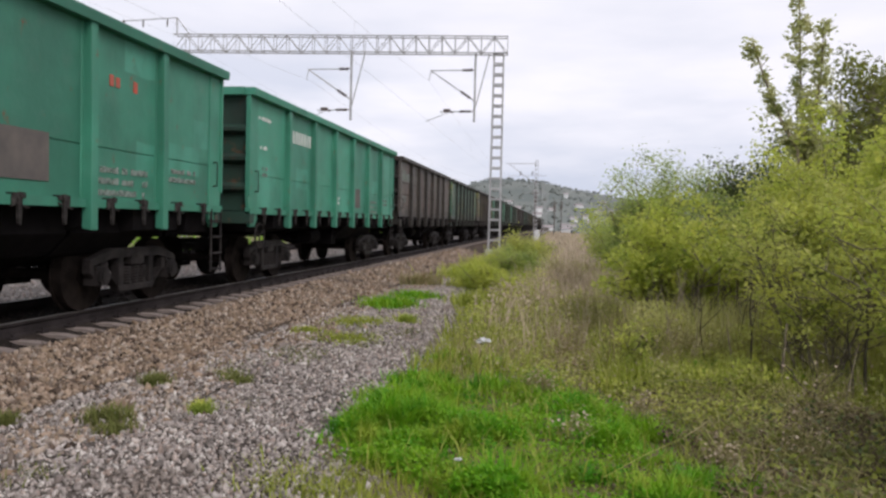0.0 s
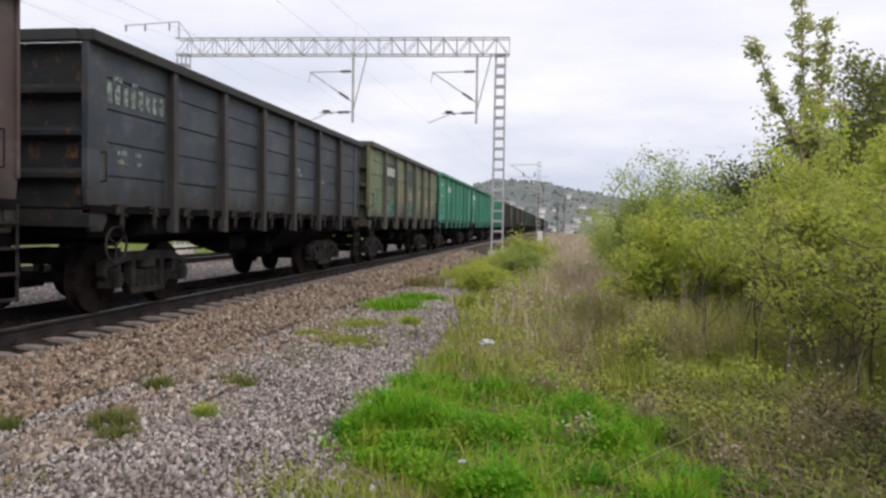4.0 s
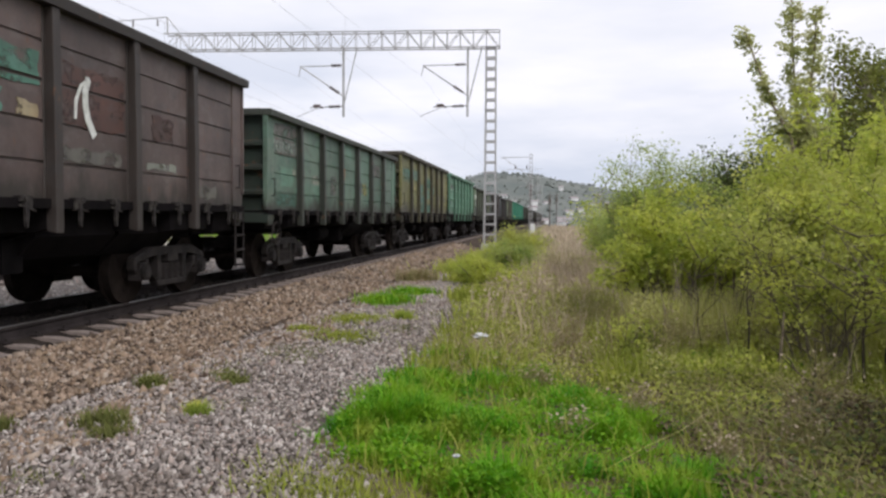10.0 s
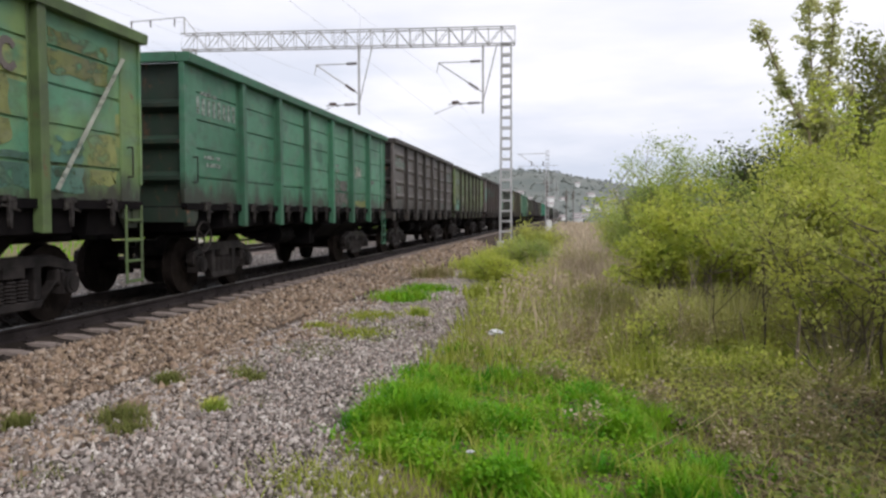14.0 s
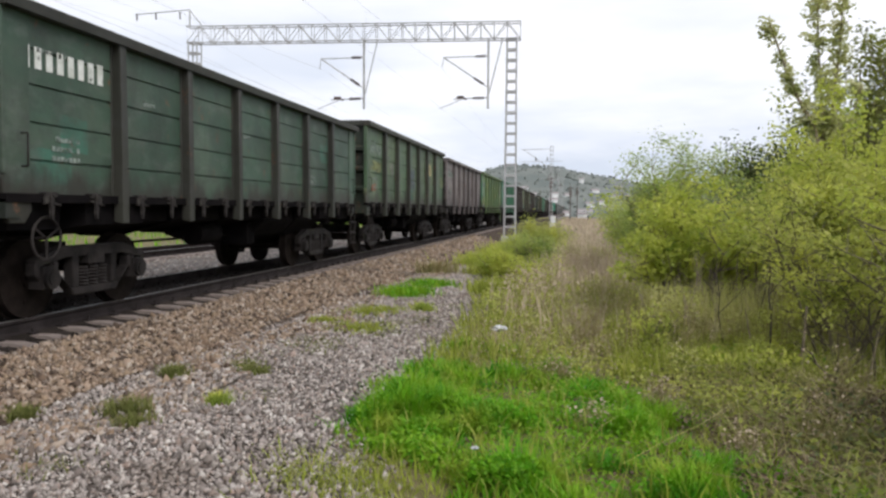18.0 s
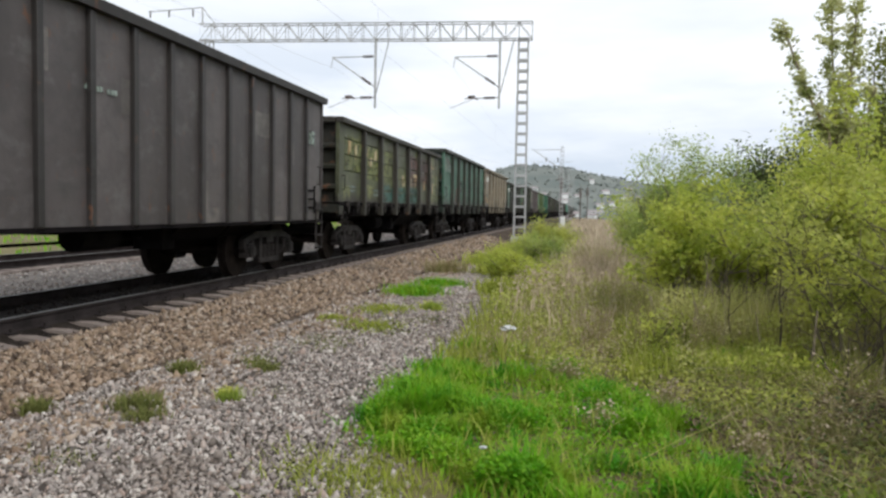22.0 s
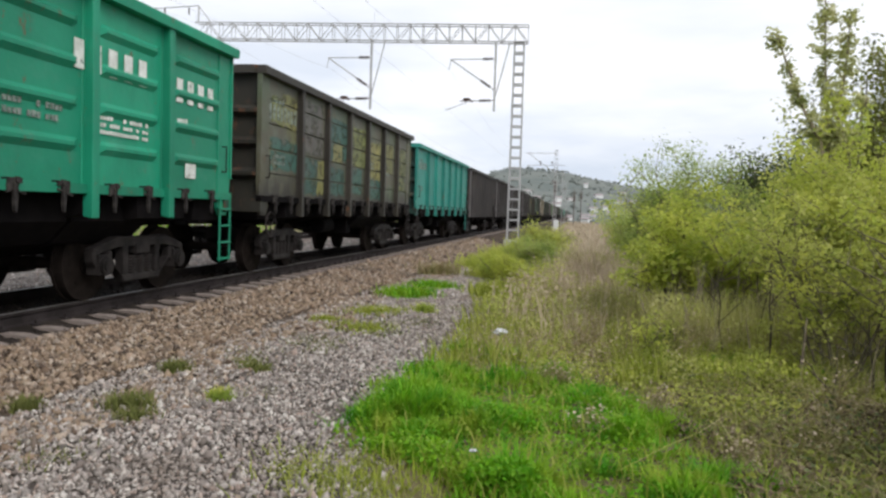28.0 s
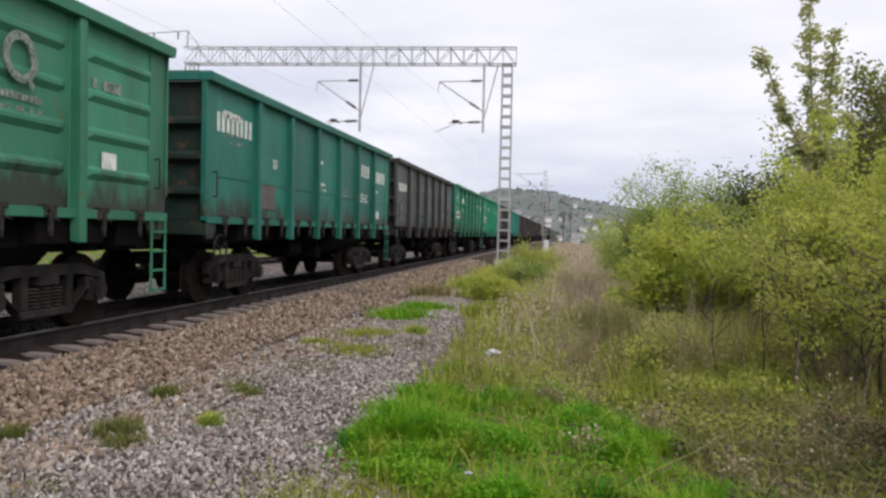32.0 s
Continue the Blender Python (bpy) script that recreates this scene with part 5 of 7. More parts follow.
# far masts, a track-side signal and a marker post
for x, y, h in ((-0.5, 165, 7.5), (-4.2, 150, 9.0), (1.2, 210, 9.0)):
    root = tagged(new("pole"), "thin dark pole beside the line in the distance", "pole", "distant poles")
    root.location = (x, y, -1.0)
    bm = bmesh.new()
    bar(bm, (0, 0, -0.3), (0, 0, h), 0.13, 8)
    part("shaft", bm, M_PATCH, root)
    bm = bmesh.new()
    box(bm, -0.7, -0.05, h - 0.7, 0.7, 0.05, h - 0.55)
    box(bm, -0.28, -0.15, h - 2.4, 0.28, 0.15, h - 1.0)
    part("crossarm", bm, M_PATCH, root)
bm = bmesh.new()
box(bm, -0.35, -0.3, -0.2, 0.35, 0.3, 1.5)
bevel(bm, 0.04)
sig = new("relay_cabinet", mesh_of(bm, M_HOUSE, "relay_cabinet"))
sig.location = (-2.6, 105, -1.0)
tagged(sig, "small white trackside cabinet", "cabinet")

# litter
for x, y, s in ((-0.87, 9.5, 0.075), (-0.59, 4.8, 0.022), (-1.2, 44.0, 0.25)):
    bm = bmesh.new()
    bmesh.ops.create_icosphere(bm, subdivisions=2, radius=s)
    for v in bm.verts:
        v.co = Vector((v.co.x * 1.3, v.co.y, v.co.z * 0.45)) * (1 + 0.75 * noise.noise(v.co * (2.2 / s) + Vector((x, y, 0))))
    li = new("litter", mesh_of(bm, M_LITTER, "litter"))
    li.location = (x, y, float(ground_z(x, y)) + s * 0.45 + (0.17 if s < 0.2 else 0))
    tagged(li, "crumpled white plastic litter in the grass", "litter", "litter")


# ---- wagons ----
LEN, PITCH, TOP = 12.73, 13.92, 3.62
STAKES = [2.04 + 1.73 * i for i in range(6)]


def panel_mesh(length, style):
    """A side panel between two stakes, one sheet with its grooves or pressed ridges; +x is the outer face."""
    top = TOP - 0.13
    if style == "pressed":
        zx = [(1.40, 0)]
        for z in (1.74, 2.18, 2.62, 3.06):
            zx += [(z, 0), (z + 0.07, 0.05), (z + 0.11, 0.05), (z + 0.16, 0)]
        zx += [(top, 0)]
    elif style == "plank":
        zx = [(1.40, 0.0)]
        for i, z in enumerate((1.80, 2.24, 2.68, 3.10)):
            zx += [(z - 0.018, 0.004 * (i % 2)), (z - 0.012, -0.022), (z + 0.012, -0.022), (z + 0.018, 0.004 * ((i + 1) % 2))]
        zx += [(top, 0.0)]
    else:
        zx = [(1.40, 0.0), (2.03, 0.0), (2.034, -0.012), (2.046, -0.012), (2.05, 0.004), (top, 0.004)]
    ys = [(0, 0), (0.18, 0), (0.30, 1), (length - 0.30, 1), (length - 0.18, 0), (length, 0)] if style == "pressed" else [(0, 1), (length, 1)]
    bm = bmesh.new()
    grid = [[bm.verts.new((1.402 + dx * f, y, z)) for y, f in ys] for z, dx in zx]
    for r0, r1 in zip(grid, grid[1:]):
        for i in range(len(ys) - 1):
            bm.faces.new((r0[i], r0[i + 1], r1[i + 1], r1[i]))
    back = [bm.verts.new((1.36, y, z)) for y, z in ((0, 1.40), (length, 1.40), (length, top), (0, top))]
    bm.faces.new(back)
    bm.faces.new([grid[0][-1], *grid[0][-2::-1], back[0], back[1]])
    bm.faces.new([*grid[-1], back[2], back[3]])
    bm.faces.new([r[0] for r in grid] + [back[3], back[0]])
    bm.faces.new([r[-1] for r in grid][::-1] + [back[1], back[2]])
    return mesh_of(bm, M_STEEL_DARK, "panel")


def stake_mesh(z0=1.03):
    bm = bmesh.new()
    profile(bm, [(1.40, z0 + 0.02), (1.50, z0), (1.53, z0), (1.53, 2.2), (1.515, TOP - 0.14), (1.40, TOP - 0.14)], "y", -0.07, 0.07)
    box(bm, 1.37, -0.115, 1.34, 1.416, 0.115, TOP - 0.14)
    bevel(bm, 0.008)
    return mesh_of(bm, M_STEEL_DARK, "stake")


def corner_mesh():
    """A wide smooth corner sheet whose foot tapers inwards."""
    bm = bmesh.new()
    profile(bm, [(0.0, 1.06), (0.24, 1.06), (0.34, 1.20), (0.34, TOP - 0.13), (-0.10, TOP - 0.13), (-0.10, 1.60), (-0.06, 1.30)], "x", 1.36, 1.424)
    box(bm, 1.36, -0.105, 1.62, 1.455, -0.055, TOP - 0.13)
    bevel(bm, 0.008)
    return mesh_of(bm, M_STEEL_DARK, "corner_post")


def end_mesh():
    bm = bmesh.new()
    box(bm, -1.40, 0.0, 1.30, 1.36, 0.03, TOP - 0.13)
    box(bm, -1.45, -0.12, 1.12, 1.45, 0.10, 1.34)
    return mesh_of(bm, M_STEEL_DARK, "end_wall")


def end_rib_mesh():
    bm = bmesh.new()
    profile(bm, [(-0.13, -0.03), (-0.13, 0.03), (0.0, 0.10), (0.0, -0.10)], "x", -1.38, 1.38)
    return mesh_of(bm, M_STEEL_DARK, "end_rib")


def lock_mesh(turn):
    """Hatch lock: hinged hook, catch and bracket below the bottom chord."""
    bm = bmesh.new()
    profile(bm, [(-0.032, 1.39), (0.032, 1.39), (0.030, 1.24), (0.012, 1.09), (-0.018, 1.11), (-0.024, 1.22)], "x", 1.465, 1.50)
    profile(bm, [(-0.11 * turn, 1.37), (-0.02 * turn, 1.375), (-0.03 * turn, 1.31), (-0.10 * turn, 1.28)], "x", 1.44, 1.485)
    box(bm, 1.40, -0.10, 1.37, 1.49, 0.10, 1.425)
    disc(bm, (1.49, 0.02 * turn, 1.40), (1, 0, 0), 0.034, 0.05, 8)
    bar(bm, (1.48, -0.10, 1.33), (1.48, 0.16, 1.27), 0.012, 5)
    return mesh_of(bm, M_HOOK, "hatch_lock")


def coupler_mesh():
    bm = bmesh.new()
    box(bm, -0.10, 0, 0.92, 0.10, 0.62, 1.12)
    profile(bm, [(-0.22, 0.86), (0.22, 0.86), (0.22, 1.2), (-0.22, 1.2)], "y", 0.36, 0.60)
    return mesh_of(bm, M_STEEL_DARK, "coupler")


def wheelset_mesh():
    bm = bmesh.new()
    for s in (-1, 1):
        disc(bm, (s * 0.775, 0, 0), (1, 0, 0), 0.475, 0.125, 28)
        disc(bm, (s * 0.705, 0, 0), (1, 0, 0), 0.503, 0.03, 28)
        disc(bm, (s * 0.85, 0, 0), (1, 0, 0), 0.13, 0.06, 14)
        for k in range(3):
            a = k * 2.094
            disc(bm, (s * 0.84, 0.28 * math.cos(a), 0.28 * math.sin(a)), (1, 0, 0), 0.035, 0.012, 8)
    bar(bm, (-1.05, 0, 0), (1.05, 0, 0), 0.08, 12)
    return mesh_of(bm, M_WHEEL, "wheelset")


def side_frame_mesh():
    bm = bmesh.new()
    x0, x1 = 0.95, 1.09

    def beam(pts):
        profile(bm, pts, "x", x0, x1)
    beam([(-1.12, 0.60), (-1.12, 0.70), (-0.62, 0.84), (0.62, 0.84), (1.12, 0.70), (1.12, 0.60), (0.60, 0.72), (-0.60, 0.72)])
    beam([(-0.45, 0.22), (0.45, 0.22), (0.50, 0.32), (-0.50, 0.32)])
    for s in (-1, 1):
        beam([(s * 0.50, 0.31), (s * 0.40, 0.23), (s * 0.86, 0.60), (s * 0.90, 0.70)])
        beam([(s * 0.34, 0.32), (s * 0.46, 0.32), (s * 0.46, 0.73), (s * 0.34, 0.73)])
        beam([(s * 0.72, 0.52), (s * 0.80, 0.44), (s * 0.80, 0.66), (s * 0.72, 0.66)])
        beam([(s * 1.05, 0.44), (s * 1.13, 0.52), (s * 1.13, 0.66), (s * 1.05, 0.66)])
    bevel(bm, 0.014)
    return mesh_of(bm, M_BOGIE, "side_frame")


def axle_box_mesh():
    bm = bmesh.new()
    box(bm, 0.93, -0.125, -0.12, 1.12, 0.125, 0.14)
    disc(bm, (1.14, 0, 0), (1, 0, 0), 0.125, 0.06, 16)
    disc(bm, (1.175, 0, 0), (1, 0, 0), 0.085, 0.02, 14)
    return mesh_of(bm, M_BOGIE, "axle_box")


def spring_mesh():
    """A coil spring as one ribbed body."""
    bm = bmesh.new()
    rings = []
    for k in range(13):
        r = 0.09 if k % 2 else 0.062
        rings.append([bm.verts.new((1.02 + r * math.cos(a * math.tau / 10), r * math.sin(a * math.tau / 10), 0.32 + k * 0.021)) for a in range(10)])
    for p, q in zip(rings, rings[1:]):
        for a in range(10):
            bm.faces.new((p[a], p[(a + 1) % 10], q[(a + 1) % 10], q[a]))
    return mesh_of(bm, M_BOGIE, "spring")


def bolster_mesh():
    bm = bmesh.new()
    box(bm, -1.10, -0.17, 0.60, 1.10, 0.17, 0.74)
    box(bm, -0.5, -0.22, 0.70, 0.5, 0.22, 0.86)
    disc(bm, (0, 0, 0.92), (0, 0, 1), 0.2, 0.14, 14)
    return mesh_of(bm, M_BOGIE, "bogie")


B_WHEELSET, B_FRAME, B_AXLE, B_SPRING, B_BOLSTER = wheelset_mesh(), side_frame_mesh(), axle_box_mesh(), spring_mesh(), bolster_mesh()
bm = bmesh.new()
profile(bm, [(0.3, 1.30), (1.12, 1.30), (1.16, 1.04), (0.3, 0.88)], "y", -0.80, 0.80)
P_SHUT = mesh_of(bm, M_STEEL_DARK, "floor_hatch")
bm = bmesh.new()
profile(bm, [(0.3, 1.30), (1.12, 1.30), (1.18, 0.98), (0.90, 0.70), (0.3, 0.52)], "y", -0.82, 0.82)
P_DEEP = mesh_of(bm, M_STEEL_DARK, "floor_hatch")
P_RIB = end_rib_mesh()
P_CORNER_FAR = corner_mesh()
P_CORNER_FAR.transform(Matrix.Diagonal((1, -1, 1, 1)))
P_CORNER_FAR.flip_normals()
P_STAKE, P_CORNER, P_END, P_COUPLER = stake_mesh(), corner_mesh(), end_mesh(), coupler_mesh()
P_LOCK = {f: lock_mesh(t) for f, t in ((0.26, 1), (0.70, -1))}


def put(name, mesh, parent, x=0.0, y=0.0, z=0.0, turn=0.0):
    ob = part(name, mesh, None, parent)
    ob.matrix_basis = pose(x, y, z, 0, 0, turn)
    return ob


def bogie(parent, y):
    b = put("bogie", B_BOLSTER, parent, 0, y, HEAD)
    for s in (0, 180):
        put("side_frame", B_FRAME, b, turn=s)
    for yy in (-0.925, 0.925):
        put("wheelset", B_WHEELSET, b, 0, yy, 0.475)
        put("axle_box", B_AXLE, b, 0, yy, 0.475)
    for yy in (-0.2, 0.0, 0.2):
        put("spring", B_SPRING, b, 0, yy)


def wagon(style):
    root = new("gondola_wagon")
    ribs = style == "ribbed"
    # near side
    if ribs:
        edges = [0.16 + (LEN - 0.32) * i / 14 for i in range(15)]
        bm = bmesh.new()
        box(bm, 1.40, 0, 0.95, 1.432, (LEN - 0.32) / 14, TOP - 0.13)
        pm = mesh_of(bm, M_STEEL_DARK, "panel")
        bm = bmesh.new()
        profile(bm, [(1.43, 0.93), (1.50, 0.96), (1.50, TOP - 0.16), (1.43, TOP - 0.13)], "y", -0.05, 0.05)
        bevel(bm, 0.006)
        rm = mesh_of(bm, M_STEEL_DARK, "rib")
        for i, y in enumerate(edges[:-1]):
            put("panel", pm, root, y=y)
            if i:
                put("stake", rm, root, y=y)
    else:
        edges = [0.2] + STAKES + [LEN - 0.2]
        for a, b in zip(edges, edges[1:]):
            put("panel", panel_mesh(b - a, style), root, y=a)
        for y in STAKES:
            put("stake", P_STAKE, root, y=y)
        for a, b in zip(edges, edges[1:]):
            for f, lock in P_LOCK.items():
                put("hatch_lock", lock, root, y=a + (b - a) * f)
    put("corner_post", P_CORNER, root, y=0.10)
    put("corner_post", P_CORNER_FAR, root, y=LEN - 0.10)
    for y0 in (0.30, LEN - 0.30):
        bm = bmesh.new()
        pts = [(1.42, y0, 1.72), (1.50, y0, 1.72), (1.50, y0, 2.10), (1.42, y0, 2.10)]
        for p, q in zip(pts, pts[1:]):
            bar(bm, p, q, 0.011, 5)
        part("handrail", bm, M_BOGIE, root)
    bm = bmesh.new()
    profile(bm, [(1.34, TOP - 0.14), (1.545, TOP - 0.14), (1.56, TOP - 0.02), (1.53, TOP), (1.34, TOP)], "y", -0.02, LEN + 0.02)
    box(bm, -1.40, -0.06, TOP - 0.14, 1.34, 0.08, TOP)
    box(bm, -1.40, LEN - 0.08, TOP - 0.14, 1.34, LEN + 0.06, TOP)
    part("top_rail", bm, M_STEEL_DARK, root)
    bm = bmesh.new()
    box(bm, 1.36, 0.02, 0.90 if ribs else 1.30, 1.455 if ribs else 1.465, LEN - 0.02, 0.96 if ribs else 1.405)
    part("bottom_rail", bm, M_STEEL_DARK, root)
    # far side, floor and underframe
    bm = bmesh.new()
    box(bm, -1.46, 0, 1.10, -1.40, LEN, TOP)
    for y in STAKES:
        box(bm, -1.53, y - 0.08, 1.05, -1.46, y + 0.08, TOP - 0.1)
    part("far_side_wall", bm, M_STEEL_DARK, root)
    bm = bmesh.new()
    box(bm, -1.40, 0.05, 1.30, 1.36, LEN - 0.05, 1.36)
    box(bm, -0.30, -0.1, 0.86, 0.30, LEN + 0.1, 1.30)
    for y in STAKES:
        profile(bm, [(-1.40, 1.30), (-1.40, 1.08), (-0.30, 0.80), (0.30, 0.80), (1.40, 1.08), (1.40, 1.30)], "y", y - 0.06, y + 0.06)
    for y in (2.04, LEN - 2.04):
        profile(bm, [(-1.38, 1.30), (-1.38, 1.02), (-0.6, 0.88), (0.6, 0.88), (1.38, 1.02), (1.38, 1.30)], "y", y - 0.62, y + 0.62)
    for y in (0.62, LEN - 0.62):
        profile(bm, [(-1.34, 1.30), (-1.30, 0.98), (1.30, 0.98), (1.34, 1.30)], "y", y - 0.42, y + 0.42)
    part("underframe", bm, M_STEEL_DARK, root, "grimy underframe with its shade painted near-black")
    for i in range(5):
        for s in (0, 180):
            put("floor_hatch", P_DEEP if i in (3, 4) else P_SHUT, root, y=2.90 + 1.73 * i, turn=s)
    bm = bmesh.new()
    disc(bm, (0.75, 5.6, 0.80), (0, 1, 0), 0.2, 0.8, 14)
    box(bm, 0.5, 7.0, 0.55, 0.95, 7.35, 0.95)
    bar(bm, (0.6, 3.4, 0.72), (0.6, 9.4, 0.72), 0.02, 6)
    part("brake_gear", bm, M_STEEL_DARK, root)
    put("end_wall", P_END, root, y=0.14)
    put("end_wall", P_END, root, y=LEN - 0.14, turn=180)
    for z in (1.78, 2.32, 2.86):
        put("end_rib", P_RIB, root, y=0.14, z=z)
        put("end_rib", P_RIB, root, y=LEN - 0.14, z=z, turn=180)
    put("coupler", P_COUPLER, root, y=-0.02, turn=180)
    put("coupler", P_COUPLER, root, y=LEN + 0.02)
    bm = bmesh.new()
    for y in (LEN - 0.42, LEN - 0.06):
        bar(bm, (1.46, y, 0.32), (1.46, y, 1.36), 0.018, 6)
    for k in range(4):
        box(bm, 1.43, LEN - 0.42, 0.34 + k * 0.27, 1.49, LEN - 0.06, 0.37 + k * 0.27)
    part("ladder", bm, M_BOGIE, root)
    bm = bmesh.new()
    for k in range(16):
        a, b = k * math.tau / 16, (k + 1) * math.tau / 16
        bar(bm, (1.36, 0.75 + 0.24 * math.cos(a), 0.88 + 0.24 * math.sin(a)), (1.36, 0.75 + 0.24 * math.cos(b), 0.88 + 0.24 * math.sin(b)), 0.018, 5)
    for k in range(3):
        a = k * math.tau / 3 + 0.5
        bar(bm, (1.36, 0.75, 0.88), (1.36, 0.75 + 0.24 * math.cos(a), 0.88 + 0.24 * math.sin(a)), 0.014, 5)
    bar(bm, (0.6, 0.75, 0.88), (1.37, 0.75, 0.88), 0.02, 6)
    part("brake_wheel", bm, M_BOGIE, root)
    for y in (2.04, 10.69):
        bogie(root, y)
    return root


def strokes(bm, pts, width, x, thick=0.005):
    """A flat painted stroke on the side of a wagon through (y, z) points."""
    for (y0, z0), (y1, z1) in zip(pts, pts[1:]):
        d = Vector((y1 - y0, z1 - z0)).normalized()
        n = Vector((-d.y, d.x)) * width / 2
        e = d * width * 0.3
        profile(bm, [(y0 - e.x + n.x, z0 - e.y + n.y), (y1 + e.x + n.x, z1 + e.y + n.y), (y1 + e.x - n.x, z1 + e.y - n.y), (y0 - e.x - n.x, z0 - e.y - n.y)], "x", x - 0.012, x)
        x += thick * 0.2


def ring(cy, cz, ry, rz, n=24):
    return [(cy + ry * math.cos(i * math.tau / n), cz + rz * math.sin(i * math.tau / n)) for i in range(n + 1)]


PLANKS = (1.43, 1.80, 2.24, 2.68, 3.10, TOP - 0.15)


def patch(parent, name, label, material, panel, f0, f1, z0, z1, seed, jag=0.035, split=True, lift=0.003):
    """A repainted or worn field on one panel, with uneven edges, broken at the plank joints."""
    rd = random.Random(seed)
    edges = [0.44] + STAKES + [LEN - 0.44]
    a, c = edges[panel - 1] + 0.10, edges[panel] - 0.10
    y0, y1 = a + (c - a) * f0, a + (c - a) * f1
    bm = bmesh.new()
    bands = list(zip(PLANKS, PLANKS[1:])) if split else [(PLANKS[0], PLANKS[-1])]
    for i, (lo, hi) in enumerate(bands):
        lo, hi = max(lo + 0.022, z0), min(hi - 0.022, z1)
        if hi - lo < 0.04:
            continue

        def edge(p, q, n):
            return [(p[0] + (q[0] - p[0]) * k / n, p[1] + (q[1] - p[1]) * k / n) for k in range(n)]
        g = min(jag, (hi - lo) * 0.2, (y1 - y0) * 0.12)
        n = max(3, int((y1 - y0) / 0.14))
        pts = edge((y0, lo), (y1, lo), n) + edge((y1, lo), (y1, hi), 4) + edge((y1, hi), (y0, hi), n) + edge((y0, hi), (y0, lo), 4)
        top, low = z1 < PLANKS[i + 1] if split else True, z0 > PLANKS[i] if split else True
        pts = [(y + rd.uniform(-g, g), z + (rd.uniform(-g, g) if (z > (lo + hi) / 2 and top) or (z < (lo + hi) / 2 and low) else 0)) for y, z in pts]
        s = 1.402 + (0.004 if i % 2 or not split else 0.0)
        profile(bm, pts, "x", s - 0.004, s + lift)
    if not bm.faces:
        bm.free()
        return None
    return part(name, bm, material, parent, label)


PAINTED = ("panel", "stake", "corner_post", "top_rail", "bottom_rail", "end_wall", "end_rib", "hatch_lock")


def bars(parent, name, label, y, z, count, w, h, gap, material, x=1.452, rows=1, ragged=0.0, seed=0):
    """Unreadable or private writing as upright bars, one per character, running along the wagon."""
    rd = random.Random(seed)
    bm = bmesh.new()
    for r in range(rows):
        for i in range(count):
            if ragged > 0.3 and rd.random() < ragged * 0.3:
                continue
            a = y + i * (w + gap)
            hh = h * (1 - ragged * 0.4 * rd.random())
            box(bm, x - 0.012, a, z - r * h * 1.7, x, a + w, z - r * h * 1.7 + hh)
    return tagged(part(name, bm, material, parent, label), kind="stuff")


# ---- the train: wagon k stands k wagon lengths behind wagon 0 ----
G1, G2, G3 = (0.050, 0.235, 0.155), (0.04, 0.18, 0.12), (0.065, 0.28, 0.195)
MINT, OLIVE, DKG, BROWN = (0.16, 0.36, 0.25), (0.15, 0.155, 0.055), (0.035, 0.075, 0.055), (0.085, 0.062, 0.052)
GREY, BEIGE, BLUE, TEAL = (0.085, 0.08, 0.078), (0.215, 0.185, 0.135), (0.03, 0.04, 0.055), (0.03, 0.24, 0.20)
LIGHTG, YEL = (0.24, 0.29, 0.17), (0.34, 0.33, 0.11)
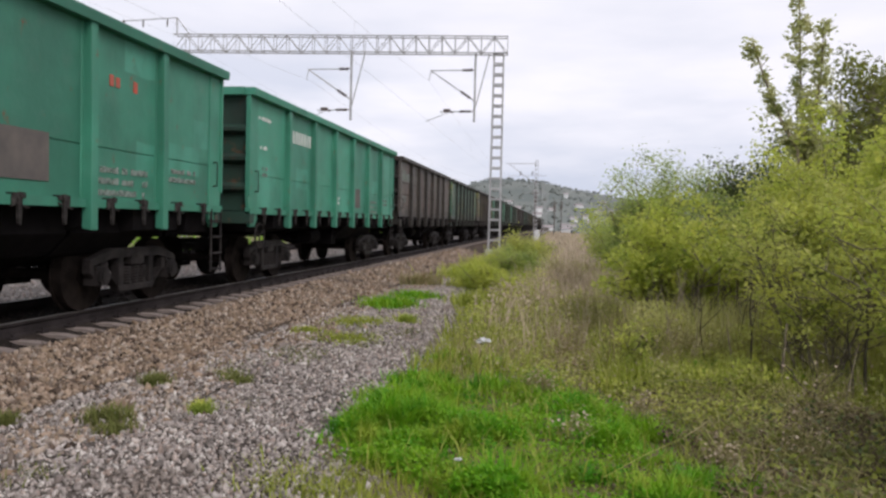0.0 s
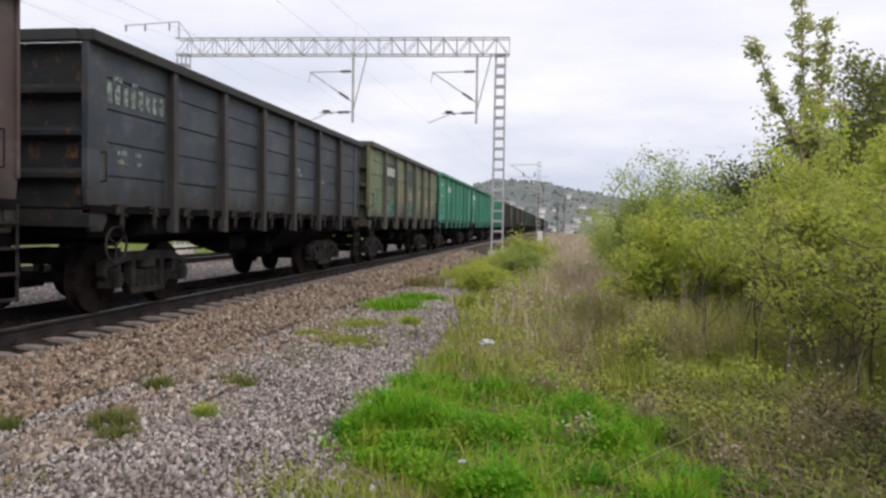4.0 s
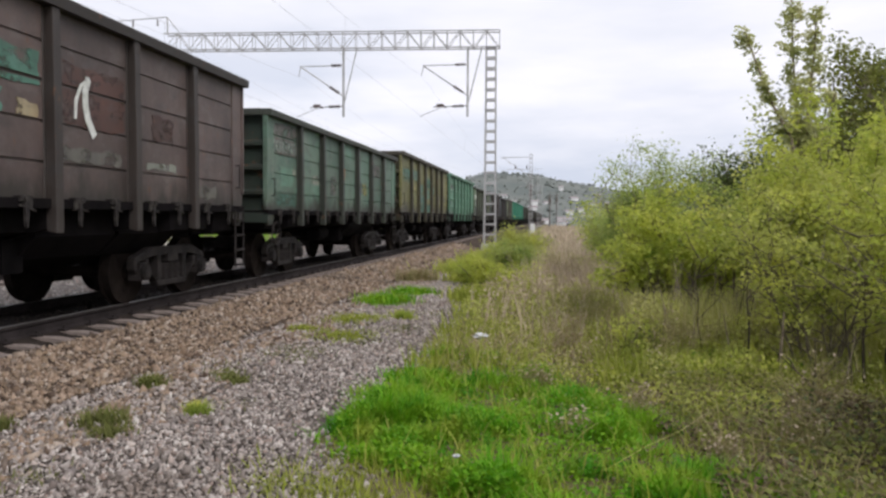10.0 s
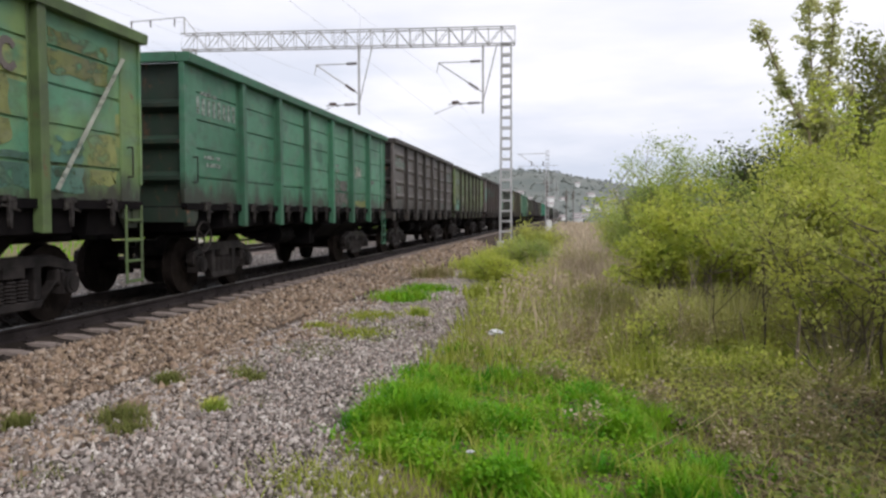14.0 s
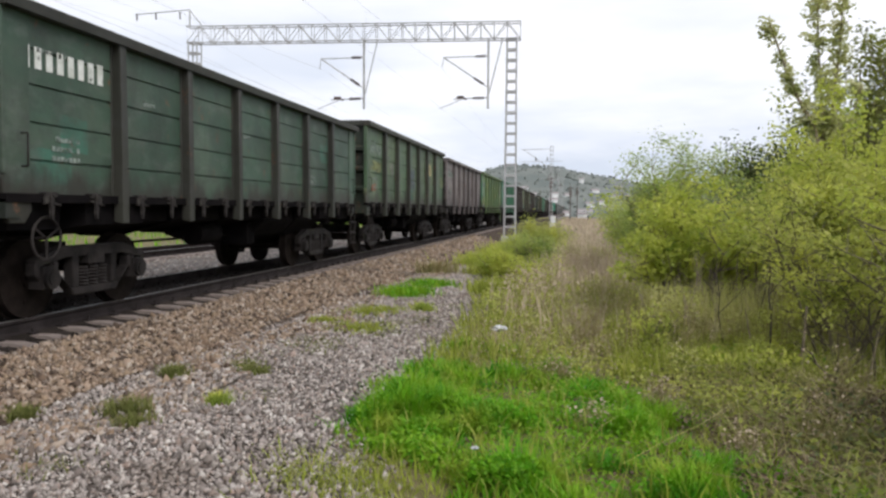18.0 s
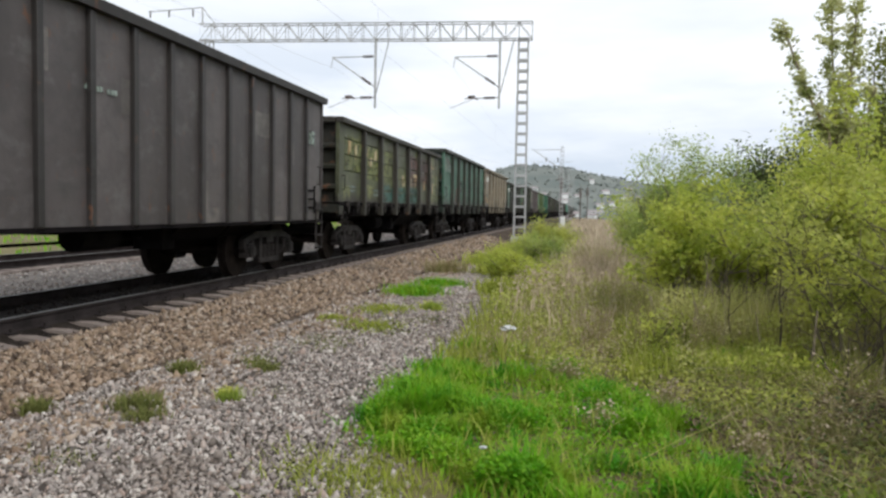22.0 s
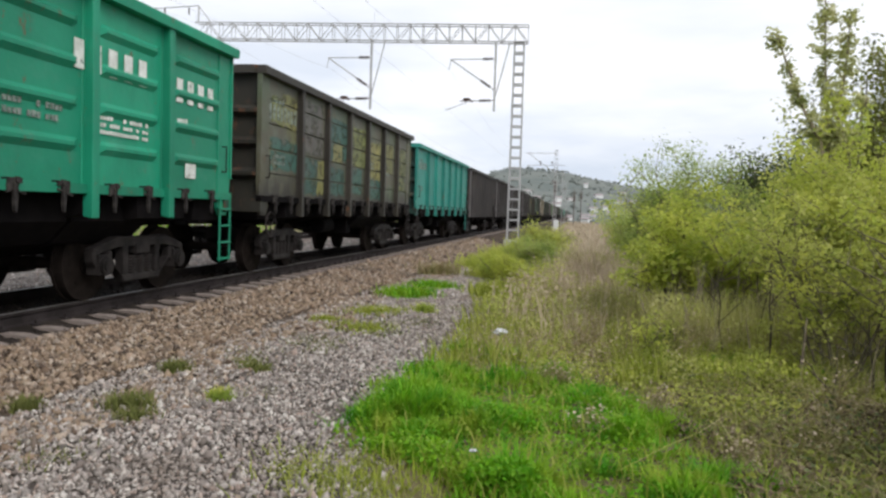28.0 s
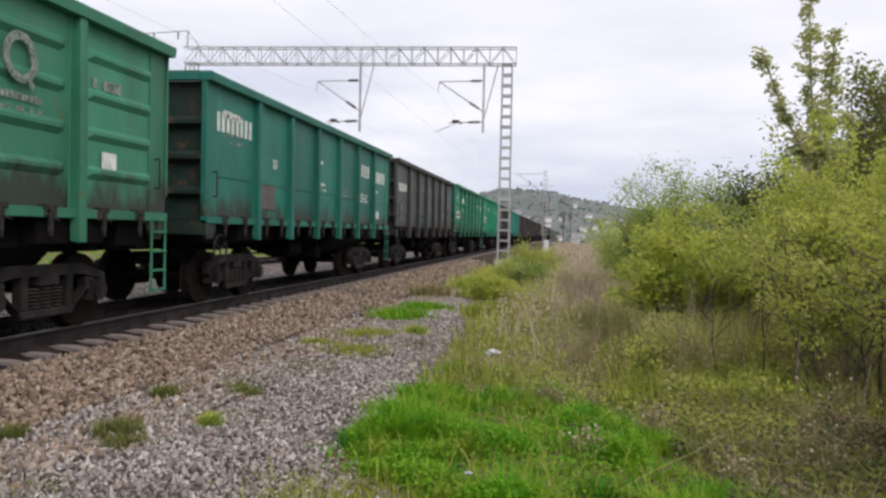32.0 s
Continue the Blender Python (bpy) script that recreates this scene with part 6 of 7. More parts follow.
# k: style, base, second tone, how much of it, share of repainted blocks and their colour, grime, label
TRAIN = {
    -3: ("plank", BROWN, OLIVE, 0.4, 0.1, None, 0.4, "brown weathered open-top gondola wagon"),
    -2: ("plank", (0.05, 0.11, 0.08), OLIVE, 0.4, 0.1, None, 0.4, "dull green weathered gondola wagon"),
    -1: ("plank", (0.085, 0.075, 0.065), BROWN, 0.5, 0.1, None, 0.4, "dark grey-brown weathered gondola wagon"),
    0: ("smooth", G1, G3, 0.5, 0.05, None, 0.12, "clean green gondola wagon with white markings"),
    1: ("smooth", G1, G2, 0.5, 0.06, G3, 0.12, "clean green gondola wagon with a grey primer patch"),
    2: ("smooth", G1, G3, 0.5, 0.0, None, 0.12, "clean green gondola wagon with white markings"),
    3: ("plank", (0.145, 0.165, 0.085), (0.10, 0.15, 0.09), 0.6, 0.05, None, 0.35, "brown and green patchy gondola wagon with graffiti"),
    4: ("plank", BLUE, (0.05, 0.06, 0.07), 0.5, 0.1, None, 0.4, "dark blue-grey gondola wagon"),
    5: ("plank", (0.075, 0.05, 0.045), (0.09, 0.07, 0.06), 0.5, 0.0, None, 0.35, "dark brown gondola wagon with a teal panel"),
    6: ("plank", (0.118, 0.165, 0.104), (0.165, 0.215, 0.14), 0.6, 0.06, (0.15, 0.19, 0.06), 0.25, "pale olive-green patched gondola wagon"),
    7: ("pressed", (0.10, 0.225, 0.15), (0.135, 0.27, 0.19), 0.5, 0.05, None, 0.24, "light mint-green gondola wagon with pressed panels"),
    8: ("plank", (0.15, 0.145, 0.055), OLIVE, 0.5, 0.05, (0.10, 0.09, 0.05), 0.3, "olive gondola wagon with teal and brown patches"),
    9: ("plank", (0.09, 0.155, 0.115), (0.12, 0.17, 0.13), 0.5, 0.06, (0.13, 0.25, 0.18), 0.35, "grey-green weathered gondola wagon"),
    10: ("plank", (0.082, 0.060, 0.056), (0.10, 0.074, 0.068), 0.5, 0.0, None, 0.3, "dark maroon-brown gondola wagon with teal patches"),
    11: ("plank", (0.100, 0.128, 0.050), (0.085, 0.140, 0.062), 0.5, 0.04, None, 0.3, "olive-green gondola wagon with spray-painted marks"),
    12: ("pressed", (0.088, 0.078, 0.074), (0.078, 0.070, 0.064), 0.5, 0.1, (0.07, 0.10, 0.08), 0.4, "dark grey-brown gondola wagon with pressed panels"),
    13: ("plank", (0.045, 0.15, 0.088), (0.065, 0.18, 0.112), 0.6, 0.15, (0.045, 0.15, 0.09), 0.25, "faded green gondola wagon"),
    14: ("plank", (0.13, 0.20, 0.075), (0.07, 0.19, 0.115), 0.6, 0.12, (0.26, 0.29, 0.10), 0.25, "yellow-green blotchy gondola wagon"),
    15: ("plank", (0.13, 0.11, 0.11), (0.17, 0.15, 0.145), 0.5, 0.15, (0.22, 0.20, 0.19), 0.3, "purplish grey gondola wagon"),
    16: ("plank", (0.056, 0.100, 0.054), (0.085, 0.125, 0.065), 0.55, 0.08, (0.16, 0.19, 0.09), 0.35, "dark green gondola wagon with olive blotches"),
    17: ("plank", (0.040, 0.076, 0.052), (0.058, 0.088, 0.062), 0.5, 0.05, (0.05, 0.14, 0.10), 0.3, "dark green gondola wagon with a white number"),
    18: ("plank", BEIGE, (0.25, 0.20, 0.15), 0.5, 0.12, (0.15, 0.11, 0.085), 0.2, "dusty beige-brown gondola wagon"),
    19: ("plank", (0.042, 0.105, 0.070), (0.065, 0.120, 0.088), 0.5, 0.12, (0.08, 0.19, 0.13), 0.3, "dark green weathered gondola wagon"),
    20: ("plank", (0.064, 0.070, 0.040), (0.095, 0.11, 0.045), 0.5, 0.08, (0.20, 0.21, 0.08), 0.4, "dark olive gondola wagon with pale graffiti"),
    21: ("ribbed", (0.064, 0.055, 0.055), (0.076, 0.066, 0.066), 0.5, 0.06, (0.15, 0.135, 0.125), 0.25, "grey-brown high-sided wagon with many ribs"),
    22: ("ribbed", (0.053, 0.048, 0.049), (0.062, 0.057, 0.058), 0.5, 0.06, (0.13, 0.12, 0.115), 0.25, "dark grey high-sided wagon with many ribs"),
    23: ("ribbed", (0.052, 0.046, 0.047), (0.062, 0.054, 0.055), 0.5, 0.06, (0.14, 0.125, 0.12), 0.25, "grey high-sided wagon with many ribs"),
    24: ("ribbed", (0.052, 0.045, 0.045), (0.064, 0.054, 0.053), 0.5, 0.08, (0.15, 0.135, 0.11), 0.25, "dark brown-grey high-sided wagon with many ribs"),
    25: ("smooth", TEAL, (0.04, 0.28, 0.23), 0.5, 0.0, None, 0.08, "bright teal-green gondola wagon"),
    26: ("plank", (0.085, 0.082, 0.055), (0.075, 0.10, 0.06), 0.5, 0.05, (0.13, 0.13, 0.06), 0.35, "brown-olive gondola wagon with yellow patches"),
    27: ("pressed", (0.013, 0.255, 0.148), (0.017, 0.29, 0.17), 0.5, 0.0, None, 0.06, "bright green gondola wagon with white company lettering"),
    28: ("pressed", (0.018, 0.190, 0.108), (0.022, 0.215, 0.125), 0.5, 0.0, None, 0.10, "green gondola wagon with white company lettering"),
    29: ("plank", (0.062, 0.068, 0.066), (0.055, 0.075, 0.075), 0.5, 0.08, (0.07, 0.11, 0.10), 0.35, "dark grey-brown gondola wagon with green patches"),
    30: ("smooth", (0.014, 0.145, 0.105), (0.02, 0.17, 0.125), 0.5, 0.0, None, 0.10, "blue-green gondola wagon with white company lettering"),
    31: ("pressed", (0.036, 0.19, 0.11), (0.045, 0.22, 0.13), 0.5, 0.0, None, 0.18, "green gondola wagon with a white ring emblem"),
}
rd = random.Random(8)
for k in list(range(-22, -3)) + [32]:
    b = rd.choice([BROWN, GREY, DKG, (0.05, 0.14, 0.09), OLIVE, GREY, BROWN])
    TRAIN[k] = ("plank", b, tuple(c * 1.3 for c in b), 0.5, 0.15, None, 0.4, "weathered gondola wagon far along the train")

TEMPLATES, WAGONS = {}, {}
# heights of the side walls' top edge
HIGH = {0: 3.66, 1: 3.67, 2: 3.68, 3: 3.69, 4: 3.52, 5: 3.68, 6: 3.52, 7: 3.74, 8: 3.77, 9: 3.41, 10: 3.76, 11: 3.74, 12: 3.65, 13: 3.68, 14: 3.66, 16: 3.72, 17: 3.40, 18: 3.70, 19: 3.75, 20: 3.38, 21: 3.63, 22: 3.64, 23: 3.69, 24: 3.63, 26: 3.79, 27: 3.69, 28: 3.68, 29: 3.74, 30: 3.69, 31: 3.69}
FLOOR = 1.05


def raise_body(o, k):
    """Sets the height of one part of the body above the floor."""
    s = (HIGH.get(k, TOP) - FLOOR) / (TOP - FLOOR)
    o.location.z = FLOOR + (o.location.z - FLOOR) * s
    o.scale.z *= s


def style_of(k):
    return TRAIN[k][0]


def dress(k, root, base, alt, amount, blocks, block_col, grime):
    if grime >= 0.2:
        base, alt = tuple(c * 1.22 for c in base), tuple(c * 1.22 for c in alt)
    m = paint("wagon_paint", base, alt, amount, blocks, block_col, grime, seed=k * 7.3 + 2, scuff=0.25 if grime < 0.2 else 0.6, low_dark={28: 0.14, 30: 0.1, 31: 0.24, 13: 0.1, 27: 0.0, 0: 0.0, 1: 0.0, 2: 0.0, 7: 0.03, 25: 0.0}.get(k, 0.0 if style_of(k) == "ribbed" else 0.10))
    clean = grime < 0.2
    f = 0.9 if clean else {7: 0.72, 18: 0.85, 13: 0.8, 14: 0.6, 15: 0.7}.get(k, 0.0 if style_of(k) == "ribbed" else 0.13)
    dirt = (0.0, 0.0, 0.0) if f > 0.5 else ((0.038, 0.034, 0.034) if f == 0.0 else (0.030, 0.025, 0.022))
    if k == 3:
        dirt = (0.075, 0.068, 0.06)
    fb, fa = tuple(c * f + d for c, d in zip(base, dirt)), tuple(c * f * 1.2 + d * 0.8 for c, d in zip(base, dirt))
    frame_m = paint("wagon_frame_paint", fb, fa, amount, 0, None, grime if clean else 0.4, seed=k * 3.1, scuff=0.15)
    # ends painted near-black: the shade between coupled wagons is in the colour, with dirt
    end_m = paint("wagon_end_shade_paint", tuple(c * 0.18 + 0.008 for c in base), tuple(c * 0.22 + 0.006 for c in base), amount, 0, None, 0.8, seed=k * 5.1, scuff=0.1, rust=0.25)
    for o in root.children:
        kind = o.name.split(".")[0]
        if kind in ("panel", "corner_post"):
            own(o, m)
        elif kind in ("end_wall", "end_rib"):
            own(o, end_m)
        # bottom rail turned near-black: the shade below the panels is in its colour
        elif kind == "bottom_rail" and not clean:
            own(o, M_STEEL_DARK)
        elif kind == "ladder" and ((clean and k > 2) or k in (13, 14)):
            own(o, frame_m)
        elif kind in PAINTED and kind != "hatch_lock":
            own(o, frame_m)


def marks(k, w):
    """The writing on the near side."""
    def number(y, z, mat=M_WHITE, n=8, h=0.27):
        bars(w, "wagon_number", "white stencilled number", y, z, n, 0.10, h, 0.085, mat, ragged=0.15, seed=k)

    def small(y, z, n=9, rows=2, mat=M_DIM, h=0.07, wd=0.05):
        bars(w, "stencilled_text", "small faded stencil lines", y, z, n, wd, h, 0.022, mat, rows=rows, ragged=0.6, seed=k + 40)

    if k in (0, 1, 2):
        number(2.25 if k != 1 else 0.42, 2.85)
        small(0.5, 3.1, 9, 1, M_WHITE), small(0.6, 2.55, 5, 1, M_WHITE), small(0.7, 2.15, 4, 2), small(5.7, 1.75, 6, 2, M_WHITE)
        small(9.1, 1.75, 18, 3, M_DIM, 0.085), small(10.9, 1.85, 13, 2, M_DIM, 0.075)
        bm = bmesh.new()
        box(bm, 1.444, 7.42, 1.58, 1.454, 8.25, 2.12)
        part("primer_patch", bm, M_PATCH, w, "dark grey primer patch")
        if k == 1:
            bars(w, "spray_mark", "faded red spray paint", 9.3, 2.85, 7, 0.09, 0.16, 0.05, M_RED, ragged=0.8, seed=3)
    elif k in (17, 16, 6, 3, 18, 29):
        number(0.36 if k != 3 else 2.3, {29: 2.6, 17: 2.88, 18: 2.9}.get(k, 2.78), M_WHITE if k != 16 else M_DIM)
        small(0.5, 3.08, 8, 1), small(0.8, 2.05, 7, 3), small(2.6, 2.75, 5, 1), small(5.8, 2.6, 6, 1), small(9.3, 2.0, 6, 2)
        if k == 29:
            small(9.25, 3.10, 22, 5, M_DIM, 0.06, 0.035), small(9.3, 1.9, 20, 3, M_DIM, 0.055, 0.035), small(7.5, 1.9, 12, 2)
    elif k in (27, 28, 30):
        number(2.25 if k != 30 else 0.45, 2.80, M_WHITE, 8, 0.32)
        small(0.7, 3.05, 6, 1, M_WHITE, 0.12, 0.09), small(0.8, 2.75, 9, 2, M_DIM), small(5.7, 2.75, 5, 1, M_WHITE), small(5.8, 2.25, 7, 2, M_WHITE), small(7.5, 2.2, 14, 2, M_DIM)
        small(9.1, 2.2, 16, 3, M_WHITE, 0.05), small(10.95, 2.35, 6, 1, M_WHITE, 0.10)
        y1, y2, pitch = (8.72, 10.70, 0.33) if k == 27 else (8.93, 10.93, 0.31)
        for y0, z0, p in ((y1, 2.72, pitch), (y2, 2.66, pitch * 0.95)):
            bars(w, "company_lettering", "white company lettering in plain blocks", y0 - 0.03, z0, 5, p * 0.52, 0.33, p * 0.48, M_WHITE)
        bm = bmesh.new()
        box(bm, 1.444, 11.25, 1.60, 1.456, 11.55, 1.82)
        part("plate", bm, M_WHITE, w, "white inspection plate")
        bm = bmesh.new()
        box(bm, 1.444, 2.35, 1.60, 1.458, 3.0, 2.05)
        part("primer_patch", bm, M_PATCH, w, "dark grey primer patch")
        cu = bpy.data.curves.new("axle_load_mark", "FONT")
        cu.body, cu.size, cu.extrude = "20", 0.26, 0.003
        t = new("axle_load_mark", cu)
        t.parent, t.matrix_basis = w, pose(1.462, 2.85, 2.39, 90, 0, 90)
        t.data.materials.append(M_WHITE)
        if k != 30:
            bm = bmesh.new()
            box(bm, 1.476, 0.45, 2.02, 1.482, 1.80, 2.36)
            sign = part("logo_board", bm, M_WHITE, w, "white company board with dark and red shapes")
            bm = bmesh.new()
            for i in range(8):
                if i not in (3,):
                    box(bm, 1.482, 0.55 + i * 0.145, 2.12, 1.486, 0.65 + i * 0.145, 2.27)
            tagged(part("logo_block", bm, M_PATCH, sign), kind="stuff")
            bm = bmesh.new()
            disc(bm, (1.484, 1.04, 2.195), (1, 0, 0), 0.10, 0.008, 14)
            part("logo_ring", bm, M_RED, sign)
    elif k == 31:
        bm = bmesh.new()
        strokes(bm, ring(9.70, 2.93, 0.21, 0.22), 0.085, 1.487)
        strokes(bm, [(9.80, 2.76), (9.90, 2.66)], 0.07, 1.487)
        part("ring_emblem", bm, M_DIM, w, "pale ring emblem")
        small(9.32, 2.50, 11, 2, M_DIM, 0.08), small(9.4, 2.28, 9, 1, M_DIM, 0.06), small(11.0, 2.86, 6, 1, M_DIM, 0.14, 0.08)
        bm = bmesh.new()
        box(bm, 1.444, 11.2, 1.92, 1.456, 11.5, 2.12)
        part("plate", bm, M_WHITE, w, "white inspection plate")
        number(0.42, 2.8)
    elif k == 8:
        number(2.25, 2.76, M_DIM, 8, 0.24)
        cu = bpy.data.curves.new("axle_load_mark", "FONT")
        cu.body, cu.size, cu.extrude = "20", 0.26, 0.003
        tx = new("axle_load_mark", cu)
        tx.parent, tx.matrix_basis = w, pose(1.452, 2.85, 2.32, 90, 0, 90)
        tx.data.materials.append(M_YELLOWP)
        small(9.2, 2.05, 9, 2), small(7.5, 2.05, 3, 1), small(5.8, 3.05, 5, 1, M_DIM, 0.1)
    elif k in (10, 11, 14):
        y = {10: 7.75, 11: 8.02, 14: 8.05}[k]
        dz = {10: -0.15, 11: -0.22, 14: 0.40}[k]
        bm = bmesh.new()
        pts = [(y + 0.22, 2.96 + dz), (y + 0.165, 2.82 + dz), (y + 0.165, 2.66 + dz), (y + 0.21, 2.50 + dz), (y + 0.33, 2.34 + dz)]
        strokes(bm, pts, 0.105, 1.452)
        strokes(bm, [(y + 0.24, 2.98 + dz), (y + 0.08, 2.88 + dz), (y - 0.02, 2.70 + dz), (y - 0.04, 2.50 + dz)], 0.045, 1.451)
        part("spray_mark", bm, M_WHITE, w, "white sprayed swoosh")
        if k == 11:
            bm = bmesh.new()
            for yy in (9.33, 9.52):
                strokes(bm, [(yy, 2.42), (yy, 2.74)], 0.07, 1.452)
            strokes(bm, ring(10.25, 2.62, 0.11, 0.17, 16)[2:15], 0.07, 1.452)
            part("company_mark", bm, M_PATCH, w, "dark company mark in plain bars")
        if k == 14:
            # company lettering as plain bars and a ring
            bm = bmesh.new()
            for yy in (9.30, 9.52):
                strokes(bm, [(yy, 2.74), (yy, 3.02)], 0.07, 1.452)
            strokes(bm, ring(10.28, 2.88, 0.12, 0.14, 16)[2:15], 0.07, 1.452)
            part("company_mark", bm, M_PATCH, w, "dark company mark in plain bars")
            bm = bmesh.new()
            strokes(bm, [(9.86, 2.74), (9.86, 3.02)], 0.09, 1.452)
            part("company_mark", bm, M_ORANGE, w, "orange company mark")
        number(0.45, 2.75, M_DIM), small(0.6, 2.2, 8, 2)
    elif k == 20:
        small(1.0, 1.8, 6, 2), small(3.2, 1.75, 8, 2)
    elif k == 9:
        bars(w, "spray_mark", "orange spray stroke", 5.9, 2.35, 2, 0.10, 0.42, 0.08, M_ORANGE, ragged=0.4, seed=2)
        number(0.42, 2.75, M_DIM)
    elif TRAIN[k][0] == "ribbed":
        if k < 23:
            small(2.4, 2.6, 8, 1), small(4.5, 2.55, 10, 1)
        bars(w, "white_plate", "pale stencil patch", 11.9, 2.55, 2, 0.14, 0.28, 0.05, M_DIM)
        bm = bmesh.new()
        for z in (1.22, 1.40, 1.58):
            bar(bm, (1.48, 11.65, z), (1.48, 12.15, z), 0.022, 4)
        for y in (11.65, 12.15):
            bar(bm, (1.48, y, 1.1), (1.48, y, 1.68), 0.022, 4)
        part("step", bm, M_STEEL_DARK, w, "dark steel step bracket")
    elif k > -4:
        number(0.45, 2.78, M_DIM), small(0.6, 3.08, 8, 1), small(0.7, 2.1, 8, 2), small(7.6, 2.4, 6, 2), small(9.4, 2.2, 7, 1)
    if k == 18:
        bm = bmesh.new()
        strokes(bm, [(0.42, 2.02), (0.50, 1.74), (0.9, 1.70), (1.5, 1.72), (0.75, 1.84), (0.46, 2.06)], 0.09, 1.462)
        part("spray_mark", bm, TONE_M["cream"], w, "faded orange sprayed shape")
    if k == 26:
        bars(w, "graffiti_letter", "dark sprayed scrawl", 2.4, 2.45, 4, 0.06, 0.3, 0.14, M_PATCH, ragged=0.8, seed=5)
    if k == 14:
        bm = bmesh.new()
        bar(bm, (1.46, 10.95, 1.5), (1.46, 12.3, 3.2), 0.035, 4)
        part("diagonal_brace", bm, TONE_M["pale"], w, "diagonal steel strap")
    if k == 16:
        bm = bmesh.new()
        strokes(bm, ring(9.8, 2.75, 0.2, 0.2, 18), 0.05, 1.452)
        strokes(bm, [(9.8, 2.6), (9.8, 2.85)], 0.05, 1.452)
        part("ring_emblem", bm, M_YELLOWP, w, "pale yellow ring emblem")
        bars(w, "spray_mark", "small red and white sprayed figure mark", 0.75, 1.75, 3, 0.07, 0.2, 0.06, M_RED, ragged=0.6, seed=8)


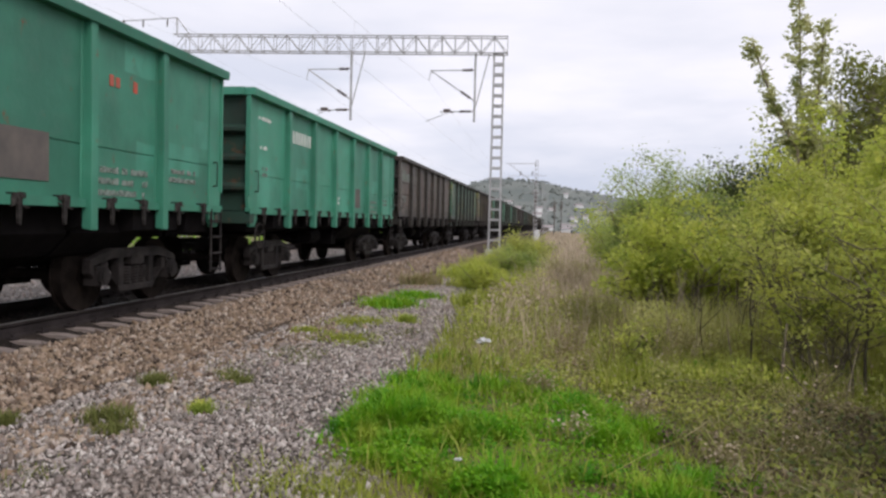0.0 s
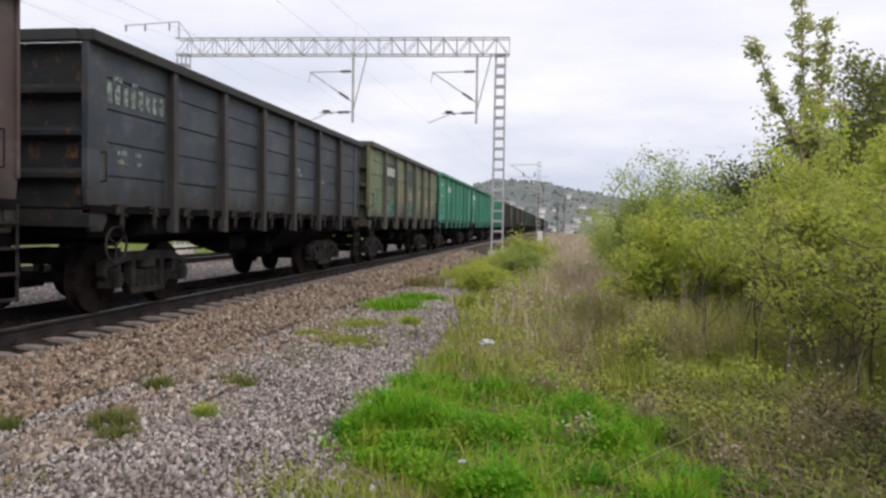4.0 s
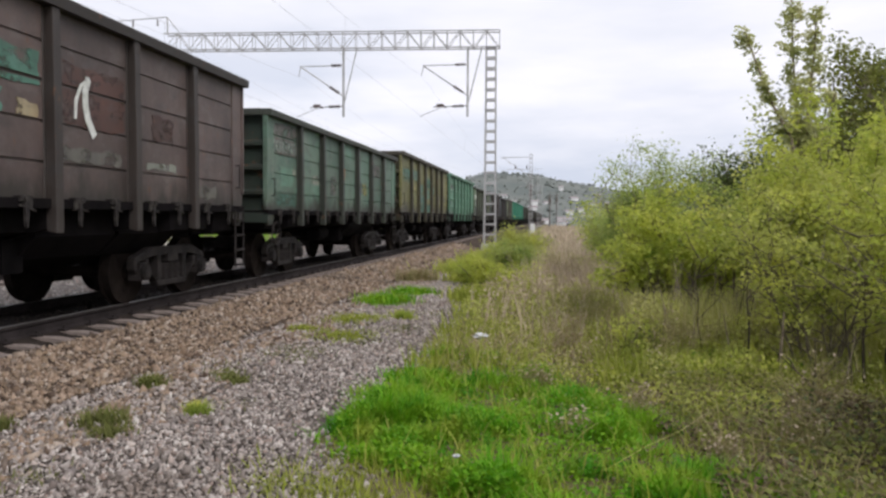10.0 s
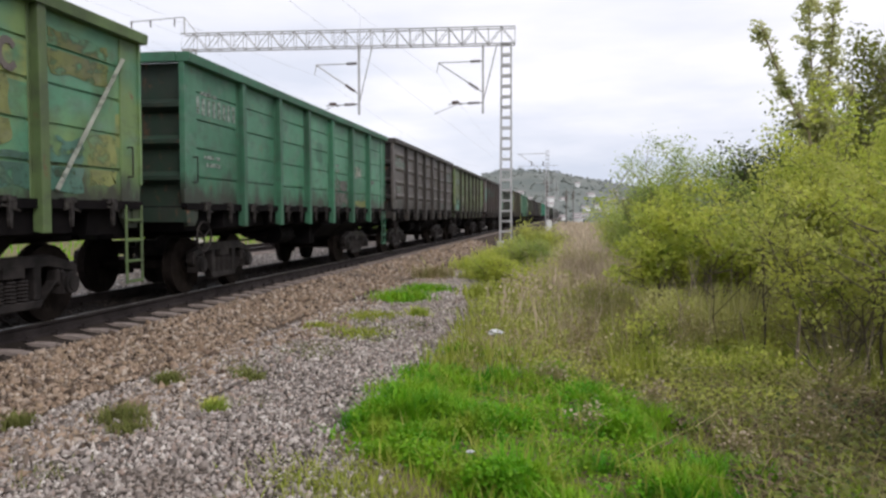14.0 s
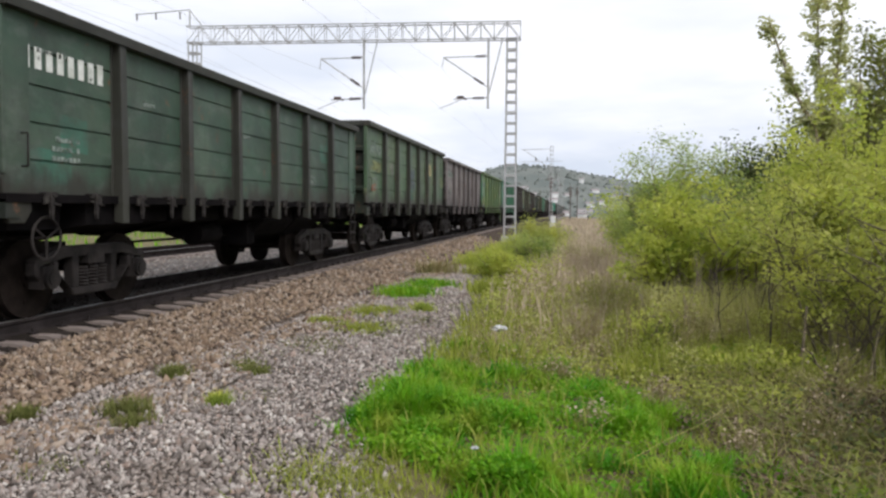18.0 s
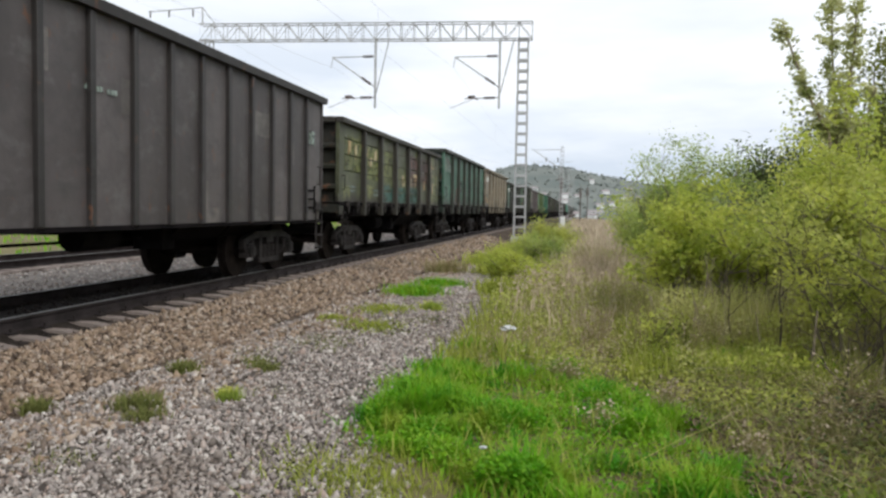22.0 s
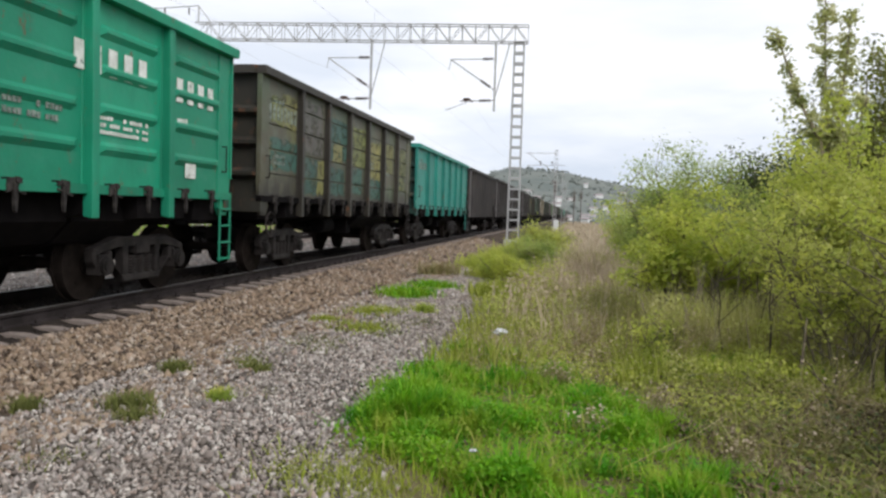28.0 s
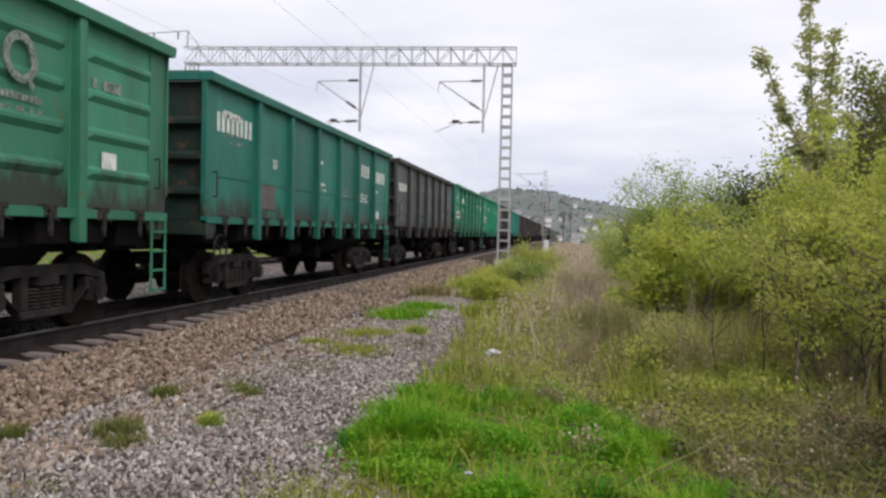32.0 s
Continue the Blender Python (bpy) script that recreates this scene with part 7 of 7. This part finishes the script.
# worn and repainted fields: wagon: (kind, panel, from, to along the panel, from, to in height)
FIELDS = {
    3: [("dark", 2, 0, 1, 2.45, 3.2), ("teal", 2, 0, 1, 1.45, 2.0), ("dark", 3, 0.02, 0.36, 2.66, 3.08), ("blue", 4, 0.1, 0.9, 2.55, 3.22), ("teal", 4, 0, 1, 1.5, 2.05), ("grey", 3, 0.4, 0.7, 1.5, 1.8), ("dark", 7, 0.05, 0.35, 2.2, 2.9)]
       + [("cream", p, a, a + w_, z, z + h_) for p, a, w_, z, h_ in ((3, .04, .2, 2.26, .28), (3, .06, .32, 2.06, .14), (3, .66, .1, 2.05, .4), (3, .76, .16, 2.32, .16), (3, .78, .14, 2.06, .14), (4, .08, .1, 2.16, .24), (4, .24, .12, 2.1, .22), (4, .62, .12, 2.06, .3), (4, .74, .1, 2.06, .16),
                                                              (5, .1, .22, 2.3, .12), (5, .22, .1, 2.02, .34), (5, .68, .28, 2.38, .12), (5, .78, .1, 1.95, .42), (6, .1, .1, 1.95, .34), (6, .22, .12, 2.14, .14), (6, .58, .3, 2.1, .1), (6, .66, .1, 1.92, .36), (7, .1, .1, 1.9, .32), (7, .26, .1, 1.9, .32), (7, .5, .24, 2.08, .12), (7, .52, .1, 1.86, .26))],
    5: [("green", 1, 0, 1, 1.5, 3.4), ("cream", 2, .2, .5, 2.5, 2.7), ("cream", 3, .1, .3, 2.1, 2.6), ("pale", 3, .5, .9, 2.9, 3.1), ("cream", 5, .3, .5, 2.2, 2.5), ("pale", 6, .1, .4, 2.0, 2.2)],
    6: [("dark", 1, 0, 1, 1.5, 2.15), ("dark", 1, 0, .55, 2.15, 2.72), ("dark", 2, 0, .42, 1.5, 2.1), ("pale", 3, 0, 1, 2.26, 2.44), ("dark", 3, .08, .64, 1.48, 2.1), ("pale", 3, .66, .9, 1.5, 2.1), ("pale", 3, .1, .24, 1.5, 1.75), ("dark", 4, .05, .45, 2.75, 3.2), ("dark", 4, 0, .14, 1.7, 2.6), ("cream", 5, 0, 1, 2.78, 3.2), ("cream", 6, .15, .8, 3.0, 3.25), ("olive", 6, .3, .85, 1.9, 2.2), ("dark", 5, 0, .2, 1.7, 2.3), ("olive", 2, 0, 1, 2.7, 3.3), ("pale", 1, .1, .8, 2.3, 2.6)],
    8: [("teal", 1, 0, 1, 2.6, 3.05), ("teal", 2, 0, 1, 2.71, 3.06), ("dark", 2, .02, .5, 1.48, 2.02), ("teal", 3, .05, 1, 1.46, 2.1), ("teal", 3, .25, .85, 2.1, 2.6), ("teal", 4, 0, 1, 2.5, 2.95), ("teal", 4, .15, .85, 2.05, 2.42), ("teal", 4, 0, 1, 1.46, 1.78), ("teal", 5, .2, .7, 2.3, 2.6), ("grey", 6, .05, .6, 1.85, 2.3), ("grey", 7, .1, .8, 2.0, 2.3), ("pale", 4, .4, .7, 3.0, 3.15)],
    9: [("grey", 1, 0, 1, 2.62, 3.4), ("pale", 1, .8, .95, 2.2, 2.4), ("pale", 2, .6, .95, 2.1, 2.35), ("grey", 3, .5, .8, 1.9, 2.4), ("teal", 1, .1, .9, 1.5, 1.8), ("yellow", 5, .4, .75, 2.0, 2.35), ("blue", 5, .1, .4, 2.0, 2.4), ("grey", 6, .2, .8, 2.7, 3.1)],
    10: [("red", 5, .1, .95, 2.27, 2.95), ("pale", 6, .2, .75, 1.86, 1.96), ("red", 6, .3, .7, 2.27, 2.6), ("grey", 5, .1, .9, 1.85, 2.0), ("grey", 7, .1, .6, 1.5, 1.7), ("teal", 2, 0, 1, 2.71, 3.07), ("teal", 3, .05, 1, 2.5, 2.82), ("teal", 4, .05, .95, 2.6, 2.96), ("teal", 4, .25, .55, 2.2, 2.5), ("cream", 4, .72, .92, 2.2, 2.42), ("teal", 2, .04, .42, 1.56, 1.92), ("pale", 2, .3, .75, 2.04, 2.18), ("pale", 3, .4, .75, 2.5, 2.8), ("pale", 3, .1, .3, 1.56, 1.78), ("teal", 1, 0, 1, 2.1, 3.0)],
    11: [("teal", 1, 0.05, 1, 1.47, 1.95), ("black", 1, .2, .85, 1.74, 1.80), ("black", 1, .3, .6, 1.92, 2.02), ("dark", 2, .02, .5, 1.47, 1.80), ("pale", 2, .1, .9, 1.95, 2.14), ("grey", 2, .55, .95, 1.5, 1.75), ("dark", 4, .1, .6, 2.15, 2.5), ("pale", 3, .1, .8, 2.55, 2.7), ("red", 5, .12, .80, 2.28, 2.98), ("olive", 6, .1, .9, 1.9, 2.3)],
    13: [("red", 5, .05, .28, 1.5, 2.2), ("grey", 5, .3, .9, 1.5, 2.1), ("pale", 6, .1, .65, 2.25, 2.5), ("olive", 6, .05, .95, 1.44, 1.6), ("grey", 7, .1, .5, 2.1, 2.25)],
    14: [("red", 5, .30, .92, 2.74, 3.42), ("cream", 5, .25, .95, 2.06, 2.42), ("olive", 6, .2, .8, 1.95, 2.68), ("grey", 6, 0, .2, 2.0, 2.4), ("teal", 6, 0, 1, 1.5, 1.9), ("teal", 5, 0, 1, 1.5, 2.0), ("olive", 7, .1, .9, 2.8, 3.3), ("teal", 7, 0, .5, 1.5, 2.1), ("olive", 7, .6, 1, 1.6, 2.2), ("teal", 3, 0, 1, 2.2, 3.1), ("olive", 4, .1, .7, 2.0, 2.9), ("olive", 2, .2, 1, 2.5, 3.2)],
    16: [("blue", 4, .2, .8, 1.9, 2.6), ("olive", 1, .2, .9, 2.3, 2.6), ("pale", 2, .5, .8, 2.3, 2.6), ("teal", 4, .3, .6, 1.6, 1.9)],
    19: [("grey", 1, .2, .8, 2.9, 3.3), ("dark", 3, .1, .8, 2.0, 2.5), ("red", 2, .7, 1, 1.5, 2.1), ("grey", 4, .1, .6, 1.6, 2.1)],
    20: [("green", p, 0, 1, 1.47, 2.0) for p in (3, 4, 5)] + [("olive", 1, 0, 1, 2.2, 3.2), ("olive", 2, 0, 1, 2.1, 3.1), ("olive", 3, .1, .9, 2.1, 3.1), ("red", 5, 0, 1, 2.1, 3.2), ("red", 6, 0, 1, 2.2, 3.2), ("dark", 7, 0, .5, 1.9, 3.2)]
        + [("cream", p, a, a + w_, z, z + h_) for p, a, w_, z, h_ in ((4, .05, .08, 2.1, .36), (4, .08, .2, 2.36, .12), (4, .66, .1, 2.06, .36), (4, .76, .12, 2.06, .2), (5, .1, .22, 2.3, .1), (5, .3, .1, 2.06, .3), (5, .58, .36, 2.42, .12), (5, .72, .12, 2.1, .36), (6, .1, .1, 1.95, .36), (6, .2, .16, 2.16, .12), (6, .6, .12, 2.0, .36), (7, .2, .12, 2.0, .3), (7, .55, .12, 1.9, .44), (7, .6, .3, 2.2, .12),
                                                               (7, .3, .12, 2.74, .44), (7, .45, .3, 2.6, .12), (7, .45, .28, 2.95, .1), (2, .15, .1, 2.75, .3), (2, .4, .15, 2.5, .25), (2, .7, .15, 2.7, .3), (1, .2, .12, 2.7, .4), (1, .6, .12, 2.6, .4))],
    26: [("green", 1, 0, 1, 1.9, 2.45), ("yellow", 1, .4, .95, 2.7, 3.3), ("olive", 1, .05, .4, 2.7, 3.2), ("grey", 2, .1, .9, 2.3, 3.35), ("green", 2, 0, .7, 1.5, 2.25), ("yellow", 2, .72, 1, 1.5, 2.2), ("green", 3, 0, 1, 2.3, 3.2), ("yellow", 3, .3, .75, 2.2, 2.7), ("green", 3, .1, .9, 1.5, 2.1),
         ("olive", 4, 0, 1, 2.2, 3.2), ("green", 4, .1, .8, 1.6, 2.2), ("yellow", 5, .1, .9, 2.0, 3.0), ("green", 5, .2, 1, 1.5, 2.0), ("yellow", 6, .1, .8, 2.2, 3.1), ("olive", 7, .1, .9, 1.8, 3.1)],
    29: [("teal", 7, .12, .8, 2.35, 3.1), ("green", 7, .1, .9, 1.5, 2.3), ("grey", 4, .1, .7, 2.0, 2.8), ("green", 3, .3, 1, 1.5, 2.0)],
}
TONES = {"dark": ((0.045, 0.05, 0.055), (0.06, 0.062, 0.062)), "teal": ((0.075, 0.19, 0.14), (0.10, 0.22, 0.17)), "green": ((0.035, 0.10, 0.08), (0.05, 0.13, 0.10)), "blue": ((0.075, 0.115, 0.14), (0.10, 0.14, 0.155)), "cream": ((0.50, 0.42, 0.27), (0.44, 0.29, 0.14)),
         "pale": ((0.30, 0.32, 0.27), (0.24, 0.26, 0.21)), "olive": ((0.15, 0.17, 0.05), (0.20, 0.22, 0.075)), "grey": ((0.12, 0.115, 0.10), (0.15, 0.14, 0.125)), "red": ((0.085, 0.042, 0.034), (0.065, 0.036, 0.03)),
         "yellow": ((0.29, 0.27, 0.085), (0.23, 0.24, 0.09)), "black": ((0.02, 0.02, 0.02), (0.03, 0.03, 0.028))}
TONE_M = {q: paint("patch_paint_" + q, a, c, 0.5, 0, None, 0.45, seed=len(q) * 3.7, scuff=0.6, worn=True) for q, (a, c) in TONES.items()}
WORDS = {"dark": "dark primer field", "teal": "teal repainted field", "green": "dark green repainted field", "blue": "blue-grey repainted field", "cream": "cream sprayed letter stroke", "pale": "pale worn smear", "olive": "yellow-olive field",
         "grey": "grey faded field", "red": "dull red-brown field", "yellow": "yellow field", "black": "black sprayed stroke"}


def fields(k, w):
    for i, (q, p, f0, f1, z0, z1) in enumerate(FIELDS.get(k, ())):
        patch(w, "paint_field", WORDS[q], TONE_M[q], p, f0, f1, z0, z1, k * 100 + i, 0.04, lift=0.014 + 0.002 * (i % 3) if q == "cream" else 0.003 + 0.003 * (i % 4))


for style in ("smooth", "plank", "pressed", "ribbed"):
    TEMPLATES[style] = None
for k in sorted(TRAIN):
    style, base, alt, amount, blocks, block_col, grime, label = TRAIN[k]
    if TEMPLATES[style] is None:
        TEMPLATES[style] = w = wagon(style)
    else:
        w = copy_thing(TEMPLATES[style], Matrix())
    WAGONS[k] = w
    tagged(w, label, "wagon", "wagons of the train")
    for o in w.children:
        if o.name.split(".")[0] in PAINTED + ("far_side_wall", "handrail"):
            raise_body(o, k)
    dress(k, w, base, alt, amount, blocks, block_col, grime)
# markings are added once all copies are made
for k in sorted(TRAIN):
    old = set(WAGONS[k].children)
    marks(k, WAGONS[k])
    for o in WAGONS[k].children:
        if o not in old and o.name.split(".")[0] not in ("step", "diagonal_brace"):
            o.location.x -= 0.028 if TRAIN[k][0] == "pressed" else (0.0 if TRAIN[k][0] == "ribbed" else 0.036)
    fields(k, WAGONS[k])
    for o in WAGONS[k].children:
        if o not in old:
            raise_body(o, k)


def travelled(t):
    """Where the rear end of wagon 0 stands at t seconds, in metres along the track."""
    return float(np.interp(t, RUN_T, RUN_S))


EVEN_S = [0.5 + s for s in (13.11, 38.43, 63.76, 89.12, 114.53, 140.02, 165.61, 191.31, 217.13, 243.09, 269.19, 295.43, 321.82, 348.36, 375.02, 401.82, 428.73)]
# the train surges and lags a little on its couplings
LAG = {1: 0.22, 2: 0.42, 3: 0.38, 8: 0.08, 10: 0.40, 11: 0.05, 12: 0.62, 13: 0.05, 14: 0.03, 17: 0.38, 20: 0.05, 21: 0.10, 22: 0.08, 23: 0.07, 24: 0.12, 25: 0.18, 27.5: 0.35, 28: 0.40, 29: 0.14, 30: 0.58, 32: 0.18}
RUN_T = sorted(set(range(33)) | set(LAG))
RUN_S = [float(np.interp(t, range(0, 34, 2), EVEN_S)) - LAG.get(t, 0.0) for t in RUN_T]


# loose gravel carried on behind the path's near end
bx, by = scatter(36000, -4.4, -1.2, 3.25, -8.0, 2.0)
bx = np.where(bx > -1.7, bx + rng.normal(0, 0.22, len(bx)), bx)
bs = rng.uniform(0.009, 0.024, len(bx))
stones("path_gravel", "grey gravel thinning out on the trodden path", M_GRAVEL, np.stack([bx, by, ground_z(bx, by) + 0.016 + bs * 0.25], 1), bs)


def motions():
    for k, w in WAGONS.items():
        walk(w, [(t, pose(TRACK, s - PITCH * k, 0)) for t, s in zip(RUN_T, RUN_S)])
    # wheels roll: one turning path for the leading and one for the trailing wheelset of a bogie, shared by all bogies
    turning = {}
    for w in WAGONS.values():
        for b in w.children:
            if not b.name.startswith("bogie"):
                continue
            for o in b.children:
                if o.name.startswith("wheelset"):
                    y = round(o.location.y, 3)
                    if y not in turning:
                        walk(o, [(i / FPS, pose(0, y, 0.475, -math.degrees(travelled(i / FPS) / 0.475) % 360)) for i in range(int(32 * FPS) + 1)])
                        turning[y] = o
                    else:
                        o.rotation_mode = "QUATERNION"
                        o.animation_data_create()
                        o.animation_data.action = turning[y].animation_data.action
                        o.animation_data.action_slot = turning[y].animation_data.action_slot


motions()
